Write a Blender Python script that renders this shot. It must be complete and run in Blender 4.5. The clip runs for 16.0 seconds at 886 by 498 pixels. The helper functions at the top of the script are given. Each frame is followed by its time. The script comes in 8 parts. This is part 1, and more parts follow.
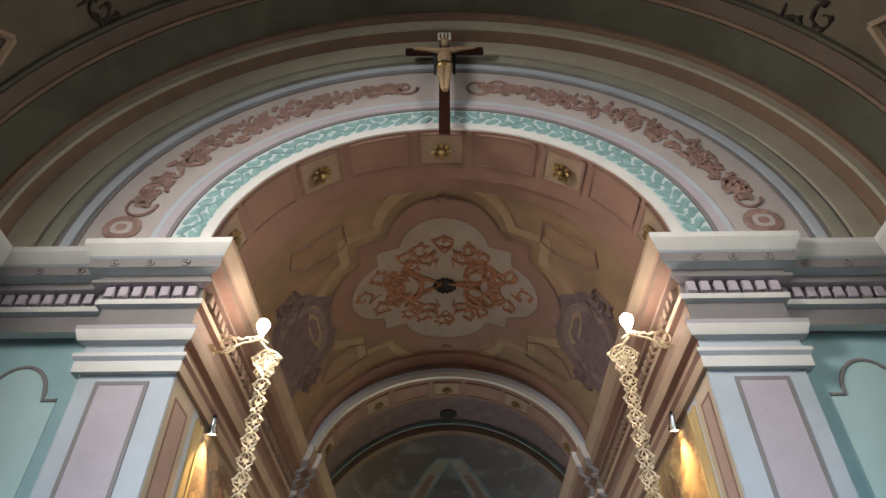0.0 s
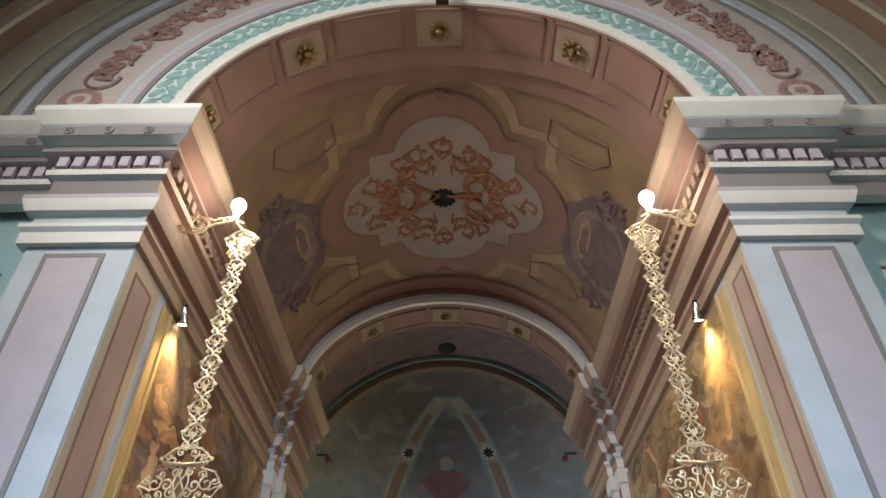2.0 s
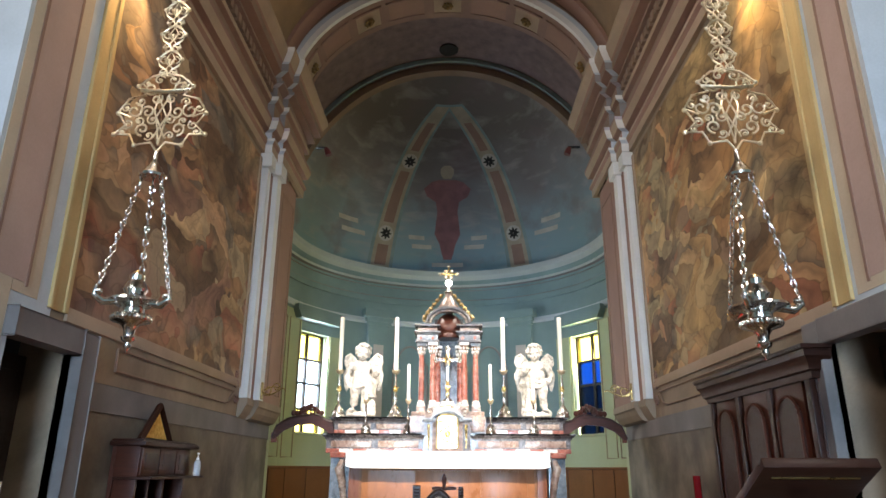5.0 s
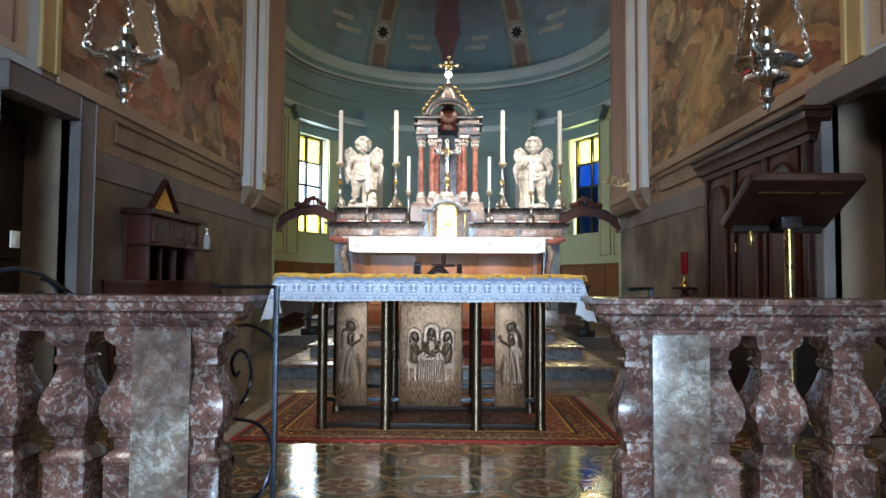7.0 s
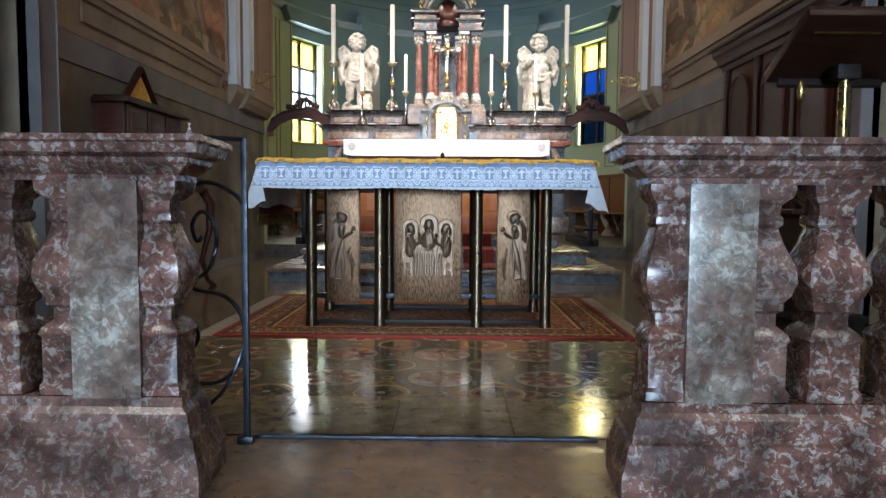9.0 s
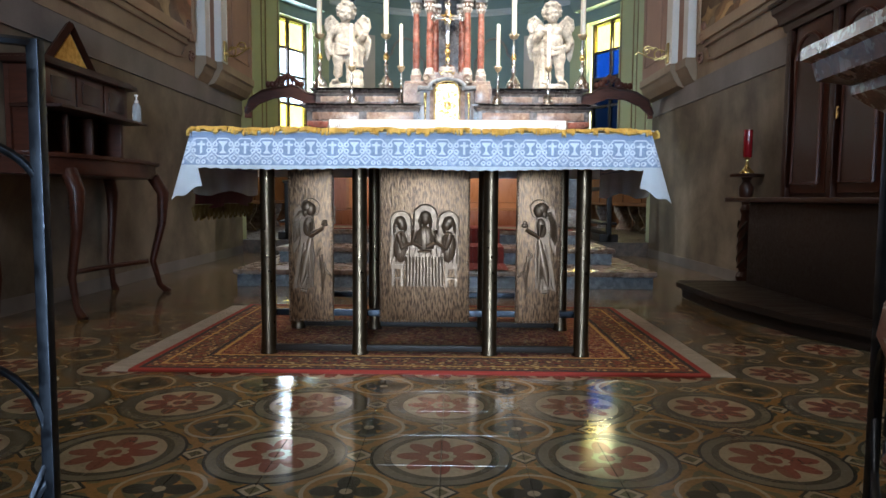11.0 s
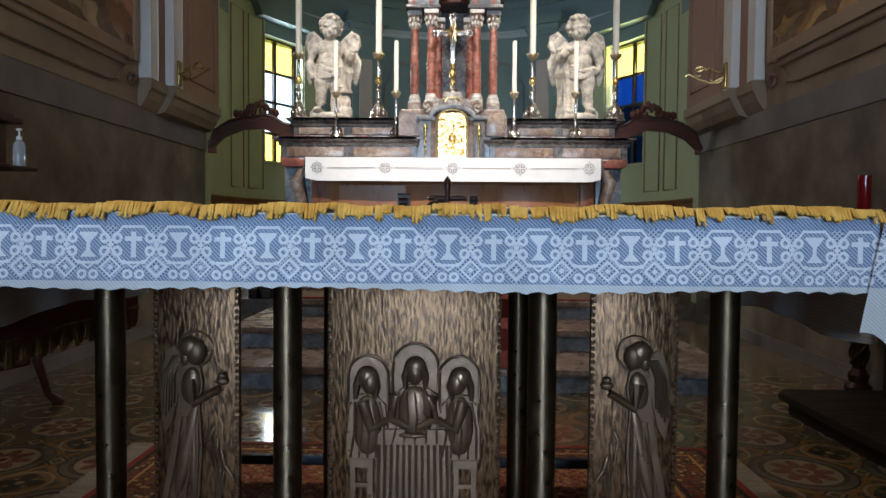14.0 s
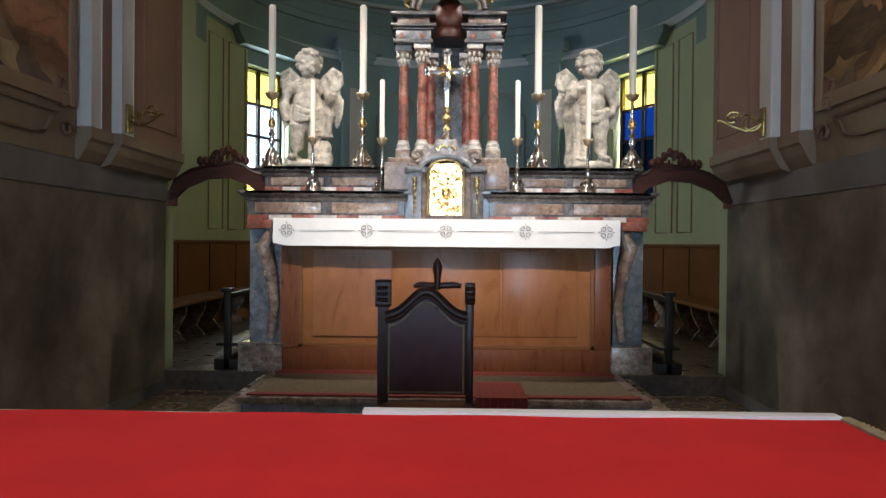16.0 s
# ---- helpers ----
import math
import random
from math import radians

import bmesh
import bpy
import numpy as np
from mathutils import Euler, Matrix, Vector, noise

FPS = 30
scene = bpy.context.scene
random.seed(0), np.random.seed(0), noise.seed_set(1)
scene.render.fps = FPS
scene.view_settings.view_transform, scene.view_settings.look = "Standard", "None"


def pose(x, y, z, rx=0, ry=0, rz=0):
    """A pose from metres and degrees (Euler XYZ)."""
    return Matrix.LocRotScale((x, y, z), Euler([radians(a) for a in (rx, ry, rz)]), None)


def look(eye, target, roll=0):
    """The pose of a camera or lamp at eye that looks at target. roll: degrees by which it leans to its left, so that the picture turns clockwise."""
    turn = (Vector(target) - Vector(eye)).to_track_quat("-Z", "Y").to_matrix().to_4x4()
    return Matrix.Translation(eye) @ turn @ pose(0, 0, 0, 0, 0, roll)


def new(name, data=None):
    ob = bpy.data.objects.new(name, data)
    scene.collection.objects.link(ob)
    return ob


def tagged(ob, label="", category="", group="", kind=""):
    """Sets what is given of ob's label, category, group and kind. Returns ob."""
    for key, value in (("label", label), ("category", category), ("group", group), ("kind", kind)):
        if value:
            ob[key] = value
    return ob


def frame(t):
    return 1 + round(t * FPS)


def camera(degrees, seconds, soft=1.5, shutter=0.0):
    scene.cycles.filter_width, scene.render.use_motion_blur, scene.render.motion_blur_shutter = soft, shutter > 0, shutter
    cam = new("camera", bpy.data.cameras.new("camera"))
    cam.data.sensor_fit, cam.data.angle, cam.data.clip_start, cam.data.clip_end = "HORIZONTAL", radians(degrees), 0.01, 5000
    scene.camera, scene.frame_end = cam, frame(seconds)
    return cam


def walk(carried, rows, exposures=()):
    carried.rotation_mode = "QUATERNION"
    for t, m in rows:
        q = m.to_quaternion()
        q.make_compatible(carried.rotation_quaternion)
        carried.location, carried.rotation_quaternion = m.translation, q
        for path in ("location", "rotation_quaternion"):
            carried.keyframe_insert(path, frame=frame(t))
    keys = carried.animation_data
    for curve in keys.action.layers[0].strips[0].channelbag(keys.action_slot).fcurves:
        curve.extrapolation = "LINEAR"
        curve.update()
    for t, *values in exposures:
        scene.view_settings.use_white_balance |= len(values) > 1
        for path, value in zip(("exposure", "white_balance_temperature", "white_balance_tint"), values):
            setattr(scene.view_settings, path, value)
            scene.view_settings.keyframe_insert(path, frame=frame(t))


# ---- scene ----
cam = camera(66.8, 16.0)
METRES, EYE, TILT, LEAN, TURN = 6.63, 2.006, 0.0, 0.0, 1.0
ROWS = [
    (0.0, 0.0, 0.0, 0.0, -0.02, 42.33, -0.03),
    (0.5, -0.0, 0.0457, -0.0073, -0.04, 42.38, -0.0),
    (1.0, 0.0037, 0.0928, -0.0154, -0.06, 42.05, 0.04),
    (1.5, 0.0008, 0.1426, -0.0234, -0.06, 41.34, -0.04),
    (2.0, 0.0039, 0.1891, -0.0298, -0.07, 39.86, -0.04),
    (2.5, 0.0042, 0.2344, -0.0393, -0.09, 37.71, -0.06),
    (3.0, 0.0035, 0.2752, -0.0507, -0.12, 34.26, -0.11),
    (3.5, 0.0079, 0.2995, -0.0622, -0.11, 31.15, -0.16),
    (4.0, 0.0065, 0.309, -0.0767, -0.08, 27.01, -0.2),
    (4.5, 0.0041, 0.3099, -0.0877, -0.1, 22.87, -0.28),
    (5.0, 0.0026, 0.3134, -0.102, -0.11, 18.14, -0.26),
    (7.5, 0.0034, 0.3268, -0.1671, -0.15, 0.42, -0.36),
    (8.0, 0.0039, 0.3343, -0.1752, -0.15, -1.55, -0.38),
    (8.5, 0.0046, 0.3481, -0.1854, -0.16, -3.2, -0.4),
    (11.0, 0.0041, 0.531, -0.1937, -0.19, -4.38, -0.4),
    (11.5, 0.0039, 0.5655, -0.1897, -0.22, -3.87, -0.43),
    (12.0, 0.003, 0.6122, -0.1814, -0.26, -3.44, -0.47),
    (12.5, 0.0016, 0.646, -0.1785, 0.03, -2.86, -0.44),
    (13.0, -0.0007, 0.6776, -0.1721, 0.14, -2.27, -0.45),
    (13.5, 0.0005, 0.71, -0.1649, 0.13, -2.0, -0.46),
    (14.0, 0.0035, 0.7531, -0.156, 0.09, -2.08, -0.45),
    (14.5, 0.0037, 0.7879, -0.1442, 0.06, -1.93, -0.48),
    (15.0, 0.0013, 0.8192, -0.1292, 0.05, -1.4, -0.49),
    (15.5, 0.0085, 0.8515, -0.1125, -0.02, -0.87, -0.46),
    (16.0, 0.0105, 0.8838, -0.0971, -0.02, -0.48, -0.49),
]
EXPOSE = [(0.0, 0.85), (2.5, 0.85), (4.0, 1.0), (5.0, 0.75), (7.5, 0.1), (8.5, 0.0), (11.0, 0.2), (12.0, 0.0), (13.0, -0.3), (15.0, -0.74), (16.0, -0.70)]
walk(cam, [(t, pose(0.125, 0, EYE, TILT, LEAN, TURN) @ pose(METRES * x, METRES * y, METRES * z, 90 + pitch, roll, yaw)) for t, x, y, z, yaw, pitch, roll in ROWS], EXPOSE)


# ---------- light ----------
world = bpy.data.worlds.new("world")
scene.world = world
world.use_nodes = True
_bg = world.node_tree.nodes["Background"]
_sky = world.node_tree.nodes.new("ShaderNodeTexSky")
_sky.sky_type, _sky.sun_disc, _sky.sun_elevation, _sky.sun_rotation = "NISHITA", False, radians(40), radians(200)
world.node_tree.links.new(_sky.outputs[0], _bg.inputs[0])
_bg.inputs[1].default_value = 0.08


def lamp(name, kind, m, power, colour, **kw):
    d = bpy.data.lights.new(name, kind)
    d.energy, d.color = power, colour
    if kind == "AREA":
        d.shape, d.size, d.size_y, d.spread = "RECTANGLE", kw["size"][0], kw["size"][1], radians(kw.get("spread", 180))
    elif kind == "SPOT":
        d.spot_size, d.spot_blend, d.shadow_soft_size = radians(kw["angle"]), kw.get("blend", 0.6), kw.get("soft", 0.05)
    else:
        d.shadow_soft_size = kw.get("soft", 0.05)
    ob = new(name, d)
    ob.matrix_world = m
    return ob


DAY = (1.0, 0.93, 0.86)
# daylight from assumed, unseen nave windows and door, and from the choir's windows
lamp("nave_window_light", "AREA", look((-4.6, 0.6, 8.4), (2.2, 5.6, 4.8)), 150, DAY, size=(1.6, 2.4), spread=105)
lamp("nave_window_light", "AREA", look((4.6, 0.6, 8.4), (-2.2, 5.6, 4.8)), 68, DAY, size=(1.6, 2.4), spread=105)
lamp("nave_door_light", "AREA", look((0.0, -6.7, 2.2), (0.0, 4.0, 1.2)), 112, (0.54, 0.75, 1.0), size=(2.2, 3.4), spread=45)
for _s in (-1, 1):
    lamp("choir_window_light", "AREA", look((_s * 3.25, 16.98, 3.1), (_s * (-1.2 if _s < 0 else -3.0), 14.8, 2.2)), 230 if _s < 0 else 300, (0.9, 0.95, 1.0) if _s < 0 else (1.0, 0.91, 0.5), size=(0.8, 2.0))
    lamp("bulb_light", "POINT", pose(_s * 1.98, 5.98, 6.42), 9, (1.0, 0.84, 0.66), soft=0.07)
    lamp("fresco_spot_light", "SPOT", look((_s * 2.44, 6.72, 5.40), (_s * 2.66, 6.78, 3.9)), 85, (1.0, 0.60, 0.24), angle=95, blend=1.0)
    # added fill for the red altar cover; no fixture points at the table
    lamp("table_fill_light", "SPOT", look((_s * 2.40, 6.70, 5.38), (_s * 0.2, 6.9, 1.0)), 300, (1.0, 0.93, 0.86), angle=27, blend=0.9)
    lamp("altar_spot_light", "SPOT", look((_s * 1.9, 11.6, 6.05), (_s * 0.4, 11.4, 1.9)), 500, (1.0, 0.91, 0.82), angle=62, blend=0.8)
    # added frontal fill for the high altar and statues, without a fixture
    lamp("altar_front_fill", "SPOT", look((_s * 2.2, 6.9, 5.5), (_s * 0.35, 11.3, 2.0)), 2100, (1.0, 0.90, 0.80), angle=36, blend=0.8)


# ---------- materials ----------
class Nodes:
    """A small writer for node trees."""

    def __init__(self, name):
        self.mat = bpy.data.materials.new(name)
        self.mat.use_nodes = True
        self.t = self.mat.node_tree
        self.bsdf = self.t.nodes["Principled BSDF"]

    def put(self, sock, v):
        if hasattr(v, "node"):
            self.t.links.new(v, sock)
        elif isinstance(v, (tuple, list)):
            sock.default_value = (*v, 1.0) if len(sock.default_value) == 4 and len(v) == 3 else v
        else:
            sock.default_value = v

    def m(self, op, a, b=0.0, c=0.0):
        n = self.t.nodes.new("ShaderNodeMath")
        n.operation = op
        for s, v in zip(n.inputs, (a, b, c)):
            self.put(s, v)
        return n.outputs[0]

    def pos(self):
        return self.t.nodes.new("ShaderNodeNewGeometry").outputs["Position"]

    def obj(self):
        return self.t.nodes.new("ShaderNodeTexCoord").outputs["Object"]

    def rand(self):
        return self.t.nodes.new("ShaderNodeObjectInfo").outputs["Random"]

    def xyz(self, v):
        n = self.t.nodes.new("ShaderNodeSeparateXYZ")
        self.put(n.inputs[0], v)
        return n.outputs

    def mapped(self, v, scale=(1, 1, 1), turn=(0, 0, 0), shift=(0, 0, 0)):
        n = self.t.nodes.new("ShaderNodeMapping")
        self.put(n.inputs[0], v)
        n.inputs[1].default_value, n.inputs[2].default_value, n.inputs[3].default_value = shift, turn, scale
        return n.outputs[0]

    def noise(self, v, scale=5.0, detail=4.0, rough=0.55, dist=0.0):
        n = self.t.nodes.new("ShaderNodeTexNoise")
        self.put(n.inputs["Vector"], v)
        n.inputs["Scale"].default_value, n.inputs["Detail"].default_value = scale, detail
        n.inputs["Roughness"].default_value, n.inputs["Distortion"].default_value = rough, dist
        return n.outputs[0]

    def voronoi(self, v, scale=5.0, feature="F1"):
        n = self.t.nodes.new("ShaderNodeTexVoronoi")
        n.feature = feature
        self.put(n.inputs["Vector"], v)
        n.inputs["Scale"].default_value = scale
        return n.outputs

    def wave(self, v, scale, dist=2.0, axis="X"):
        n = self.t.nodes.new("ShaderNodeTexWave")
        n.bands_direction = axis
        self.put(n.inputs["Vector"], v)
        n.inputs["Scale"].default_value, n.inputs["Distortion"].default_value, n.inputs["Detail"].default_value = scale, dist, 3.0
        return n.outputs["Fac"]

    def ramp(self, f, stops):
        n = self.t.nodes.new("ShaderNodeValToRGB")
        self.put(n.inputs[0], f)
        e = n.color_ramp.elements
        while len(e) < len(stops):
            e.new(0.5)
        for k, (p, c) in zip(e, stops):
            k.position, k.color = p, (*c, 1.0) if isinstance(c, tuple) else (c, c, c, 1.0)
        return n.outputs[0]

    def mix(self, f, a, b, mode="MIX"):
        n = self.t.nodes.new("ShaderNodeMix")
        n.data_type, n.blend_type = "RGBA", mode
        self.put(n.inputs[0], f), self.put(n.inputs[6], a), self.put(n.inputs[7], b)
        return n.outputs[2]

    def bump(self, h, strength=0.3, far=0.01):
        n = self.t.nodes.new("ShaderNodeBump")
        n.inputs["Strength"].default_value, n.inputs["Distance"].default_value = strength, far
        self.put(n.inputs["Height"], h)
        return n.outputs[0]

    def done(self, colour, rough=0.6, metal=0.0, normal=None, **kw):
        self.put(self.bsdf.inputs["Base Color"], colour)
        self.put(self.bsdf.inputs["Roughness"], rough)
        self.put(self.bsdf.inputs["Metallic"], metal)
        if normal is not None:
            self.put(self.bsdf.inputs["Normal"], normal)
        for k, v in kw.items():
            self.put(self.bsdf.inputs[k.replace("_", " ")], v)
        return self.mat


def tone(c, f):
    return tuple(min(1.0, v * f) for v in c)


def plaster(name, c, var=0.16, scale=2.2, stain=None, rough=0.75):
    """Painted plaster with cloudy tone, fine grain and, if given, stains."""
    n = Nodes(name)
    p = n.pos()
    col = n.ramp(n.noise(p, scale, 6), [(0.3, tone(c, 1 - var)), (0.7, tone(c, 1 + var))])
    if stain:
        col = n.mix(n.ramp(n.noise(p, 1.1, 8, 0.65, 0.8), [(0.45, 0.0), (0.68, 0.75)]), col, stain)
    col = n.mix(0.18, col, n.ramp(n.noise(p, 60, 3), [(0.3, tone(c, 0.75)), (0.7, tone(c, 1.15))]))
    return n.done(col, rough, 0.0, n.bump(n.noise(p, 35, 5), 0.25, 0.004))


def marble(name, base, vein, light, scale=6.0, rough=0.28, amount=0.5):
    """Breccia: cloudy ground, pale clasts and dark veins."""
    n = Nodes(name)
    p = n.pos()
    w = n.mapped(p, (1, 1, 1))
    g = n.ramp(n.noise(w, scale, 8, 0.7, 1.2), [(0.25, vein), (0.5, base), (0.75, tone(base, 1.25))])
    cl = n.ramp(n.noise(w, scale * 2.2, 8, 0.66, 0.8), [(0.52, 0.0), (0.565, amount), (0.7, amount)])
    g = n.mix(cl, g, light)
    vn = n.ramp(n.voronoi(w, scale * 1.4, "DISTANCE_TO_EDGE")[0], [(0.0, 0.7), (0.035, 0.0)])
    g = n.mix(n.m("MULTIPLY", vn, n.noise(p, 3.0)), g, tone(vein, 0.55))
    dirt = n.ramp(n.noise(p, 14, 6, 0.7), [(0.35, 0.45), (0.65, 1.1)])
    g = n.mix(n.m("MULTIPLY", n.ramp(n.rand(), [(0.55, 0.0), (0.95, 1.0)]), 0.3), g, n.mix(n.noise(p, 7, 3), tone(light, 0.7), tone(base, 1.1)))
    g = n.mix(n.ramp(n.noise(p, scale * 0.28, 5, 0.6, 0.5), [(0.44, 0.0), (0.60, 0.72)]), g, tone(vein, 0.9))
    g = n.mix(1.0, g, dirt, "MULTIPLY")
    return n.done(g, n.ramp(n.noise(p, 9, 4), [(0.3, rough * 0.8), (0.7, rough * 1.5)]), 0.0, n.bump(n.noise(p, 40, 4), 0.15, 0.003))


def wood(name, dark, light, rough=0.35, axis=(1, 9, 9), scale=3.0):
    n = Nodes(name)
    p = n.mapped(n.obj(), axis)
    f = n.noise(p, scale, 6, 0.6, 1.5)
    col = n.ramp(f, [(0.3, dark), (0.7, light)])
    col = n.mix(0.35, col, n.ramp(n.noise(n.obj(), 1.6, 4), [(0.3, tone(dark, 0.8)), (0.7, light)]))
    return n.done(col, n.ramp(f, [(0.3, rough * 0.8), (0.7, rough * 1.4)]), 0.0, n.bump(f, 0.12, 0.003), Specular_IOR_Level=0.22)


def metal(name, c, rough=0.3, wear=None, bump=0.1, scale=30):
    n = Nodes(name)
    p = n.obj()
    col = n.ramp(n.noise(p, scale * 0.4, 5), [(0.3, tone(c, 0.7)), (0.65, c)])
    if wear:
        col = n.mix(n.ramp(n.noise(p, scale * 0.2, 6, 0.7), [(0.5, 0.0), (0.65, 0.8)]), col, wear)
    return n.done(col, n.ramp(n.noise(p, scale, 3), [(0.3, rough * 0.7), (0.7, rough * 1.5)]), 1.0, n.bump(n.noise(p, scale, 3), bump, 0.003))


def fresco(name, stops, seed, ground=(0.36, 0.26, 0.14)):
    """A wall painting that cannot be made out: soft patches of drapery colours on a warm ground, with folds and loss."""
    n = Nodes(name)
    p = n.mapped(n.pos(), (1, 0.48, 0.78), (0, 0, 0), (seed, seed * 0.7, seed * 1.3))
    w = n.t.nodes.new("ShaderNodeTexNoise")
    n.put(w.inputs["Vector"], p)
    w.inputs["Scale"].default_value, w.inputs["Detail"].default_value = 1.8, 3.0
    warp = n.t.nodes.new("ShaderNodeVectorMath")
    warp.operation = "MULTIPLY_ADD"
    n.put(warp.inputs[0], w.outputs["Color"]), n.put(warp.inputs[1], (0.9, 0.9, 0.9)), n.put(warp.inputs[2], p)
    q = warp.outputs[0]
    big = n.ramp(n.noise(q, 0.9, 3, 0.5), stops)
    v1 = n.voronoi(q, 2.3, "F1")
    cells = n.ramp(n.xyz(v1[1])[0], stops)
    v2 = n.voronoi(n.mapped(q, (1, 1, 1), (0, 0, 0), (4, 2, 9)), 6.5, "F1")
    small = n.ramp(n.xyz(v2[1])[1], stops)
    col = n.mix(n.ramp(n.noise(p, 1.1, 3), [(0.40, 0.45), (0.60, 0.9)]), big, cells)
    col = n.mix(n.ramp(n.noise(n.mapped(p, (1, 1, 1), (0, 0, 0), (2, 6, 3)), 1.5, 3), [(0.44, 0.0), (0.56, 0.85)]), col, small)
    col = n.mix(n.ramp(n.noise(n.mapped(p, (1, 1, 1), (0, 0, 0), (9, 1, 4)), 0.7, 3), [(0.50, 0.0), (0.66, 0.7)]), col, ground)
    fold = n.ramp(n.noise(n.mapped(q, (1, 1.3, 1.0)), 3.4, 3, 0.5, 0.8), [(0.34, 0.5), (0.5, 1.0), (0.66, 1.35)])
    col = n.mix(0.8, col, n.mix(1.0, col, fold, "MULTIPLY"))
    line = n.ramp(n.voronoi(n.mapped(q, (1, 1, 1), (0, 0, 0), (4, 2, 9)), 6.5, "DISTANCE_TO_EDGE")[0], [(0.0, 0.55), (0.05, 1.0)])
    col = n.mix(0.6, col, n.mix(1.0, col, line, "MULTIPLY"))
    loss = n.ramp(n.noise(n.pos(), 2.6, 7, 0.68), [(0.56, 0.0), (0.70, 0.35)])
    col = n.mix(loss, col, tone(ground, 0.8))
    grain = n.ramp(n.noise(n.pos(), 26, 3), [(0.3, 0.92), (0.7, 1.05)])
    col = n.mix(1.0, col, grain, "MULTIPLY")
    return n.done(col, 0.8, 0.0, n.bump(n.noise(n.pos(), 40, 4), 0.12, 0.003))


def conch_paint():
    """Half dome: blue sky near the rim with window daylight painted in, brown above, drawn-out clouds."""
    n = Nodes("conch_painting_with_daylight")
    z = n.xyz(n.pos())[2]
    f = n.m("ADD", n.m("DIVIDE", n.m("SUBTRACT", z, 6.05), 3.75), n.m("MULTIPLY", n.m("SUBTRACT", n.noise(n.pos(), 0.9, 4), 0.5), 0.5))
    # bluer, lighter foot puts the windows' daylight into the colour
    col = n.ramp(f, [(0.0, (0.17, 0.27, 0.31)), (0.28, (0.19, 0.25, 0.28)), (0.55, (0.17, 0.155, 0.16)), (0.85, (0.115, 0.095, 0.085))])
    cl = n.ramp(n.noise(n.mapped(n.pos(), (1, 1, 3.2)), 1.3, 5, 0.55, 0.4), [(0.50, 0.0), (0.66, 0.45)])
    col = n.mix(cl, col, (0.31, 0.29, 0.28))
    rs = n.ramp(n.noise(n.mapped(n.pos(), (1, 1, 1), (0, 0, 0), (5, 2, 1)), 1.0, 4), [(0.54, 0.0), (0.68, 0.5)])
    col = n.mix(rs, col, (0.15, 0.10, 0.10))
    return n.done(col, 0.8, 0.0, n.bump(n.noise(n.pos(), 30, 4), 0.1, 0.003))


def glowing(name, c, power):
    n = Nodes(name)
    return n.done((0.8, 0.8, 0.8), 0.4, 0.0, None, Emission_Color=c, Emission_Strength=power)


def glass(name, c, see=0.85):
    """Coloured pane: light passes, the surface shines."""
    n = Nodes(name)
    tr = n.t.nodes.new("ShaderNodeBsdfTransparent")
    n.put(tr.inputs[0], n.mix(n.noise(n.pos(), 4, 3), tone(c, 0.75), c))
    mx = n.t.nodes.new("ShaderNodeMixShader")
    mx.inputs[0].default_value = see
    n.done(tone(c, 0.6), 0.15)
    n.t.links.new(n.bsdf.outputs[0], mx.inputs[1]), n.t.links.new(tr.outputs[0], mx.inputs[2])
    n.t.links.new(mx.outputs[0], n.t.nodes["Material Output"].inputs[0])
    return n.mat


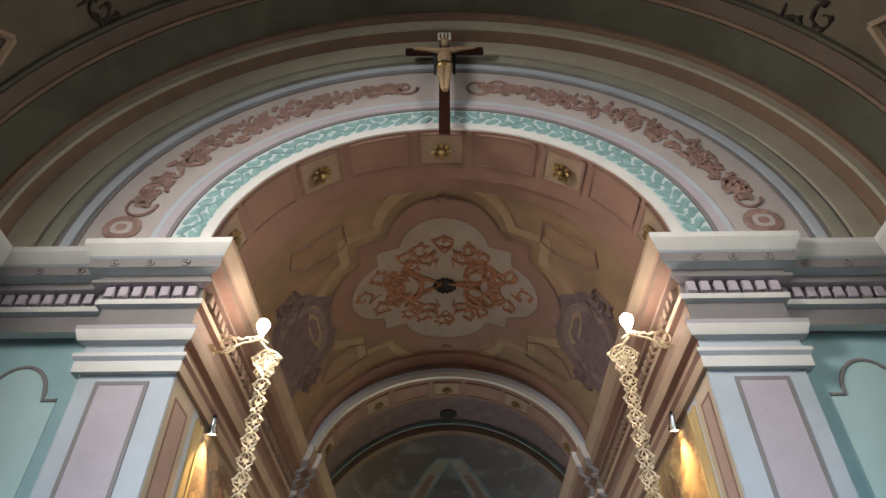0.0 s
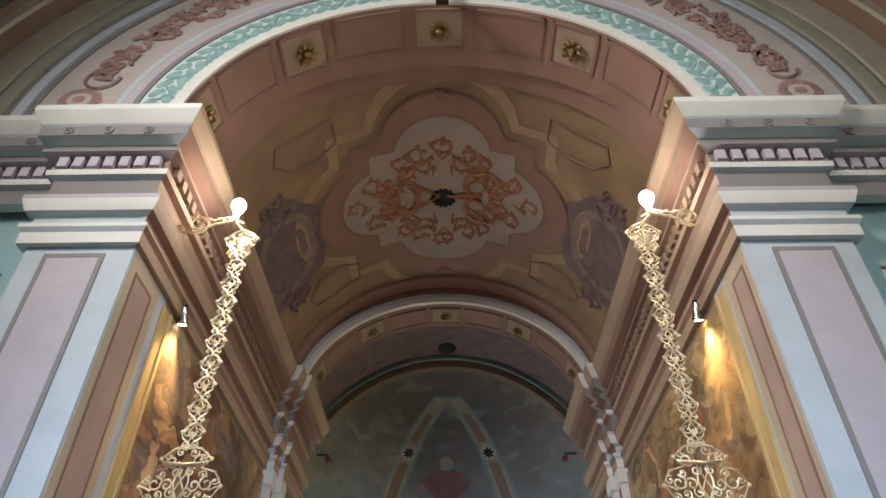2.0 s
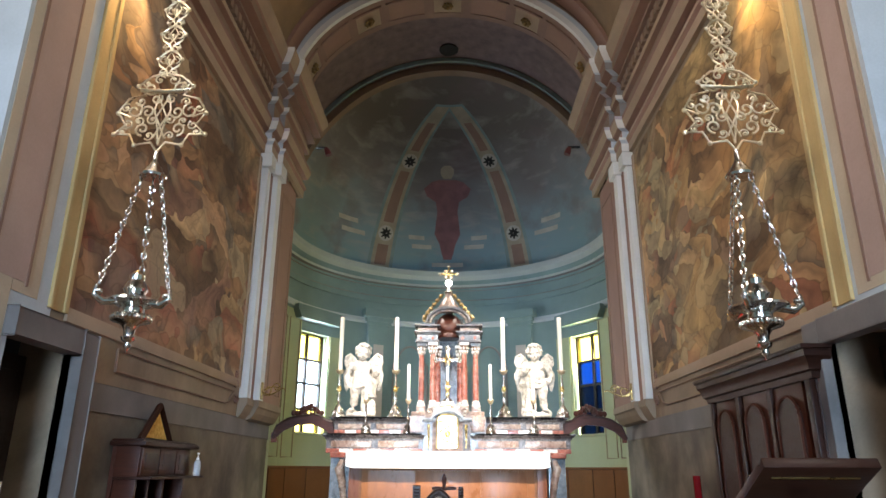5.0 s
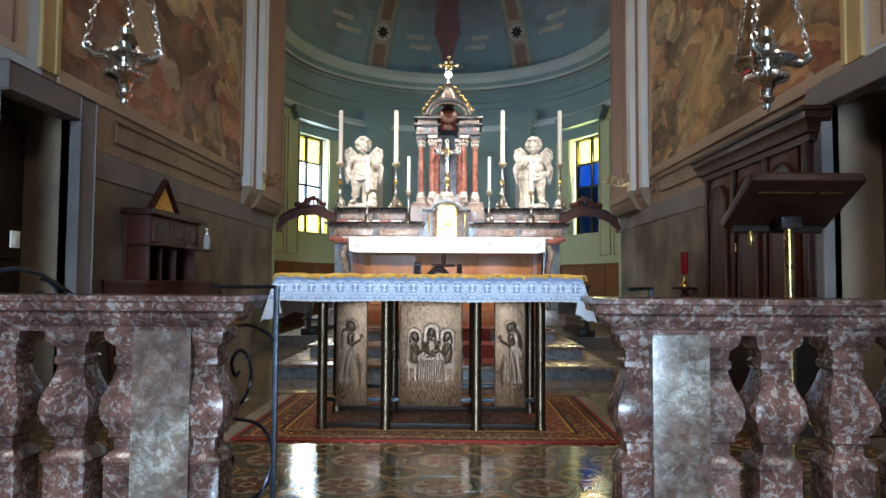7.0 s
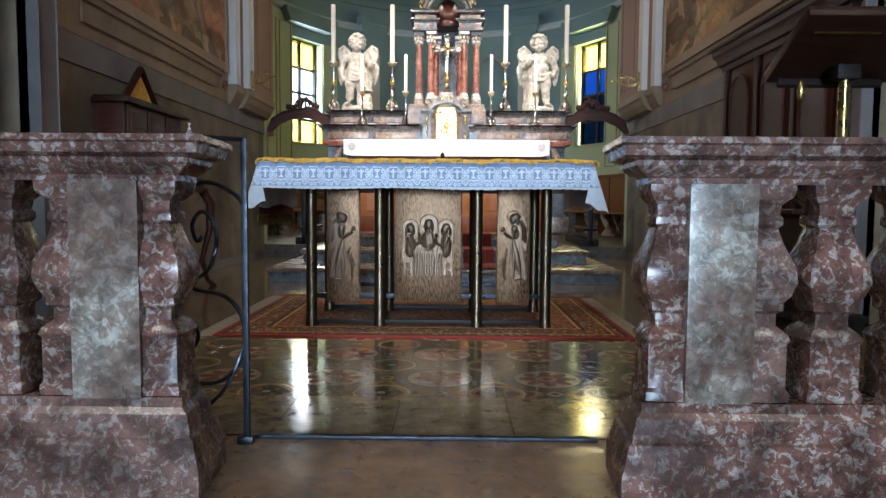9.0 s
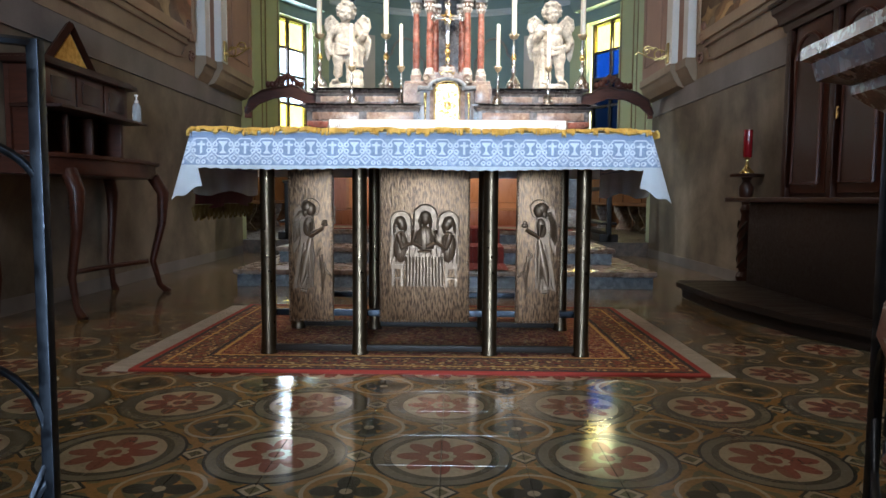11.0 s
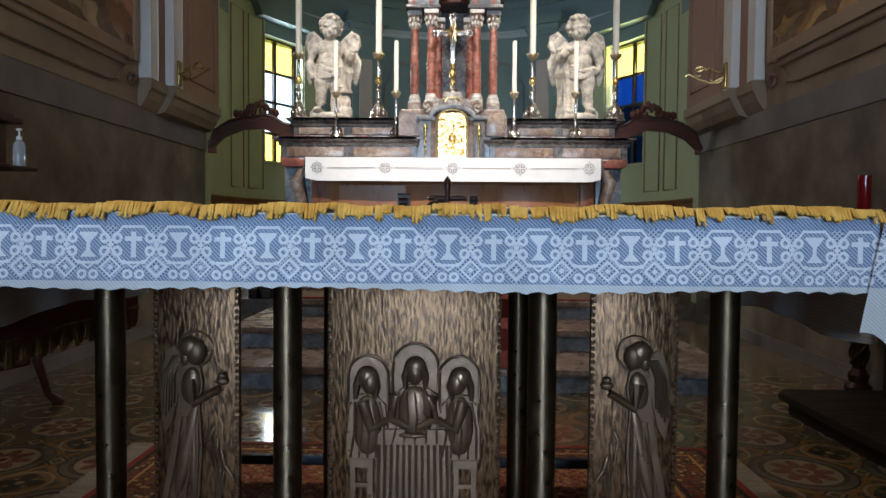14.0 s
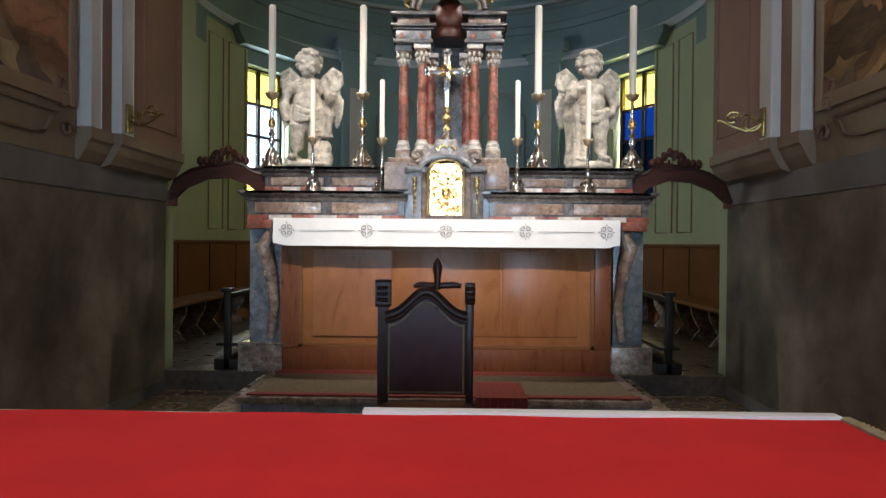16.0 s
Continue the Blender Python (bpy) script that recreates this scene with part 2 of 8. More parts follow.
def tile_material():
    """Encaustic cement tiles: red flowers in ringed discs, ochre bands, dark leaves at the corners, pale lozenges."""
    n = Nodes("encaustic_tile")
    P = 0.462
    x, y, _ = n.xyz(n.pos())

    def cell(v, off):
        return n.m("SUBTRACT", n.m("FRACT", n.m("ADD", n.m("DIVIDE", n.m("SUBTRACT", v, off), P), 50.5)), 0.5)

    u, v = cell(x, 0.065), cell(y, 5.35)
    r = n.m("SQRT", n.m("ADD", n.m("MULTIPLY", u, u), n.m("MULTIPLY", v, v)))
    ang = n.m("ARCTAN2", v, u)
    au, av = n.m("ABSOLUTE", u), n.m("ABSOLUTE", v)
    cream, red, grey, ochre, dark, green = (0.31, 0.25, 0.17), (0.19, 0.065, 0.045), (0.13, 0.115, 0.085), (0.23, 0.125, 0.045), (0.026, 0.028, 0.025), (0.105, 0.092, 0.05)

    def less(a, b):
        return n.m("LESS_THAN", a, b)

    # scrolling bands between the discs
    q = n.m("SQRT", n.m("ADD", n.m("POWER", n.m("SUBTRACT", 0.5, au), 2.0), n.m("POWER", n.m("SUBTRACT", 0.5, av), 2.0)))
    col = n.mix(n.m("GREATER_THAN", n.m("SINE", n.m("MULTIPLY", n.m("SUBTRACT", r, q), 34.0)), 0.1), ochre, green)
    col = n.mix(less(n.m("ABSOLUTE", n.m("SUBTRACT", r, 0.475)), 0.018), col, ochre)
    col = n.mix(less(n.m("ABSOLUTE", n.m("SUBTRACT", q, 0.235)), 0.012), col, cream)
    # corner star of leaves
    qa = n.m("ARCTAN2", n.m("SUBTRACT", 0.5, av), n.m("SUBTRACT", 0.5, au))
    star = n.m("MULTIPLY", n.m("ADD", 0.32, n.m("MULTIPLY", n.m("ABSOLUTE", n.m("COSINE", n.m("MULTIPLY", qa, 2.0))), 0.7)), 0.19)
    col = n.mix(less(q, star), col, dark)
    col = n.mix(less(q, 0.035), col, cream)
    # lozenges between neighbours
    d1 = n.m("ADD", n.m("SUBTRACT", 0.5, au), av)
    d2 = n.m("ADD", n.m("SUBTRACT", 0.5, av), au)
    d = n.m("MINIMUM", d1, d2)
    col = n.mix(less(d, 0.135), col, ochre)
    col = n.mix(less(d, 0.11), col, dark)
    col = n.mix(less(d, 0.085), col, cream)
    col = n.mix(less(d, 0.05), col, green)
    # discs
    col = n.mix(less(r, 0.43), col, dark)
    col = n.mix(less(r, 0.41), col, grey)
    col = n.mix(less(r, 0.35), col, tone(grey, 0.55))
    col = n.mix(less(r, 0.305), col, cream)
    petal = n.m("ADD", 0.14, n.m("MULTIPLY", n.m("ABSOLUTE", n.m("COSINE", n.m("MULTIPLY", ang, 4.0))), 0.13))
    col = n.mix(less(r, petal), col, red)
    col = n.mix(less(r, n.m("ADD", 0.075, n.m("MULTIPLY", n.m("ABSOLUTE", n.m("COSINE", n.m("MULTIPLY", ang, 4.0))), 0.02))), col, cream)
    col = n.mix(less(r, 0.05), col, red)
    wear = n.ramp(n.noise(n.pos(), 3.0, 7, 0.65), [(0.3, 0.62), (0.7, 1.1)])
    col = n.mix(1.0, col, wear, "MULTIPLY")
    col = n.mix(n.m("MULTIPLY", n.rand(), 0.3), col, tone(green, 1.2))
    col = n.mix(1.0, col, n.ramp(n.noise(n.pos(), 90, 3), [(0.3, 0.82), (0.7, 1.1)]), "MULTIPLY")
    rough = n.ramp(n.noise(n.pos(), 5.0, 6, 0.6), [(0.3, 0.07), (0.7, 0.17)])
    return n.done(col, rough, 0.0, n.bump(n.noise(n.pos(), 5, 2), 0.012, 0.004), Specular_IOR_Level=0.5)


M = {}
M["tile"] = tile_material()
M["white_trim"] = plaster("white_painted_stucco", (0.62, 0.62, 0.60), 0.08)
M["lilac"] = plaster("lilac_painted_plaster", (0.42, 0.38, 0.43), 0.08)
M["greyblue"] = plaster("grey_blue_painted_plaster", (0.42, 0.47, 0.52), 0.1)
M["teal"] = plaster("pale_teal_plaster", (0.30, 0.47, 0.50), 0.07)
M["teal_light"] = plaster("lighter_teal_panel", (0.40, 0.56, 0.57), 0.06)
M["stone_line"] = plaster("grey_line_and_groove_shade", (0.20, 0.19, 0.19), 0.1)
M["pink"] = plaster("dusty_pink_plaster", (0.25, 0.142, 0.105), 0.12)
M["pink_dark"] = plaster("brownish_pink_moulding", (0.22, 0.13, 0.10), 0.14)
M["brown_trim"] = plaster("brown_painted_moulding", (0.20, 0.13, 0.09), 0.16)
M["tan_trim"] = plaster("tan_painted_moulding", (0.31, 0.225, 0.155), 0.14)
M["ochre"] = plaster("ochre_painted_vault", (0.255, 0.165, 0.092), 0.24, 1.2, (0.15, 0.10, 0.06))
M["ochre_light"] = plaster("pale_ochre_panel", (0.32, 0.225, 0.13), 0.2)
M["vault_grey"] = plaster("grey_painted_panel", (0.32, 0.265, 0.225), 0.12)
M["rust"] = plaster("rust_scrollwork_paint", (0.30, 0.135, 0.07), 0.45, 9.0)
M["vault_dusk"] = plaster("dusky_mauve_paint", (0.20, 0.15, 0.14), 0.25, 5.0)
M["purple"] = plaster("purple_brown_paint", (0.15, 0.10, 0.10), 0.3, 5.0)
M["green_vault"] = plaster("olive_grey_nave_vault", (0.085, 0.083, 0.058), 0.25, 1.5, (0.06, 0.047, 0.032))
M["vine_ground"] = plaster("pale_blue_band", (0.50, 0.60, 0.62), 0.06)
M["vine"] = plaster("teal_vine_paint", (0.21, 0.36, 0.36), 0.25, 9.0)
M["garland"] = plaster("brown_garland_paint", (0.26, 0.165, 0.14), 0.4, 8.0)
M["mauve"] = plaster("mauve_grey_face", (0.42, 0.38, 0.37), 0.1)
M["sage_trim"] = plaster("sage_grey_painted_moulding", (0.30, 0.30, 0.24), 0.12)
M["cream_trim"] = plaster("cream_painted_moulding", (0.40, 0.37, 0.29), 0.12)
M["nave_brown"] = plaster("olive_brown_nave_vault", (0.125, 0.10, 0.066), 0.28, 1.2, (0.075, 0.055, 0.038))
M["dark_leaf"] = plaster("dark_leaf_paint", (0.035, 0.026, 0.02), 0.4, 9.0)
M["rib_brown"] = plaster("purplish_brown_rib", (0.115, 0.082, 0.062), 0.22, 1.6)
M["gold_line"] = plaster("gold_ochre_line", (0.45, 0.33, 0.15), 0.15)
M["apse_blue"] = plaster("blue_green_apse_wall", (0.16, 0.235, 0.25), 0.14, 1.5)
M["apse_sill"] = plaster("pale_blue_grey_cornice", (0.36, 0.40, 0.40), 0.12, 1.5)
M["reveal_cream"] = plaster("cream_pier_reveal", (0.44, 0.36, 0.27), 0.12)
M["reveal_pink"] = plaster("pale_dusty_pink_panel", (0.37, 0.26, 0.225), 0.12)
M["apse_green"] = plaster("pale_green_choir_wall", (0.36, 0.40, 0.26), 0.08, 1.2)
M["apse_sky"] = conch_paint()
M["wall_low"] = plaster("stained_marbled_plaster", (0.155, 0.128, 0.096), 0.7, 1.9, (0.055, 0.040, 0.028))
M["wall_cream"] = plaster("cream_painted_border", (0.25, 0.19, 0.13), 0.25, 2.0, (0.15, 0.10, 0.065))
M["wall_band"] = plaster("grey_dado_band", (0.16, 0.145, 0.14), 0.3)
M["fresco_a"] = fresco("faded_warm_wall_painting", [(0.20, (0.09, 0.045, 0.026)), (0.34, (0.24, 0.115, 0.055)), (0.45, (0.42, 0.27, 0.14)), (0.52, (0.20, 0.17, 0.125)), (0.60, (0.50, 0.36, 0.21)), (0.70, (0.32, 0.085, 0.045)), (0.82, (0.14, 0.11, 0.095))], 1.7, (0.36, 0.235, 0.125))
M["fresco_b"] = fresco("faded_golden_wall_painting", [(0.20, (0.10, 0.055, 0.025)), (0.34, (0.30, 0.15, 0.055)), (0.45, (0.48, 0.31, 0.13)), (0.52, (0.22, 0.19, 0.12)), (0.60, (0.56, 0.41, 0.20)), (0.70, (0.34, 0.10, 0.04)), (0.82, (0.16, 0.115, 0.075))], 5.3, (0.42, 0.28, 0.12))
M["marble_red"] = marble("red_brown_breccia", (0.205, 0.098, 0.076), (0.055, 0.028, 0.022), (0.52, 0.45, 0.40), 19.0, 0.2, 0.7)
M["marble_pale"] = marble("pale_grey_pink_breccia", (0.31, 0.26, 0.21), (0.15, 0.075, 0.055), (0.54, 0.52, 0.46), 15.0, 0.24, 0.8)
M["marble_grey"] = marble("dark_grey_marble", (0.09, 0.085, 0.085), (0.05, 0.04, 0.04), (0.28, 0.25, 0.23), 9.0, 0.25, 0.4)
M["marble_brown"] = marble("brown_veined_marble", (0.27, 0.20, 0.155), (0.16, 0.09, 0.065), (0.44, 0.38, 0.32), 10.0, 0.25, 0.5)
M["marble_brick"] = marble("brick_red_marble", (0.30, 0.09, 0.06), (0.18, 0.05, 0.035), (0.5, 0.34, 0.28), 12.0, 0.25, 0.35)
M["marble_white"] = marble("white_marble", (0.62, 0.59, 0.55), (0.5, 0.46, 0.42), (0.7, 0.68, 0.65), 5.0, 0.3, 0.4)
M["marble_blue"] = marble("blue_grey_marble", (0.17, 0.19, 0.21), (0.09, 0.10, 0.11), (0.33, 0.34, 0.35), 9.0, 0.3, 0.5)
M["nave_floor"] = marble("worn_pinkish_stone", (0.36, 0.20, 0.10), (0.17, 0.10, 0.06), (0.40, 0.29, 0.18), 3.5, 0.26, 0.4)
M["choir_floor"] = marble("dark_worn_choir_stone", (0.10, 0.065, 0.045), (0.05, 0.035, 0.028), (0.14, 0.105, 0.08), 4.0, 0.3, 0.4)
M["slab"] = marble("brown_polished_slab", (0.24, 0.18, 0.10), (0.15, 0.105, 0.06), (0.30, 0.235, 0.14), 4.0, 0.12, 0.3)
M["statue"] = marble("aged_white_statue_marble", (0.68, 0.62, 0.53), (0.60, 0.53, 0.43), (0.76, 0.72, 0.65), 4.0, 0.45, 0.3)
M["walnut"] = wood("dark_walnut", (0.014, 0.005, 0.003), (0.036, 0.012, 0.007), 0.34)
M["mahogany"] = wood("red_brown_mahogany", (0.026, 0.008, 0.005), (0.075, 0.022, 0.012), 0.34)
M["mahogany_red"] = wood("carved_red_brown_wood", (0.10, 0.03, 0.018), (0.20, 0.07, 0.04), 0.36)
M["oak"] = wood("warm_brown_oak", (0.17, 0.062, 0.022), (0.30, 0.125, 0.05), 0.3, (2.5, 6, 0.9), 2.4)
M["oak_red"] = wood("red_brown_frame_wood", (0.10, 0.032, 0.014), (0.19, 0.068, 0.028), 0.3, (6, 6, 1.0))
M["oak_dark"] = wood("orange_brown_panelling", (0.13, 0.05, 0.018), (0.20, 0.085, 0.032), 0.42)
M["black_wood"] = wood("blackened_wood", (0.010, 0.007, 0.006), (0.025, 0.016, 0.012), 0.45)
M["bronze"] = metal("dark_bronze", (0.18, 0.11, 0.066), 0.36, (0.10, 0.062, 0.04), 0.12, 60)
M["bronze"].node_tree.nodes["Principled BSDF"].inputs["Metallic"].default_value = 0.65
M["bronze_post"] = metal("brown_bronze_post", (0.14, 0.098, 0.062), 0.34, (0.08, 0.056, 0.036), 0.06, 30)
M["iron"] = metal("black_wrought_iron", (0.045, 0.05, 0.06), 0.4, None, 0.15, 40)
M["silver"] = metal("polished_silver", (0.80, 0.77, 0.72), 0.16, None, 0.1, 40)
M["silver_gilt"] = metal("pale_gilt_silver", (0.72, 0.60, 0.41), 0.38, None, 0.12, 40)
M["gold"] = metal("gold", (0.86, 0.58, 0.20), 0.24, None, 0.2, 50)
n = Nodes("grey_brown_thread")
M["thread"] = n.done(n.ramp(n.noise(n.obj(), 60, 3), [(0.3, (0.16, 0.12, 0.10)), (0.7, (0.28, 0.22, 0.19))]), 0.85)
M["brass"] = metal("brass", (0.42, 0.29, 0.11), 0.3)
M["fringe_dark"] = metal("dark_fringe_thread", (0.26, 0.19, 0.08), 0.6, (0.11, 0.075, 0.04))
M["gilt_old"] = metal("old_gilding", (0.40, 0.28, 0.12), 0.4, (0.12, 0.08, 0.05))
n = Nodes("ivory_wax")
M["wax"] = n.done(n.ramp(n.noise(n.obj(), 8, 3), [(0.3, (0.74, 0.70, 0.60)), (0.7, (0.80, 0.77, 0.69))]), 0.4, 0.0, None, Subsurface_Weight=0.15)
n = Nodes("white_linen")
M["linen"] = n.done(n.ramp(n.noise(n.pos(), 5, 4), [(0.3, (0.70, 0.69, 0.68)), (0.7, (0.82, 0.81, 0.80))]), 0.85, 0.0, n.bump(n.wave(n.pos(), 160, 0.5), 0.1, 0.001))
n = Nodes("scarlet_cloth")
M["scarlet"] = n.done(n.ramp(n.noise(n.pos(), 4, 5), [(0.3, (0.58, 0.007, 0.011)), (0.7, (0.69, 0.011, 0.015))]), 0.9, 0.0, n.bump(n.noise(n.pos(), 160, 2), 0.25, 0.001))
n = Nodes("dark_red_cover_cloth")
M["velvet"] = n.done(n.ramp(n.noise(n.pos(), 12, 5), [(0.3, (0.07, 0.006, 0.008)), (0.7, (0.12, 0.011, 0.014))]), 0.85)
n = Nodes("dark_purple_leather")
M["leather"] = n.done(n.ramp(n.noise(n.obj(), 14, 5), [(0.3, (0.042, 0.014, 0.016)), (0.7, (0.075, 0.026, 0.028))]), 0.42, 0.0, n.bump(n.voronoi(n.obj(), 160)[0], 0.2, 0.001), Specular_IOR_Level=0.25)
n = Nodes("yellow_fringe")
M["braid"] = n.done(n.ramp(n.noise(n.pos(), 60, 4), [(0.3, (0.26, 0.21, 0.13)), (0.7, (0.46, 0.40, 0.29))]), 0.85)
n = Nodes("golden_fringe")
M["fringe"] = n.done(n.ramp(n.noise(n.pos(), 30, 4), [(0.3, (0.56, 0.29, 0.04)), (0.7, (0.86, 0.56, 0.14))]), 0.8, 0.0, n.bump(n.wave(n.pos(), 90, 1.0), 0.5, 0.003))
M["bulb"] = glowing("lit_bulb", (1.0, 0.95, 0.86), 60.0)
M["spot_glass"] = glowing("lit_spot_glass", (1.0, 0.82, 0.5), 14.0)
M["outdoors"] = glowing("bright_overcast_outdoors", (0.80, 0.90, 1.0), 8.0)
M["glass_yellow"] = glass("yellow_glass", (1.0, 0.87, 0.38))
M["glass_clear"] = glass("pale_blue_glass", (0.85, 0.93, 1.0))
M["glass_blue"] = glass("blue_glass", (0.03, 0.11, 0.30))
M["glass_dark"] = glass("dark_blue_glass", (0.015, 0.035, 0.07))
# near black, for small dark marks and for unlit openings alike
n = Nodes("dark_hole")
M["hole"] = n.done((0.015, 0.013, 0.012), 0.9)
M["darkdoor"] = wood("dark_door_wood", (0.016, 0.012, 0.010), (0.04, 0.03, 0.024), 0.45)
n = Nodes("ruby_glass")
M["ruby"] = n.done((0.22, 0.008, 0.012), 0.08, 0.0, None, Transmission_Weight=0.35)
n = Nodes("dark_red_paint")
M["dark_red"] = n.done((0.10, 0.02, 0.02), 0.4)


# ---------- mesh helpers ----------
def mesh_of(name, bm, mat, smooth=None):
    me = bpy.data.meshes.new(name)
    bmesh.ops.recalc_face_normals(bm, faces=bm.faces)
    bm.to_mesh(me)
    bm.free()
    for k in (mat if isinstance(mat, (list, tuple)) else [mat]):
        me.materials.append(M[k])
    if smooth is not None:
        me.polygons.foreach_set("use_smooth", [True] * len(me.polygons))
        me.set_sharp_from_angle(angle=radians(smooth))
    return me


def structure(name, bm, mat, label, smooth=None, category="structure"):
    return tagged(new(name, mesh_of(name, bm, mat, smooth)), label, category, "", "structure")


def thing(name, label, category, at=(0, 0, 0), turn=0, group=""):
    e = new(name)
    e.empty_display_size = 0.1
    e.matrix_basis = pose(*at, 0, 0, turn)
    return tagged(e, label, category, group)


def part(name, bm, mat, parent, label="", smooth=40, at=None):
    ob = new(name, bm if isinstance(bm, bpy.types.Mesh) else mesh_of(name, bm, mat, smooth))
    ob.parent = parent
    if at is not None:
        ob.matrix_basis = at
    return tagged(ob, label)


def B():
    return bmesh.new()


def box(bm, x0, x1, y0, y1, z0, z1, bevel=0.0, taper=0.0):
    r = bmesh.ops.create_cube(bm, size=1)
    for v in r["verts"]:
        k = 1 - taper * (v.co.z + 0.5)
        v.co = Vector(((x0 + x1) / 2 + v.co.x * (x1 - x0) * k, (y0 + y1) / 2 + v.co.y * (y1 - y0) * k, z0 + (v.co.z + 0.5) * (z1 - z0)))
    if bevel:
        ed = {e for v in r["verts"] for e in v.link_edges}
        bmesh.ops.bevel(bm, geom=list(ed), offset=bevel, segments=2, affect="EDGES", profile=0.6)
    return bm


def lathe(bm, prof, at=(0, 0, 0), seg=24, m=None, square=False):
    """Turn a profile of (radius, height) about z; square: four-sided balusters with rounded corners."""
    rings = []
    for r, z in prof:
        ring = []
        for k in range(seg):
            a = 2 * math.pi * k / seg
            c, s = math.cos(a), math.sin(a)
            if square:
                q = (abs(c) ** 10 + abs(s) ** 10) ** -0.1
                c, s = c * q, s * q
            co = Vector((r * c, r * s, z))
            co = (m @ co) if m is not None else co
            ring.append(bm.verts.new(co + Vector(at)))
        rings.append(ring)
    for a, b in zip(rings, rings[1:]):
        for k in range(seg):
            bm.faces.new((a[k], a[(k + 1) % seg], b[(k + 1) % seg], b[k]))
    if prof[0][0] > 1e-4:
        bm.faces.new(list(reversed(rings[0])))
    if prof[-1][0] > 1e-4:
        bm.faces.new(rings[-1])
    return bm


def tube(bm, pts, r, seg=8, flat=1.0):
    """A rod through points; r a number or one per point."""
    pts = [Vector(p) for p in pts]
    rs = r if isinstance(r, (list, tuple)) else [r] * len(pts)
    rings = []
    up = Vector((0.13, 0.31, 0.94)).normalized()
    for k, p in enumerate(pts):
        d = (pts[min(k + 1, len(pts) - 1)] - pts[max(k - 1, 0)]).normalized()
        a = d.cross(up)
        a = a.normalized() if a.length > 1e-3 else d.cross(Vector((1, 0, 0))).normalized()
        b = d.cross(a).normalized()
        rings.append([bm.verts.new(p + rs[k] * (math.cos(t) * a + flat * math.sin(t) * b)) for t in (2 * math.pi * j / seg for j in range(seg))])
    for a, b in zip(rings, rings[1:]):
        for k in range(seg):
            bm.faces.new((a[k], a[(k + 1) % seg], b[(k + 1) % seg], b[k]))
    bm.faces.new(list(reversed(rings[0])))
    bm.faces.new(rings[-1])
    return bm


def curl(cx, cz, r0, r1, a0, a1, n=14, y=0.0):
    """Points of a spiral in the xz plane, angles in degrees."""
    out = []
    for k in range(n):
        f = k / (n - 1)
        a, r = radians(a0 + (a1 - a0) * f), r0 + (r1 - r0) * f
        out.append((cx + r * math.cos(a), y, cz + r * math.sin(a)))
    return out


def plate(bm, pts, y0, y1, m=None):
    """A flat outline in xz, thick from y0 to y1."""
    f = [bm.verts.new((m @ Vector((x, y0, z))) if m else (x, y0, z)) for x, z in pts]
    b = [bm.verts.new((m @ Vector((x, y1, z))) if m else (x, y1, z)) for x, z in pts]
    bm.faces.new(f)
    bm.faces.new(list(reversed(b)))
    for k in range(len(pts)):
        j = (k + 1) % len(pts)
        bm.faces.new((f[j], f[k], b[k], b[j]))
    return bm


def blob(bm, at, size, turn=(0, 0, 0), u=14, v=9):
    r = bmesh.ops.create_uvsphere(bm, u_segments=u, v_segments=v, radius=1.0)
    m = pose(*at, *turn) @ Matrix.Diagonal((*size, 1))
    for w in r["verts"]:
        w.co = m @ w.co
    return bm


def sweep(bm, path, prof, only=None, mats=None):
    """A moulding: profile of (out, z) along a plan path, out to the path's right-hand side."""
    n = len(path)
    P = [Vector((x, y)) for x, y in path]
    rows = []
    for k in range(n):
        d0 = (P[k] - P[k - 1]).normalized() if k else (P[1] - P[0]).normalized()
        d1 = (P[k + 1] - P[k]).normalized() if k < n - 1 else d0
        n0, n1 = Vector((d0.y, -d0.x)), Vector((d1.y, -d1.x))
        m = (n0 + n1).normalized()
        m = m / max(0.3, m.dot(n0))
        rows.append([bm.verts.new((P[k].x + o * m.x, P[k].y + o * m.y, z)) for o, z in prof])
    for i, (a, b) in enumerate(zip(rows, rows[1:])):
        if only is None or i in only:
            for j in range(len(prof) - 1):
                bm.faces.new((a[j], b[j], b[j + 1], a[j + 1])).material_index = mats[j] if mats else 0
    bmesh.ops.delete(bm, geom=[v for v in bm.verts if not v.link_faces], context="VERTS")
    return bm


def ell(a, b, z0, th):
    return a * math.cos(th), z0 + b * math.sin(th)


def arch_strip(bm, e0, y0, e1, y1, seg=64, t0=0.0, t1=math.pi):
    """The surface between two half ellipses (a, b, z0), one at y0, one at y1."""
    A, C = [], []
    for k in range(seg + 1):
        th = t0 + (t1 - t0) * k / seg
        x, z = ell(*e0, th)
        A.append(bm.verts.new((x, y0, z)))
        x, z = ell(*e1, th)
        C.append(bm.verts.new((x, y1, z)))
    for k in range(seg):
        bm.faces.new((A[k], A[k + 1], C[k + 1], C[k]))
    return bm


def arch_band(bm, e0, e1, y0, y1, seg=64, t0=0.0, t1=math.pi):
    """A solid arched band between two half ellipses, thick from y0 to y1."""
    arch_strip(bm, e0, y0, e1, y0, seg, t0, t1), arch_strip(bm, e0, y1, e1, y1, seg, t0, t1)
    arch_strip(bm, e0, y0, e0, y1, seg, t0, t1), arch_strip(bm, e1, y0, e1, y1, seg, t0, t1)
    bmesh.ops.remove_doubles(bm, verts=bm.verts, dist=1e-5)
    return bm


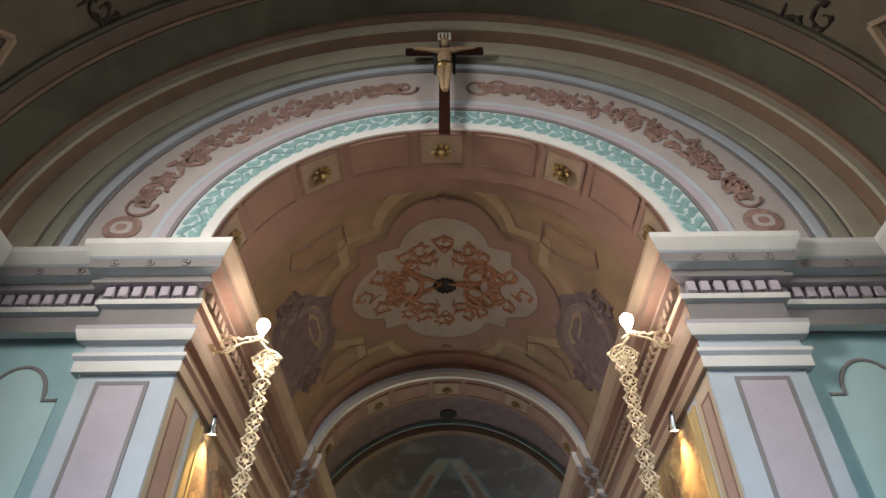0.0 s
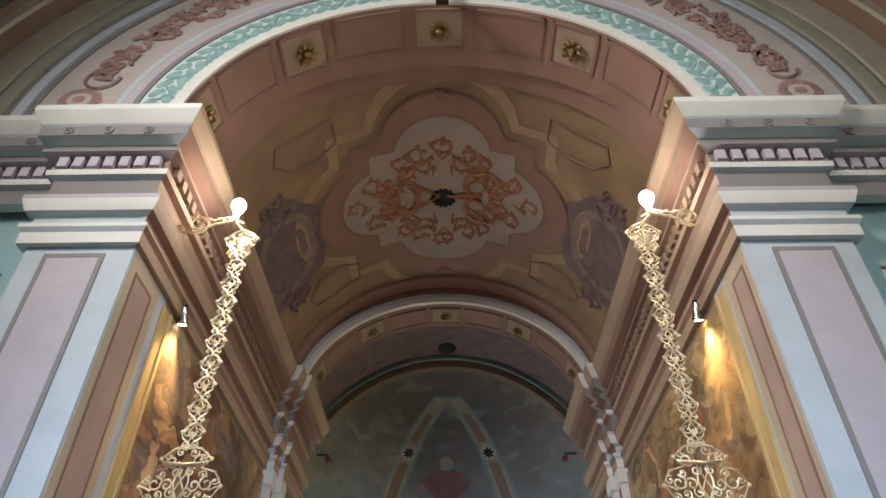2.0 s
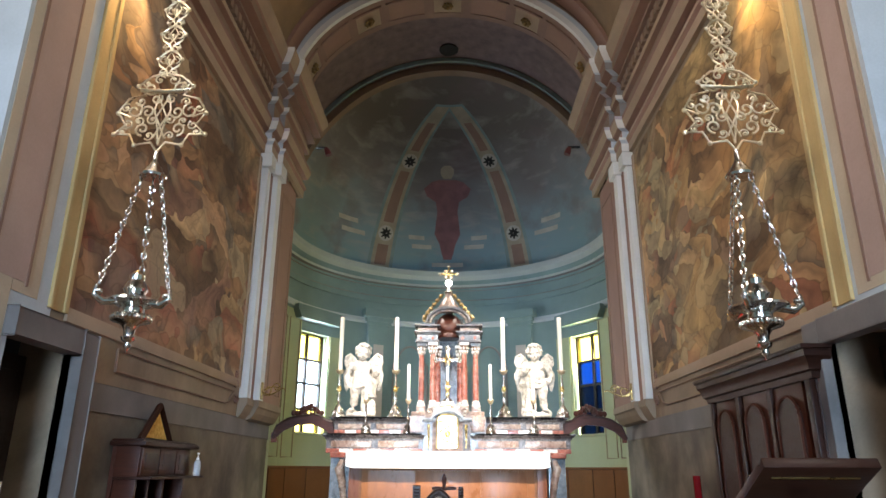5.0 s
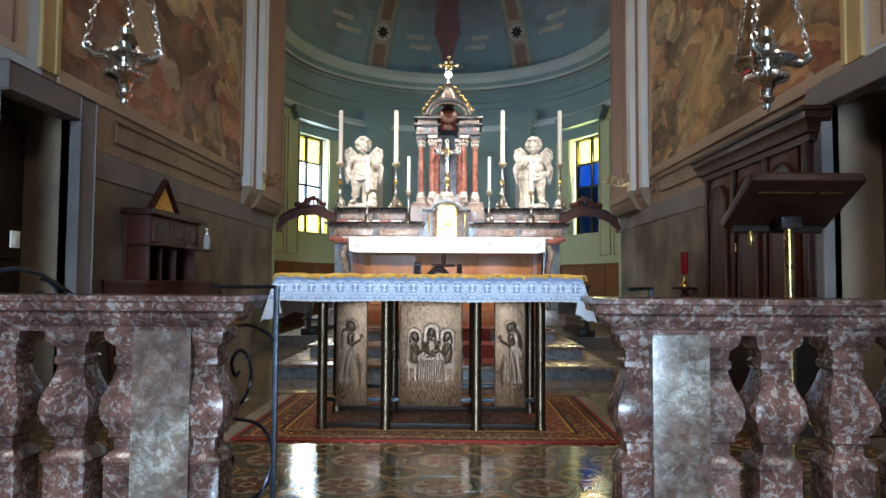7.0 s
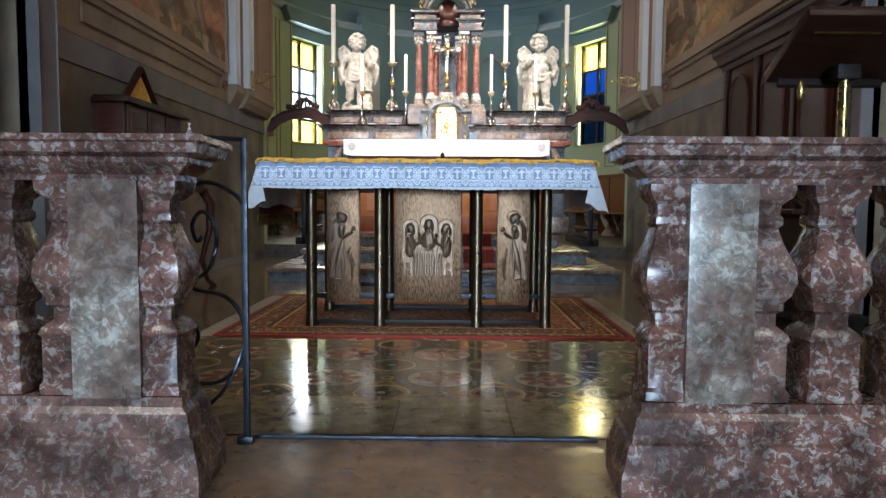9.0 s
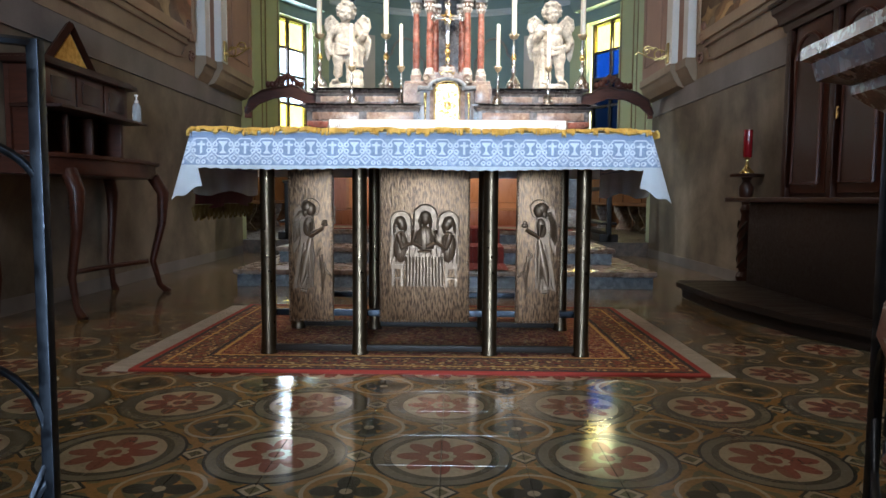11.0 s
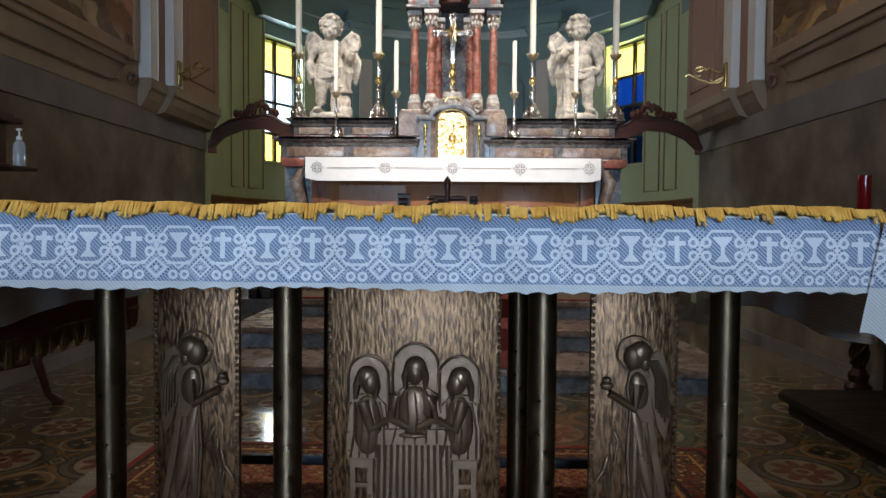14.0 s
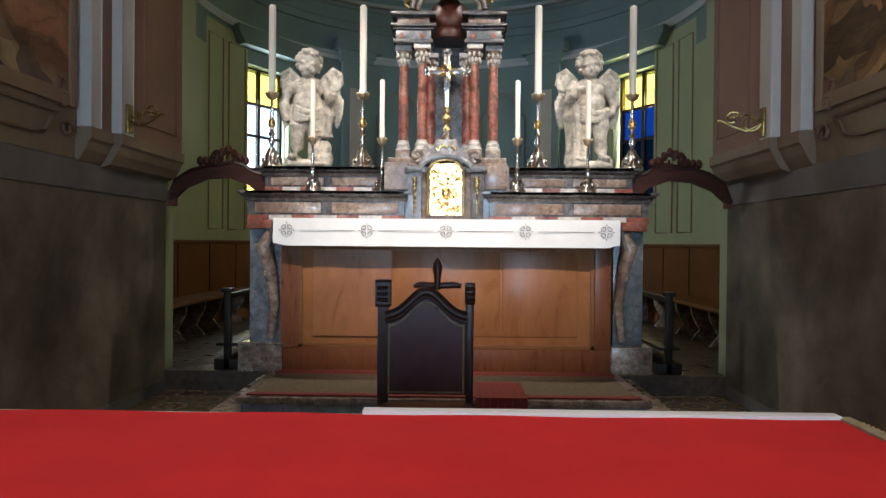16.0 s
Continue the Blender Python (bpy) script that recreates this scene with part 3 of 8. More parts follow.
# ---------- the setting ----------
W = 2.57            # half width of the chancel
ARCH = (2.64, 2.22, 7.0)      # chancel arch
VAULT = (2.66, 2.40, 7.0)     # chancel vault
ARCH2 = (2.46, 2.02, 7.0)     # arch before the choir
CHOIR = (3.5, 3.75, 6.05)     # choir vault
CY, CR = 15.1, 3.5            # middle and radius of the choir's round end


def lerp_e(f):
    o = (4.97, 4.325, 7.0)
    return tuple(a + (b - a) * f for a, b in zip(ARCH, o))


def at_apex(z):
    return lerp_e((z - 9.22) / (11.325 - 9.22))


# floors
structure("floor_nave", box(B(), -6, 6, -7, 4.6, -0.2, 0), "nave_floor", "worn pinkish brown polished stone nave floor", category="floor")
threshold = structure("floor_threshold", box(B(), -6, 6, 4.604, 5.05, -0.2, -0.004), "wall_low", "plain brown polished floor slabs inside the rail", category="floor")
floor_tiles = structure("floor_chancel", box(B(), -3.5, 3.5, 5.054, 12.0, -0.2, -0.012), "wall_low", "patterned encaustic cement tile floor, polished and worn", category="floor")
structure("floor_choir", box(B(), -3.6, 3.6, 12.004, 18.7, -0.2, 0.17), "choir_floor", "dark choir floor behind the altar", category="floor")

# nave shell behind and above the camera
NV = (5.3, 4.8, 7.0)
bm = B()
for s in (-1, 1):
    box(bm, s * 5.05, s * 5.4, -7, 5.75, 0, 7.0)
structure("wall_nave", bm, "teal", "pale teal nave side walls", category="wall")
structure("wall_back", box(B(), -5.4, 5.4, -7.3, -7.0, 0, 12), "lilac", "plain pale back wall of the nave", category="wall")
structure("vault_nave", arch_strip(B(), NV, -7.0, NV, 4.7, 72), "nave_brown", "olive grey painted barrel vault of the nave", 60, "vault")

# chancel arch wall with piers
DOOR = {-1: (6.02, 6.74, 2.08), 1: (5.72, 6.5, 2.12)}
for s, nm in ((-1, "wall_north"), (1, "wall_south")):
    bm = B()
    box(bm, s * 2.57, s * 3.5, 5.6, DOOR[s][0], 0, 7.0), box(bm, s * 2.57, s * 3.5, DOOR[s][0], 6.4, 2.2, 7.0), box(bm, s * 3.5, s * 5.4, 5.75, 6.4, 0, 7.0)
    structure(nm + "_pier", bm, "greyblue", "pale grey-blue painted pier of the chancel arch", category="wall")
    # painted panel of the pier's front and of its inner side
    bm = B()
    box(bm, s * 2.84, s * 3.28, 5.592, 5.6, 0.4, 5.38)
    structure("trim_pier_panel", bm, "lilac", "lilac panel painted on the pier", category="panel")
    bm = B()
    for x0, x1, z0, z1 in ((2.80, 2.84, 0.36, 5.42), (3.28, 3.32, 0.36, 5.42), (2.84, 3.28, 5.38, 5.42)):
        box(bm, s * x0, s * x1, 5.588, 5.599, z0, z1)
    structure("trim_pier_line", bm, "stone_line", "grey painted line round the pier panel", category="panel")
    structure("trim_teal_wall", box(B(), s * 3.5, s * 5.05, 5.743, 5.75, 0, 6.0), "teal", "pale teal wall beside the pier", category="panel")
    bm = B()
    pts = [(3.72, 0.5), (4.6, 0.5), (4.6, 5.3)] + [(4.16 + 0.30 * math.cos(radians(a)), 5.3 + 0.38 * math.sin(radians(a))) for a in range(0, 181, 12)] + [(3.72, 5.3)]
    plate(bm, [(s * x, z) for x, z in pts], 5.733, 5.742)
    structure("trim_teal_panel", bm, "teal_light", "lighter teal round-headed panel", category="panel")
    bm = B()
    tube(bm, [(s * x, 5.735, z) for x, z in pts], 0.022, 6)
    structure("trim_teal_line", bm, "stone_line", "grey line round the teal panel", category="panel")
    # inner side of the pier: cream skin, pink panel and its brown line
    ya, yb = (5.76, 6.08) if s < 0 else (5.73, 5.94)
    structure("trim_reveal", box(B(), s * 2.566, s * 2.57, 5.64, DOOR[s][0] - 0.06, 0.0, 5.49), "reveal_cream", "cream painted inner side of the pier", category="panel")
    structure("trim_reveal", box(B(), s * 2.566, s * 2.57, DOOR[s][0] - 0.056, yb + 0.15, 2.35, 5.49), "reveal_cream", "cream painted inner side of the pier", category="panel")
    structure("trim_reveal_panel", box(B(), s * 2.562, s * 2.566, ya, yb, 2.42, 5.3), "reveal_pink", "dusty pink panel on the inner side of the pier", category="panel")
    bm = B()
    for y0, y1, z0, z1 in ((ya - 0.025, ya, 2.40, 5.325), (yb, yb + 0.025, 2.40, 5.325), (ya, yb, 5.30, 5.325)):
        box(bm, s * 2.558, s * 2.566, y0, y1, z0, z1)
    structure("trim_reveal_line", bm, "pink_dark", "brown line round the pink panel", category="panel")

# face of the arch wall, band by band
bm = B()
arch_band(bm, at_apex(9.22), NV, 5.56, 6.4, 72)
structure("wall_arch", bm, "mauve", "mauve grey face of the chancel arch wall", 50, "wall")
# grooves between the mouldings get their shadow as dark grey colour
for nm, z0, z1, y, mat, lb in (("trim_arch_edge", 9.22, 9.335, 5.53, "white_trim", "white stucco edge of the chancel arch"), ("trim_arch_vine_band", 9.345, 9.64, 5.55, "vine_ground", "pale blue band painted with a teal vine"),
                               ("trim_arch_line", 9.65, 9.70, 5.54, "stone_line", "grey painted line"), ("trim_arch_line", 9.70, 9.80, 5.545, "lilac", "lilac painted line"), ("trim_arch_line", 9.80, 9.86, 5.542, "greyblue", "grey-blue painted line"),
                               ("trim_arch_line", 10.58, 10.62, 5.54, "stone_line", "grey painted line"), ("trim_arch_moulding", 10.64, 10.74, 5.52, "greyblue", "grey-blue arched moulding"), ("trim_arch_moulding", 10.75, 10.80, 5.535, "stone_line", "groove of the arched moulding, its shadow painted dark grey"),
                               ("trim_arch_moulding", 10.81, 10.95, 5.50, "sage_trim", "sage grey arched moulding"), ("trim_arch_moulding", 10.955, 11.0, 5.525, "stone_line", "groove of the arched moulding, its shadow painted dark grey"), ("trim_arch_moulding", 11.005, 11.325, 5.49, "cream_trim", "broad cream arched moulding")):
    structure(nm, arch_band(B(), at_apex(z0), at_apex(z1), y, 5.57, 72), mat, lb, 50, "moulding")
for d0, y0, y1, mat, lb in ((0.475, 5.30, 5.55, "brown_trim", "dark brown cove under the nave vault"), (0.47, 5.245, 5.298, "cream_trim", "thin cream rim of the cove"), (0.30, 5.15, 5.243, "brown_trim", "dark line on the nave vault"), (0.22, 4.62, 5.148, "green_vault", "olive grey rib of the nave vault"),
                            (0.19, 4.57, 4.618, "brown_trim", "dark line on the nave vault"), (0.14, 4.36, 4.568, "rib_brown", "purplish brown rib of the nave vault"), (0.10, 4.31, 4.358, "green_vault", "olive edge of the rib")):
    structure("trim_vault_rib", arch_band(B(), (NV[0] - d0 * 0.66, NV[1] - d0, 7.0), NV, y0, y1, 72), mat, lb, 50, "moulding")
structure("ceiling_arch", arch_strip(B(), at_apex(9.22), 5.56, at_apex(9.20), 6.4, 72), "pink", "pink soffit of the chancel arch", 50, "arch")

# chancel vault and second arch
structure("ceiling_vault", arch_strip(B(), VAULT, 6.35, VAULT, 11.5, 72), "ochre", "ochre painted chancel vault", 60, "vault")
structure("trim_vault_band", arch_band(B(), (2.60, 2.33, 7.0), VAULT, 6.36, 6.75, 72), "pink", "dusty pink band where vault meets arch", 50, "moulding")
structure("trim_vault_band", arch_band(B(), (2.60, 2.33, 7.0), VAULT, 11.08, 11.40, 72), "pink", "dusty pink band where vault meets arch", 50, "moulding")
structure("wall_choir_arch", arch_band(B(), ARCH2, (3.6, 3.9, 7.0), 11.48, 12.22, 72), "pink_dark", "brown painted second arch before the choir", 50, "wall")
structure("trim_choir_arch_edge", arch_band(B(), ARCH2, tuple(a + 0.10 for a in ARCH2[:2]) + (7.0,), 11.40, 11.48, 72), "white_trim", "white edge of the second arch", 50, "moulding")
structure("trim_choir_arch_edge", arch_band(B(), tuple(a + 0.10 for a in ARCH2[:2]) + (7.0,), tuple(a + 0.20 for a in ARCH2[:2]) + (7.0,), 11.43, 11.48, 72), "greyblue", "grey-blue band of the second arch", 50, "moulding")

# side walls with doors
for s, nm in ((-1, "wall_north"), (1, "wall_south")):
    y0, y1, h = DOOR[s]
    bm = B()
    box(bm, s * W, s * 2.95, 6.4, 12.0, 2.2, 7.0), box(bm, s * W, s * 2.95, y1, 12.0, 0, 2.2)
    structure(nm, bm, "wall_cream", "cream painted upper chancel wall", category="wall")
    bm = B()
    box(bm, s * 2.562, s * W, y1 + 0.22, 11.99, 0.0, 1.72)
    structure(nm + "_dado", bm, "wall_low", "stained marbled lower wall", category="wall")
    bm = B()
    box(bm, s * 2.552, s * W, y1 + 0.22, 11.992, 1.723, 1.93, 0.004)
    structure("trim_dado", bm, "wall_band", "grey painted dado band", category="moulding")
    # stone door frame; near-black sheet behind the door leaf for the unlit passage
    bm = B()
    box(bm, s * 2.50, s * 2.62, y1, y1 + 0.2, 0, h + 0.16, 0.01), box(bm, s * 2.50, s * 2.62, y0 - 0.05, y1, h, h + 0.17, 0.01)
    structure("door_frame", bm, "wall_band", "grey stone door frame in the chancel wall", category="door frame")
    structure("wall_black_sheet", box(B(), s * 3.6, s * 3.7, 5.5, 8.0, 0, 3), "hole", "near-black sheet standing for the unlit passage behind the door", category="wall")

# choir: bay walls, round end with windows, conch
WIN_A, WIN_H = 30.0, 8.0     # window middle and half width, degrees from the side
bm = B()
segs = 60
ZR = (0.0, 2.05, 4.2, 6.05)


def ring_pt(a, r, z):
    return (r * math.cos(radians(a)), CY + r * math.sin(radians(a)), z)


for k in range(segs):
    a0, a1 = 180 * k / segs, 180 * (k + 1) / segs
    for z0, z1 in zip(ZR, ZR[1:]):
        mid = (a0 + a1) / 2
        if z0 == 2.05 and (abs(mid - WIN_A) < WIN_H or abs(mid - 180 + WIN_A) < WIN_H):
            continue
        for r in (CR, CR + 0.4):
            f = bm.faces.new([bm.verts.new(ring_pt(a, r, z)) for a, z in ((a0, z0), (a1, z0), (a1, z1), (a0, z1))])
            # pale green near the windows also paints in their yellow light
            f.material_index = 1 if abs(mid - 90) > 45 and z0 < 4.2 else 0
for c in (WIN_A, 180 - WIN_A):
    a0, a1 = c - 9, c + 9
    for (p0, z0), (p1, z1) in (((a0, 2.05), (a0, 4.2)), ((a1, 2.05), (a1, 4.2))):
        bm.faces.new([bm.verts.new(ring_pt(p, r, z)) for p, r, z in ((p0, CR, z0), (p1, CR, z1), (p1, CR + 0.4, z1), (p0, CR + 0.4, z0))]).material_index = 1
    for z in (2.05, 4.2):
        for k in range(6):
            bm.faces.new([bm.verts.new(ring_pt(p, r, z)) for p, r in ((a0 + 3 * k, CR), (a0 + 3 * k + 3, CR), (a0 + 3 * k + 3, CR + 0.4), (a0 + 3 * k, CR + 0.4))])
bmesh.ops.remove_doubles(bm, verts=bm.verts, dist=1e-4)
structure("wall_choir_end", bm, ["apse_blue", "apse_green"], "blue-green round end wall of the choir, window-lit sides painted pale green", 30, "wall")
for s in (-1, 1):
    structure("wall_choir_side", box(B(), s * 3.5, s * 3.9, 12.1, CY, 0.17, 6.05), "apse_green", "pale green side wall of the choir", category="wall")
    structure("wall_choir_return", box(B(), s * 2.58, s * 3.9, 12.004, 12.2, 0, 7.0), "apse_green", "return wall beside the second arch", category="wall")
bm = B()
rows = []
for i in range(19):
    ph = math.pi / 2 * i / 18
    rows.append([bm.verts.new((3.5 * math.cos(ph) * math.cos(t), CY + 3.5 * math.cos(ph) * math.sin(t), 6.05 + 3.75 * math.sin(ph))) for t in (math.pi * k / 40 for k in range(41))])
for a, b in zip(rows, rows[1:]):
    for k in range(40):
        bm.faces.new((a[k], a[k + 1], b[k + 1], b[k]))
structure("ceiling_conch", bm, "apse_sky", "faded blue painted half dome with daylight painted at its foot", 80, "vault")
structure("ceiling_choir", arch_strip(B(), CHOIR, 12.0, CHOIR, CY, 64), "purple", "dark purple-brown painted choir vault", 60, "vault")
ring = [ring_pt(a, CR, 0)[:2] for a in range(180, -1, -3)]
bm = B()
sweep(bm, [(-3.5, 12.2)] + ring + [(3.5, 12.2)], [(0, 5.22), (0.05, 5.22), (0.07, 5.34), (0.03, 5.37), (0.03, 5.60), (0.06, 5.61), (0.06, 5.66), (0.14, 5.68), (0.14, 5.74), (0.22, 5.82), (0.28, 5.92), (0.28, 6.05), (0, 6.05)], None, [0, 0, 2, 0, 2, 0, 2, 1, 0, 1, 1, 1])
structure("trim_choir_cornice", bm, ["apse_blue", "apse_sill", "stone_line"], "blue-grey cornice under the half dome", 30, "moulding")
# cornices of the chancel
PROF = [(0.0, 5.50), (0.06, 5.50), (0.06, 5.62), (0.09, 5.66), (0.09, 5.70), (0.03, 5.72), (0.03, 5.82), (0.10, 5.84), (0.14, 5.95), (0.14, 6.0), (0.03, 6.0), (0.03, 6.28), (0.09, 6.3), (0.10, 6.36),
        (0.06, 6.37), (0.06, 6.52), (0.17, 6.53), (0.17, 6.57), (0.12, 6.60), (0.12, 6.66), (0.24, 6.68), (0.24, 6.8), (0.26, 6.82), (0.33, 6.95), (0.33, 7.02), (0, 7.02)]
# 3 is the darkest: dark bands, and the shadow painted behind the dentils
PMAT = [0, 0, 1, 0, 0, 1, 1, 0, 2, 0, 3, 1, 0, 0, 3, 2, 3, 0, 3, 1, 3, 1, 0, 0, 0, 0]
for s in (-1, 1):
    pa = [(-5.05, 5.72), (-3.52, 5.72), (-3.52, 5.6), (-2.58, 5.6), (-2.58, 10.55), (-2.48, 10.55), (-2.48, 10.86), (-2.40, 10.86), (-2.40, 12.1), (-2.7, 12.1)]
    pa = pa if s < 0 else [(-x, y) for x, y in reversed(pa)]

    def seg(*k, s=s):
        return k if s < 0 else tuple(8 - q for q in k)

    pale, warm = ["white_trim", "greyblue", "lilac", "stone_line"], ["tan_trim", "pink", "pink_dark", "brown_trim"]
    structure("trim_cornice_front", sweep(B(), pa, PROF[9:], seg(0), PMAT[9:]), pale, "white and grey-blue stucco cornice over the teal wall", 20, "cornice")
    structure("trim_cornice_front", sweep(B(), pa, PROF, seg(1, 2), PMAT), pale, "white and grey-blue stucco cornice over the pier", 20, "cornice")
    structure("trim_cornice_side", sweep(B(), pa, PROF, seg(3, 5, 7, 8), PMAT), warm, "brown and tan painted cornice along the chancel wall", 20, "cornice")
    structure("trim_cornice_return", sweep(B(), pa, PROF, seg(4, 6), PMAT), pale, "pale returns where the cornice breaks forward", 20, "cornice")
    structure("trim_cornice_nave", sweep(B(), [(-5.05, -7.0), (-5.05, 5.72)] if s < 0 else [(5.05, 5.72), (5.05, -7.0)], PROF[9:], None, PMAT[9:]), ["white_trim", "greyblue", "lilac", "stone_line"], "white stucco cornice along the nave wall", 20, "cornice")


# ---------- chancel furniture ----------
def lace_material():
    n = Nodes("white_lace")
    x, y, z = n.xyz(n.pos())
    t = n.m("ADD", x, n.m("MULTIPLY", n.m("GREATER_THAN", n.m("ABSOLUTE", n.m("ADD", x, 0.03)), 0.965), y))
    C = 0.092
    c = n.m("ADD", n.m("DIVIDE", t, C), 100.0)
    u = n.m("SUBTRACT", n.m("FRACT", c), 0.5)
    odd = n.m("GREATER_THAN", n.m("FRACT", n.m("MULTIPLY", n.m("FLOOR", c), 0.5)), 0.25)
    au = n.m("ABSOLUTE", u)
    v = n.m("DIVIDE", n.m("SUBTRACT", z, 0.926), 0.08)
    av = n.m("ABSOLUTE", v)

    def less(a, b):
        return n.m("LESS_THAN", a, b)

    def both(a, b):
        return n.m("MULTIPLY", a, b)

    def either(*k):
        r = k[0]
        for q in k[1:]:
            r = n.m("MAXIMUM", r, q)
        return r

    def dist(du, dv):
        return n.m("SQRT", n.m("ADD", n.m("POWER", du, 2.0), n.m("POWER", dv, 2.0)))

    up = less(av, 0.5)
    cross = either(both(less(au, 0.055), less(n.m("ABSOLUTE", v), 0.33)), both(less(au, 0.19), less(n.m("ABSOLUTE", n.m("SUBTRACT", v, 0.15)), 0.06)))
    cup = n.m("ADD", 0.045, n.m("MULTIPLY", 0.75, n.m("MAXIMUM", n.m("SUBTRACT", n.m("ABSOLUTE", n.m("ADD", v, 0.04)), 0.10), 0.0)))
    chal = both(less(au, n.m("MINIMUM", cup, 0.20)), less(av, 0.32))
    motif = n.m("ADD", both(odd, cross), both(n.m("SUBTRACT", 1.0, odd), chal))
    octo = both(up, less(n.m("ABSOLUTE", n.m("SUBTRACT", n.m("ADD", n.m("MULTIPLY", au, 0.9), n.m("MULTIPLY", av, 0.62)), 0.50)), 0.028))
    octo = either(octo, both(less(n.m("ABSOLUTE", n.m("SUBTRACT", av, 0.46)), 0.035), less(au, 0.25)))
    sc = dist(n.m("SUBTRACT", au, 0.36), n.m("MULTIPLY", n.m("SUBTRACT", av, 0.17), 0.85))
    scroll = either(less(n.m("ABSOLUTE", n.m("SUBTRACT", sc, 0.085)), 0.033), less(dist(n.m("SUBTRACT", au, 0.5), v), 0.06))
    v3 = n.m("DIVIDE", n.m("SUBTRACT", z, 0.880), 0.09)
    dia = n.m("ADD", n.m("SUBTRACT", 0.5, au), n.m("MULTIPLY", n.m("ABSOLUTE", v3), 1.0))
    ros = either(less(n.m("ABSOLUTE", n.m("SUBTRACT", dia, 0.21)), 0.035), less(dia, 0.07))
    s2 = dist(n.m("SUBTRACT", au, 0.13), n.m("ADD", v3, 0.16))
    low = either(less(n.m("ABSOLUTE", n.m("SUBTRACT", s2, 0.08)), 0.032), less(n.m("ABSOLUTE", n.m("SUBTRACT", n.m("SUBTRACT", v3, n.m("MULTIPLY", au, 0.8)), -0.02)), 0.03))
    low = both(low, less(v3, 0.16))
    edge = less(z, 0.852)
    solid = either(motif, octo, scroll, ros, low)
    hatch = n.m("GREATER_THAN", n.m("SINE", n.m("MULTIPLY", n.m("ADD", t, z), 760.0)), 0.0)
    ground = n.mix(hatch, (0.40, 0.49, 0.66), (0.17, 0.23, 0.37))
    net = n.m("GREATER_THAN", n.m("MULTIPLY", n.m("SINE", n.m("MULTIPLY", t, 640.0)), n.m("SINE", n.m("MULTIPLY", z, 640.0))), 0.25)
    belt = both(less(dia, 0.34), n.m("GREATER_THAN", dia, 0.10))
    belt = either(belt, both(less(n.m("SUBTRACT", 0.5, au), 0.12), up))
    ground = n.mix(belt, ground, n.mix(net, (0.50, 0.58, 0.73), (0.09, 0.13, 0.24)))
    ground = n.mix(edge, ground, n.mix(hatch, (0.66, 0.70, 0.74), (0.54, 0.58, 0.63)))
    weave = n.m("GREATER_THAN", n.m("SINE", n.m("MULTIPLY", n.m("SUBTRACT", t, z), 1900.0)), 0.2)
    col = n.mix(solid, ground, n.mix(weave, (0.82, 0.86, 0.92), (0.68, 0.74, 0.83)))
    col = n.mix(1.0, col, n.ramp(n.noise(n.pos(), 9, 4), [(0.3, 0.86), (0.7, 1.05)]), "MULTIPLY")
    return n.done(col, 0.9, 0.0, n.bump(solid, 0.35, 0.002))


def rug_material():
    n = Nodes("persian_rug")
    x, y, _ = n.xyz(n.pos())
    X0, X1, Y0, Y1 = -1.235, 1.145, 6.21, 7.9
    d = n.m("MINIMUM", n.m("MINIMUM", n.m("SUBTRACT", x, X0), n.m("SUBTRACT", X1, x)), n.m("MINIMUM", n.m("SUBTRACT", y, Y0), n.m("SUBTRACT", Y1, y)))
    red, navy, ochre, cream, wine = (0.26, 0.028, 0.018), (0.030, 0.020, 0.020), (0.52, 0.29, 0.08), (0.66, 0.50, 0.26), (0.14, 0.018, 0.014)
    vo = n.voronoi(n.mapped(n.pos(), (1, 1, 0)), 26)
    fl = n.ramp(vo[0], [(0.0, red), (0.18, ochre), (0.34, navy), (0.5, wine)])
    fl2 = n.ramp(n.noise(n.pos(), 34, 3, 0.6, 1.5), [(0.36, navy), (0.44, wine), (0.50, ochre), (0.55, red), (0.64, cream)])
    field = n.mix(0.5, fl, fl2)
    field = n.mix(n.m("LESS_THAN", n.noise(n.pos(), 15, 2, 0.5, 2.0), 0.40), field, wine)
    border = n.mix(0.28, n.ramp(n.voronoi(n.mapped(n.pos(), (1, 1, 0)), 30)[0], [(0.0, red), (0.14, cream), (0.26, ochre), (0.36, navy), (0.55, navy), (0.7, wine)]), fl2)
    col = n.mix(n.m("GREATER_THAN", d, 0.27), border, field)
    for at, w, c in ((0.27, 0.008, ochre), (0.10, 0.006, ochre), (0.245, 0.008, navy), (0.04, 0.010, navy)):
        col = n.mix(n.m("LESS_THAN", n.m("ABSOLUTE", n.m("SUBTRACT", d, at)), w), col, c)
    col = n.mix(n.m("LESS_THAN", d, 0.028), col, red)
    return n.done(col, 0.95, 0.0, n.bump(n.noise(n.pos(), 220, 2), 0.4, 0.002))


M["lace"] = lace_material()
M["rug"] = rug_material()
n = Nodes("hammered_bronze")
_h = n.noise(n.mapped(n.obj(), (1, 1, 0.24)), 150, 2, 0.5, 0.25)
M["hammered"] = n.done(n.ramp(_h, [(0.38, (0.05, 0.023, 0.010)), (0.60, (0.19, 0.102, 0.05))]), n.ramp(_h, [(0.3, 0.30), (0.7, 0.40)]), 0.7, n.bump(_h, 0.55, 0.003))
n = Nodes("carpet_olive")
M["carpet"] = n.done(n.ramp(n.noise(n.pos(), 40, 4), [(0.3, (0.10, 0.075, 0.045)), (0.7, (0.16, 0.125, 0.08))]), 0.95)
n = Nodes("carpet_red")
M["carpet_red"] = n.done(n.ramp(n.noise(n.pos(), 40, 4), [(0.3, (0.14, 0.02, 0.016)), (0.7, (0.22, 0.035, 0.025))]), 0.95)
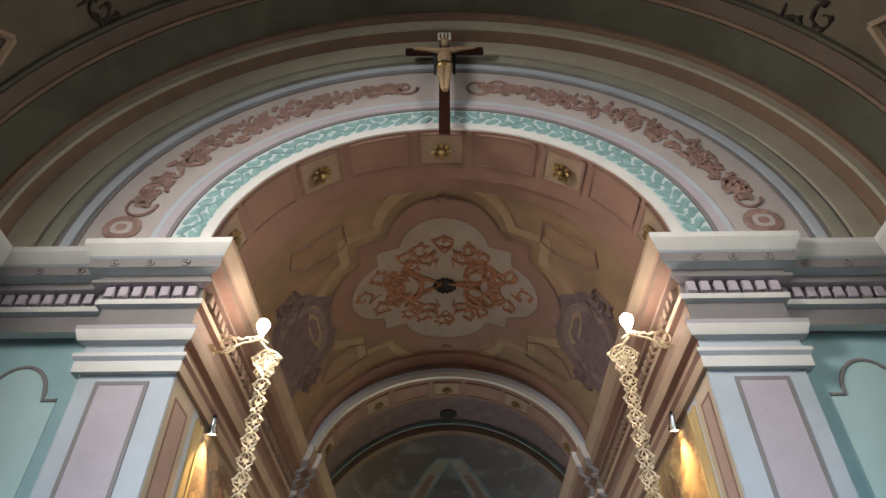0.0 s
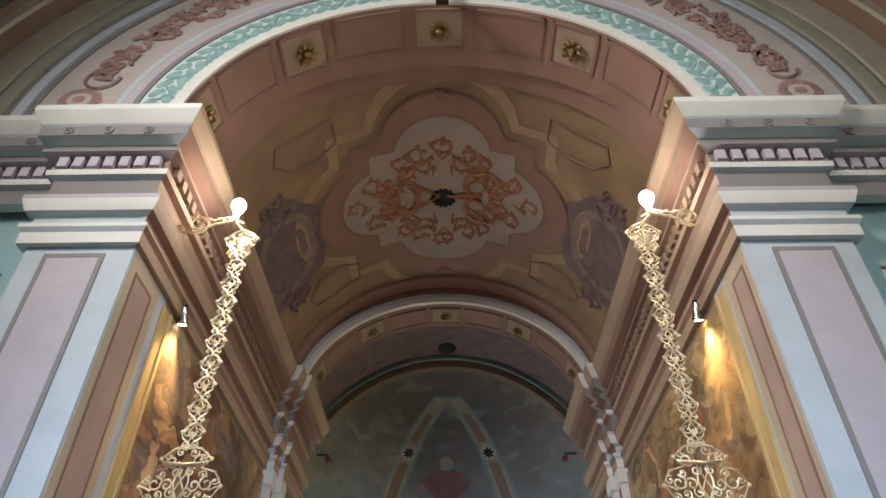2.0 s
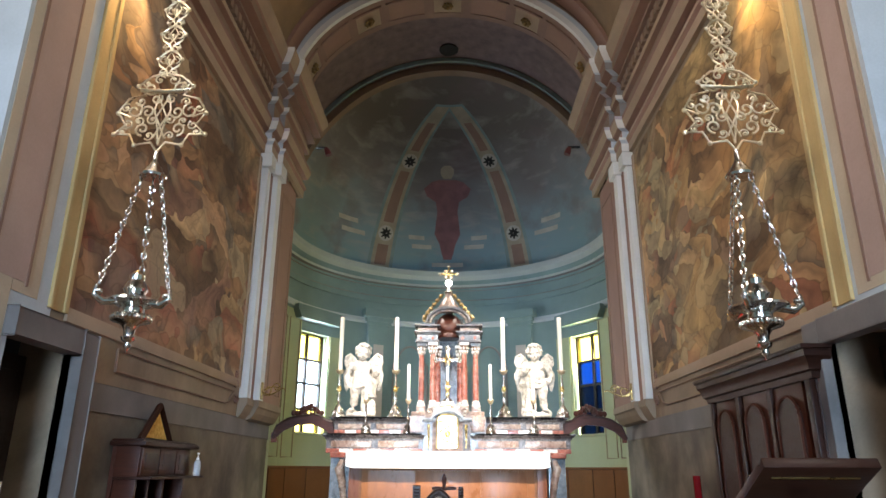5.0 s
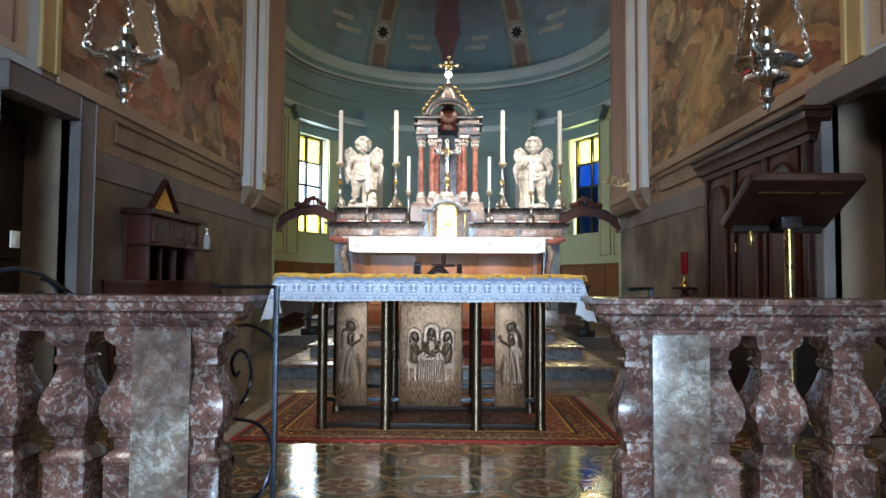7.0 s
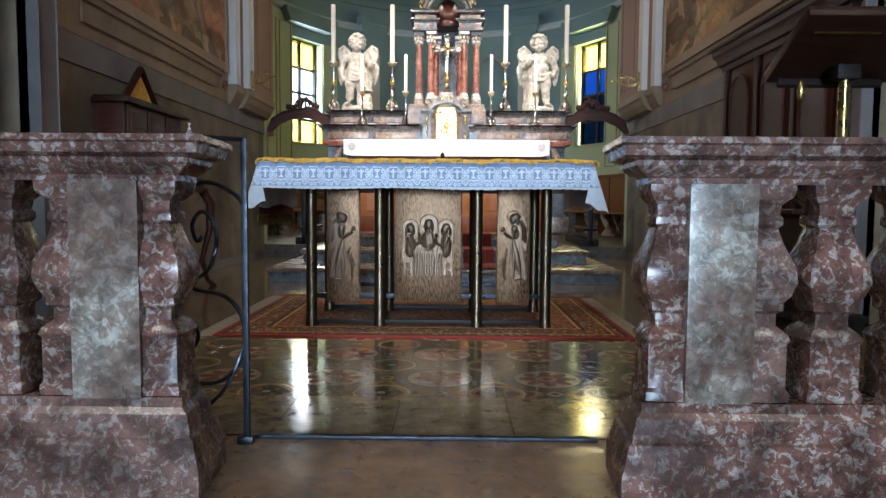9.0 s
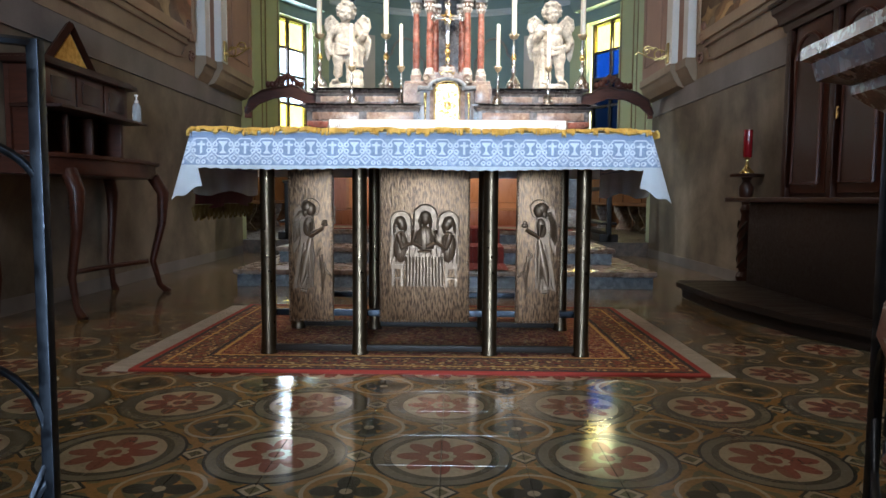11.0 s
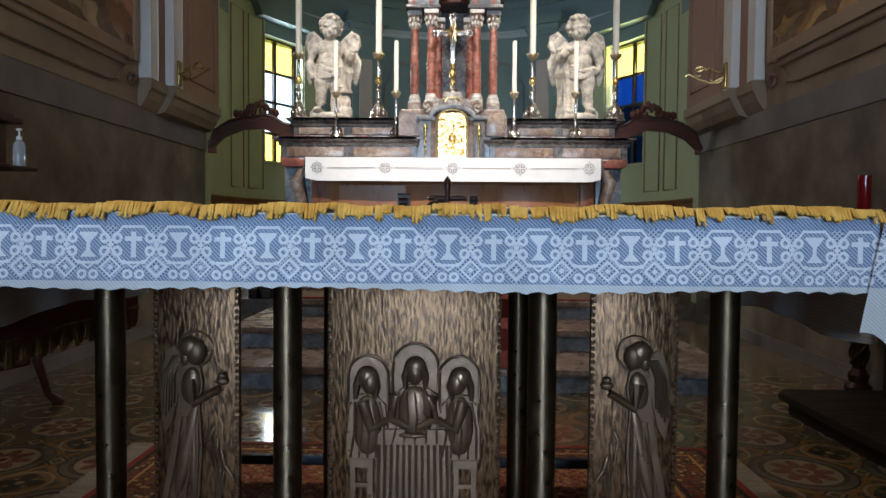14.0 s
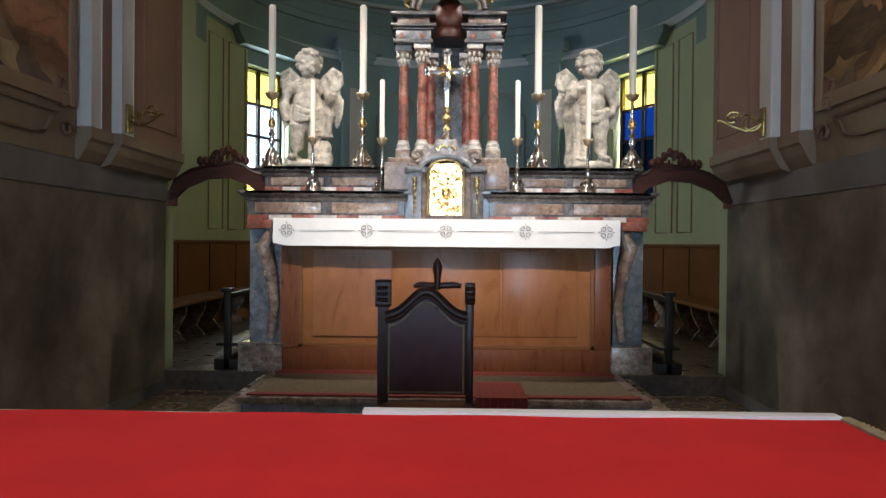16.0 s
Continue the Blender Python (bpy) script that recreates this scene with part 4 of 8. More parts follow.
n = Nodes("rug_fringe")
M["rug_fringe"] = n.done(n.ramp(n.noise(n.mapped(n.pos(), (3, 90, 1)), 4, 2), [(0.35, (0.20, 0.165, 0.13)), (0.65, (0.42, 0.37, 0.30))]), 0.95)


def altar_table():
    t = thing("altar_table", "modern bronze altar table with relief panels, standing on a patterned rug", "altar", (-0.033, 6.5, 0.012))
    leg = [(0.040, 0), (0.040, 0.012), (0.035, 0.02), (0.037, 0.035), (0.033, 0.05), (0.033, 0.93)]
    legm = mesh_of("leg", lathe(B(), leg, seg=20), "bronze_post", 40)
    for x in (-0.706, -0.292, 0.295, 0.709):
        for y in (0.03, 0.62):
            part("leg", legm, None, t, at=pose(x, y, 0))
    part("tabletop", box(B(), -0.93, 0.93, -0.13, 0.76, 0.93, 0.975, 0.006), "bronze_post", t)
    for y in (0.03, 0.62):
        part("base_bar", box(B(), -0.70, 0.70, y - 0.015, y + 0.015, 0.012, 0.04, 0.004), "black_wood", t)
    for y in (0.03, 0.62):
        part("rail", box(B(), -0.70, 0.70, y + 0.06, y + 0.09, 0.16, 0.19, 0.003), "iron", t)
    # hammered panels with bead edges and plain relief figures
    for nm, x0, x1 in (("side", -0.625, -0.42), ("middle", -0.208, 0.204), ("side", 0.415, 0.62)):
        p = part("relief_panel", box(B(), x0, x1, 0.075, 0.095, 0.137, 0.93, 0.003), "hammered", t, "hammered bronze panel with figures in relief")
        bm = B()
        k = int(0.79 / 0.016)
        for i in range(k):
            z = 0.142 + i * 0.016
            for x in (x0 + 0.005, x1 - 0.005):
                blob(bm, (x, 0.074, z), (0.0055,) * 3, u=6, v=4)
        for i in range(int((x1 - x0) / 0.016) + 1):
            blob(bm, (x0 + 0.006 + i * 0.016, 0.074, 0.142), (0.0055,) * 3, u=6, v=4)
        part("bead_edge", bm, "bronze", p)
        bm = B()
        c = (x0 + x1) / 2
        if nm == "side":
            s = 1 if c < 0 else -1

            def Q(*pts):
                return [(c + s * a, b) for a, b in pts]

            def L(r, *pts):
                tube(bm, [(c + s * a, y, b) for a, y, b in pts], r, 6)

            # plain robed winged shape in profile
            plate(bm, Q((-0.030, 0.640), (-0.050, 0.668), (-0.068, 0.655), (-0.080, 0.60), (-0.084, 0.53), (-0.076, 0.455), (-0.058, 0.48), (-0.040, 0.56)), 0.069, 0.078)
            plate(bm, Q((-0.034, 0.612), (-0.012, 0.628), (0.012, 0.620), (0.020, 0.58), (0.012, 0.515), (0.018, 0.43), (0.010, 0.30), (-0.022, 0.287), (-0.050, 0.297), (-0.082, 0.285), (-0.066, 0.37), (-0.042, 0.51)), 0.062, 0.078)
            blob(bm, (c + s * 0.003, 0.066, 0.653), (0.024, 0.016, 0.030))
            blob(bm, (c - s * 0.012, 0.066, 0.664), (0.026, 0.016, 0.026))
            blob(bm, (c - s * 0.022, 0.068, 0.640), (0.014, 0.012, 0.022))
            blob(bm, (c - s * 0.008, 0.064, 0.575), (0.024, 0.012, 0.045), (0, s * 6, 0))
            blob(bm, (c - s * 0.020, 0.064, 0.42), (0.018, 0.010, 0.12), (0, s * 12, 0))
            blob(bm, (c - s * 0.002, 0.064, 0.40), (0.011, 0.009, 0.11))
            L([0.015, 0.014, 0.009], (-0.008, 0.058, 0.59), (0.004, 0.054, 0.535), (0.060, 0.056, 0.568))
            blob(bm, (c + s * 0.066, 0.062, 0.585), (0.016, 0.009, 0.010))
            blob(bm, (c + s * 0.066, 0.062, 0.598), (0.011, 0.008, 0.008))
            L(0.003, *[(0.0 + 0.041 * math.cos(a), 0.073, 0.66 + 0.041 * math.sin(a)) for a in (2 * math.pi * q / 20 for q in range(21))])
            for q in range(5):
                L(0.0035, (-0.034 - 0.004 * q, 0.067, 0.645), (-0.050 - 0.006 * q, 0.066, 0.60), (-0.052 - 0.007 * q, 0.067, 0.50 + 0.01 * abs(q - 3)))
            for a0, a1 in ((-0.03, -0.066), (-0.018, -0.045), (-0.004, -0.022), (0.008, 0.002)):
                L(0.0028, (a0, 0.059, 0.50), ((a0 + a1) / 2 + 0.004, 0.057, 0.40), (a1, 0.061, 0.295))
            L([0.008, 0.006], (-0.045, 0.066, 0.284), (-0.018, 0.066, 0.280))
            for q in range(4):
                L(0.0028, (0.052, 0.074, 0.27), (0.048 + 0.006 * q, 0.073, 0.36), (0.036 + 0.014 * q, 0.073, 0.45 - 0.03 * q))
                blob(bm, (c + s * (0.036 + 0.014 * q), 0.073, 0.455 - 0.03 * q), (0.006, 0.005, 0.024), (0, s * (25 - 20 * q), 0), u=8, v=6)
        else:
            for dx, z, hr in ((-0.108, 0.588, 0.047), (0.004, 0.612, 0.053), (0.108, 0.588, 0.047)):
                o = [(c + dx + hr * math.cos(a), z + 0.014 + hr * math.sin(a)) for a in (math.pi * q / 14 for q in range(15))]
                plate(bm, [(c + dx + hr, z - 0.05)] + o + [(c + dx - hr, z - 0.05)], 0.070, 0.078)
                tube(bm, [(c + dx + hr, 0.068, z - 0.05)] + [(x, 0.068, q) for x, q in o] + [(c + dx - hr, 0.068, z - 0.05)], 0.0035, 5)
                s = 0 if abs(dx) < 0.05 else (1 if dx < 0 else -1)
                hx = c + dx + s * 0.006
                blob(bm, (hx, 0.058, z), (0.022, 0.016, 0.029))
                blob(bm, (hx - s * 0.008, 0.060, z + 0.012), (0.027, 0.016, 0.026))
                for sg in (-1, 1):
                    tube(bm, [(hx + sg * 0.016 - s * 0.008, 0.057, z + 0.02), (hx + sg * 0.025 - s * 0.008, 0.058, z - 0.01), (hx + sg * 0.022 - s * 0.012, 0.060, z - 0.04)], [0.008, 0.009, 0.006], 6)
                lo = 0.44 if s == 0 else 0.405
                wd = 0.062 if s == 0 else 0.048
                plate(bm, [(c + dx + a, b) for a, b in ((-wd, lo), (-wd * 1.02, lo + 0.06), (-wd * 0.85, z - 0.055), (-0.02, z - 0.03), (0.02, z - 0.03), (wd * 0.85, z - 0.055), (wd * 1.02, lo + 0.06), (wd, lo))], 0.058, 0.078)
                blob(bm, (c + dx, 0.058, (lo + z) / 2 - 0.01), (wd * 0.72, 0.014, (z - lo) / 2 - 0.02))
                for q in range(5):
                    tube(bm, [(c + dx + wd * 0.30 * (q - 2), 0.048, z - 0.045), (c + dx + wd * 0.36 * (q - 2) + 0.006, 0.044, (lo + z) / 2 - 0.02), (c + dx + wd * 0.42 * (q - 2), 0.052, lo + 0.006)], 0.0028, 5)
            for s in (-1, 1):
                tube(bm, [(c + s * 0.118, 0.050, 0.545), (c + s * 0.098, 0.044, 0.482), (c + s * 0.052, 0.048, 0.505)], [0.016, 0.014, 0.008], 8)
                tube(bm, [(c + s * 0.045, 0.052, 0.56), (c + s * 0.052, 0.044, 0.505), (c + s * 0.012, 0.044, 0.488)], [0.014, 0.013, 0.008], 8)
                box(bm, c + s * 0.095, c + s * 0.150, 0.056, 0.078, 0.385, 0.405)
                for q in (0.102, 0.143):
                    box(bm, c + s * q - 0.006, c + s * q + 0.006, 0.060, 0.078, 0.305, 0.385)
                box(bm, c + s * 0.098, c + s * 0.147, 0.062, 0.078, 0.335, 0.345)
            plate(bm, [(c - 0.072, 0.478), (c + 0.072, 0.478), (c + 0.094, 0.452), (c + 0.094, 0.442), (c - 0.094, 0.442), (c - 0.094, 0.452)], 0.050, 0.078)
            box(bm, c - 0.088, c + 0.088, 0.060, 0.078, 0.305, 0.442)
            for q in range(12):
                tube(bm, [(c - 0.08 + q * 0.0145, 0.058, 0.44), (c - 0.083 + q * 0.0151, 0.056, 0.307)], 0.004, 5)
            blob(bm, (c, 0.048, 0.466), (0.034, 0.01, 0.007))
        part("relief", bm, "bronze", p, "raised bronze relief of plain robed figures", 60)
    return t


altar_table()


def drape(x0, x1, fn, z0, z1, n=160, rows=10):
    """A hanging sheet along x whose place off the edge is fn(f, depth)."""
    bm = B()
    g = []
    for i in range(n + 1):
        f = i / n
        x = x0 + (x1 - x0) * f
        g.append([bm.verts.new(fn(x, f, j / rows)) for j in range(rows + 1)])
    for a, b in zip(g, g[1:]):
        for j in range(rows):
            bm.faces.new((a[j], b[j], b[j + 1], a[j + 1]))
    return bm


def altar_cloth():
    t = thing("altar_cloth", "white lace altar cloth hanging over the altar table", "tablecloth", (0, 0, 0))
    XL, XR, Y0, Y1, Z = -1.005, 0.912, 6.36, 7.30, 0.99

    def front(x, f, d):
        sc = 0.006 * abs(math.sin(math.pi * (x + 0.03) / 0.047)) * (d > 0.95)
        wv = 0.006 * math.sin(x * 9) + 0.004 * math.sin(x * 23 + 1)
        return (x, Y0 - 0.002 + wv * d - 0.012 * d, Z - (0.155 + 0.004 * math.sin(x * 7)) * d + sc)

    part("front_drop", drape(XL, XR, front, 0, 0), "lace", t, "white lace border with crosses and chalices", 80)
    part("back_drop", drape(XL, XR, lambda x, f, d: (x, Y1 + 0.004 + 0.006 * math.sin(x * 11) * d, Z - 0.16 * d), 0, 0, 60, 4), "linen", t, "", 80)
    for s, xe in ((-1, XL), (1, XR)):
        part("side_drop", drape(Y0, Y1, lambda y, f, d, s=s, xe=xe: (xe + s * (0.004 + 0.006 * math.sin(f * 24) * d), y, Z - (0.255 + 0.012 * math.sin(f * 9)) * d), 0, 0, 60, 8), "lace", t, "", 80)

        def corner(x, f, d, s=s, xe=xe):
            # pointed fold at the corner: in front of the drop on the inner side, out beyond the table on the other
            out = f * 0.10 * d - (1 - f) * 0.045 * d
            return (xe + s * (0.003 + out), Y0 - 0.014 - 0.02 * d * math.sin(math.pi * f) + 0.03 * f * d, Z + 0.002 - d * (0.23 + 0.06 * f - 0.008 * math.sin(3 * math.pi * f)))
        part("corner_fold", drape(0, 1, corner, 0, 0, 14, 10), "lace", t, "pointed lace corner hanging lower", 80)
    part("top_sheet", box(B(), XL, XR, Y0, Y1, Z, Z + 0.004), "linen", t)
    return t


altar_cloth()


def red_cover():
    t = thing("altar_cover", "scarlet cloth with a yellow tasselled fringe laid on the altar", "cloth", (0, 0, 0))
    bm = B()
    pts = [(-0.985, 6.41), (0.90, 6.41), (0.91, 7.27), (-0.985, 7.275)]
    bm2 = B()
    n = 40
    g = [[bm2.verts.new((-0.985 + 1.885 * i / n, 6.508 + 0.767 * j / 16, 0.9995 + 0.0012 * math.sin(i * 0.7 + j) + 0.001 * math.sin(j * 1.3))) for j in range(17)] for i in range(n + 1)]
    for a, b in zip(g, g[1:]):
        for j in range(16):
            bm2.faces.new((a[j], b[j], b[j + 1], a[j + 1]))
    part("cloth", bm2, "scarlet", t, "plain scarlet felt cloth", 80)
    part("braid", box(B(), -1.0, 0.915, 6.474, 6.512, 0.996, 1.006, 0.003), "gold_line", t, "tan woven braid")
    for s, x in ((-1, -1.004), (1, 0.90)):
        part("braid", box(B(), x, x + 0.03, 6.41, 7.29, 0.996, 1.004, 0.003), "braid", t, "tan woven braid")
    # tassels: bunched yellow threads
    rnd = random.Random(4)
    for k in range(98):
        x = -0.998 + k * 0.0196 + rnd.uniform(-0.004, 0.004)
        l = rnd.choice((0.008, 0.016, 0.022, 0.028)) + 0.005 * rnd.random()
        top = 1.006 + 0.003 * math.sin(k * 0.37) + 0.002 * math.sin(k * 1.1)
        bm = B()
        for q in range(4):
            o = (q - 1.5) * 0.0040
            w = rnd.uniform(-0.003, 0.003)
            tube(bm, [(x + o * 0.5, 6.485, 1.004), (x + o * 0.4 + w, 6.445, 1.003), (x + o * 0.9 + w, 6.405 + 0.008 * rnd.random(), top + 0.003), (x + o * 1.1 + w, 6.352 + 0.006 * rnd.random(), top + 0.002), (x + o * 1.2 + w, 6.338, top - l * rnd.uniform(0.6, 1.0))], [0.0016, 0.0016, 0.0040 + 0.001 * rnd.random(), 0.0046, 0.0025], 6)
        part("tassel", bm, "fringe", t, "", 60)
    bm = B()
    for k in range(130):
        x = -0.99 + 1.92 * k / 129
        box(bm, x - 0.0035, x + 0.0035, 6.405, 6.478, 1.0065, 1.0095)
        blob(bm, (x + 0.007, 6.40, 1.0065), (0.0045, 0.006, 0.003), u=6, v=4)
    tagged(part("stitching", bm, "linen", t, "white stitched ladder of the braid", 60), kind="stuff")
    part("braid_ground", box(B(), -0.998, 0.912, 6.392, 6.474, 0.9955, 1.0065, 0.002), "braid", t, "tan woven braid")
    for s, x in ((-1, -1.006), (1, 0.93)):
        bm = B()
        for k in range(60):
            y = 6.33 + k * 0.0155
            tube(bm, [(x, y, 1.002), (x + s * 0.008, y, 0.99), (x + s * 0.010, y + 0.003, 0.972)], [0.004, 0.006, 0.005], 5)
        part("side_fringe", bm, "fringe", t)
    # the end that hangs down, much darker than the top, with its dark fringe
    part("end_drop", drape(6.42, 7.27, lambda y, f, d: (-1.012 - 0.012 * d - 0.006 * math.sin(f * 14) * d, y, 0.998 - (0.325 + 0.008 * math.sin(f * 8)) * d), 0, 0, 50, 8), "velvet", t, "dark red end of the cover hanging over the altar's side", 80)
    for k in range(44):
        y = 6.425 + k * 0.0194
        bm = B()
        for q in range(3):
            o = (q - 1) * 0.005
            tube(bm, [(-1.024, y + o, 0.685), (-1.032, y + o * 1.3, 0.668), (-1.028 - 0.004 * (k % 3), y + o * 1.6, 0.630 - 0.006 * ((k * 7) % 4))], [0.005, 0.0075, 0.004], 5)
        part("end_tassel", bm, "fringe_dark", t, "", 60)
    part("white_edge", box(B(), -0.10, 0.905, 7.272, 7.305, 0.996, 1.008, 0.003), "linen", t, "white linen edge showing at the back")
    return t


red_cover()

rug = thing("rug", "red patterned oriental rug with pale fringes under the altar table", "rug", (0, 0, 0))
part("carpet_field", box(B(), -1.235, 1.145, 6.21, 7.90, 0.0, 0.012, 0.004), "rug", rug)
for x0, x1 in ((-1.345, -1.237), (1.147, 1.245)):
    bm = B()
    for k in range(190):
        y = 6.215 + k * 0.0088
        box(bm, x0 + 0.008 * math.sin(k * 2.3), x1, y, y + 0.007, 0.0, 0.004)
    part("fringe", bm, "rug_fringe", rug, "pale knotted fringe")


# ---------- communion rail ----------
BAL = [(0.058, 0.25), (0.066, 0.252), (0.066, 0.275), (0.060, 0.285), (0.060, 0.40), (0.066, 0.41), (0.060, 0.425), (0.040, 0.445), (0.040, 0.475), (0.052, 0.485), (0.052, 0.505), (0.064, 0.525),
       (0.074, 0.56), (0.070, 0.60), (0.050, 0.65), (0.038, 0.695), (0.046, 0.705), (0.046, 0.722), (0.040, 0.73), (0.043, 0.755), (0.062, 0.775), (0.066, 0.79), (0.066, 0.81)]
bal_mesh = mesh_of("baluster", lathe(B(), [(r * 1.12, z) for r, z in BAL], seg=24, square=True), "marble_red", 35)
for s in (-1, 1):
    rail = thing("communion_rail", "red-brown veined marble communion rail with square balusters", "balustrade", (0, 0, 0), group="communion rails")
    e = 0.60 if s < 0 else 0.62
    path = [(s * 5.0, 4.31), (s * (e + 0.01), 4.31), (s * e, 4.19), (s * 5.0, 4.19)]
    path = path if s > 0 else list(reversed(path))
    # plinth and cap as mouldings round the end of the rail
    pl = [(0.0, 0.25), (0.02, 0.25), (0.02, 0.225), (0.035, 0.21), (0.045, 0.17), (0.045, 0.155), (0.055, 0.15), (0.07, 0.09), (0.075, 0.08), (0.075, 0.0)]
    bm = sweep(B(), path, pl)
    box(bm, s * (e + 0.0), s * 5.0, 4.19, 4.31, 0.002, 0.249)
    part("plinth", bm, "marble_red", rail, "moulded marble plinth", 30)
    cp = [(0.0, 0.805), (0.02, 0.805), (0.02, 0.82), (0.04, 0.835), (0.055, 0.85), (0.055, 0.862), (0.085, 0.872), (0.09, 0.895), (0.10, 0.90), (0.10, 0.915), (0.0, 0.915)]
    bm = sweep(B(), path, cp)
    box(bm, s * (e + 0.0), s * 5.0, 4.20, 4.30, 0.806, 0.914)
    part("cap", bm, "marble_red", rail, "moulded marble handrail", 30)
    post = part("post", box(B(), s * (e + 0.085), s * (e + 0.255), 4.165, 4.335, 0.25, 0.806, 0.003), "marble_pale", rail, "pale grey-pink marble post")
    for x in [e + 0.06, e + 0.285] + [e + 0.47 + 0.215 * k for k in range(18)]:
        part("baluster", bal_mesh, None, rail, at=pose(s * x, 4.25, 0))
# raised bar added for what is only a dark line between the floors
structure("trim_threshold", box(B(), -0.56, 0.58, 4.575, 4.60, 0.0, 0.012, 0.003), "iron", "thin dark bar added for the edge line between the floors", category="sill")


def gate(s, hinge, free, label):
    t = thing("iron_gate", label, "gate", (0, 0, 0), group="gate leaves")
    h, f = Vector((*hinge, 0)), Vector((*free, 0))
    d = (f - h)

    def P(u, z):
        p = h + d * u
        return (p.x, p.y, z)

    bm = B()
    r = 0.009
    box(bm, f.x - r, f.x + r, f.y - r, f.y + r, 0.012, 0.945, 0.002)
    part("gate_post", bm, "iron", t)
    part("foot", box(B(), f.x - 0.03, f.x + 0.02, f.y - 0.014, f.y + 0.014, 0.012, 0.035, 0.003), "iron", t)
    part("top_bar", tube(B(), [P(0, 0.94), P(1, 0.94)], 0.007, 6), "iron", t)
    # large wrought scrolls between hinge and free post
    for pts in (((1, 0.74), (0.85, 0.78), (0.5, 0.81), (0.15, 0.77), (0.02, 0.68), (0.05, 0.58), (0.25, 0.53), (0.50, 0.55), (0.62, 0.62), (0.60, 0.69), (0.45, 0.725), (0.33, 0.69), (0.38, 0.64), (0.46, 0.655)),
                ((0.05, 0.58), (0.3, 0.505), (0.7, 0.475), (0.92, 0.42), (1, 0.34)),
                ((1, 0.30), (0.8, 0.235), (0.5, 0.215), (0.2, 0.25), (0.02, 0.33), (0.10, 0.40), (0.30, 0.41), (0.38, 0.36), (0.30, 0.325), (0.24, 0.35)),
                ((0.0, 0.20), (0.3, 0.14), (0.7, 0.19), (1, 0.33))):
        q = []
        for k in range(len(pts) - 1):
            p0, p1, p2, p3 = (pts[min(max(j, 0), len(pts) - 1)] for j in (k - 1, k, k + 1, k + 2))
            for i in range(5):
                f = i / 5
                q.append(P(*[0.5 * (2 * b1 + (b2 - b0) * f + (2 * b0 - 5 * b1 + 4 * b2 - b3) * f * f + (3 * b1 - b0 - 3 * b2 + b3) * f ** 3) for b0, b1, b2, b3 in zip(p0, p1, p2, p3)]))
        part("scroll", tube(B(), q + [P(*pts[-1])], 0.0065, 6), "iron", t, "", 60)


gate(-1, (-0.70, 4.37), (-0.513, 4.50), "black wrought-iron gate leaf with scrolls, standing open")
gate(1, (0.70, 4.42), (0.87, 4.74), "black wrought-iron gate leaf, folded back behind the rail")


# ---------- hanging lamps ----------
def scroll_plate(bm, z, w, h, r=0.006):
    """A flat openwork link of mirrored scrolls, in the xz plane."""
    for s in (-1, 1):
        tube(bm, [(0, 0, z), (s * w * 0.55, 0.004, z - h * 0.12), (s * w, 0, z - h * 0.35), (s * w * 0.75, -0.004, z - h * 0.6), (s * w * 0.15, 0, z - h * 0.78), (0, 0, z - h)], r, 5)
        tube(bm, [(x, y, zz) for x, y, zz in curl(s * w * 0.42, z - h * 0.4, w * 0.4, w * 0.1, 90 if s > 0 else 90, 90 - s * 400, 12)], r * 0.8, 5)
        tube(bm, curl(s * w * 0.40, z - h * 0.80, w * 0.30, w * 0.07, -90, -90 + s * 420, 12), r * 0.75, 5)
        tube(bm, [(0, 0.004, z - h * 0.05), (s * w * 0.30, 0.004, z - h * 0.30), (-s * w * 0.25, 0.004, z - h * 0.70), (s * w * 0.05, 0.004, z - h)], r * 0.7, 5)
        blob(bm, (s * w * 0.95, 0, z - h * 0.35), (r * 2, r * 1.6, r * 2), u=6, v=4)
    for q in range(3):
        a_ = radians(90 + (q - 1) * 42)
        tube(bm, [(0, 0, z - h * 0.62), (math.cos(a_) * h * 0.2, -0.003, z - h * 0.62 + math.sin(a_) * h * 0.26)], [r * 0.6, r * 1.5], 5)
    for s in (-1, 1):
        blob(bm, (s * w * 0.62, 0, z - h * 0.86), (r * 1.7, r * 1.4, r * 1.7), u=6, v=4)
        tube(bm, [(s * w * 0.15, 0, z - h * 0.78), (s * w * 0.62, 0, z - h * 0.9), (s * w * 0.5, 0, z - h), (0, 0, z - h * 0.95)], r * 0.8, 5)


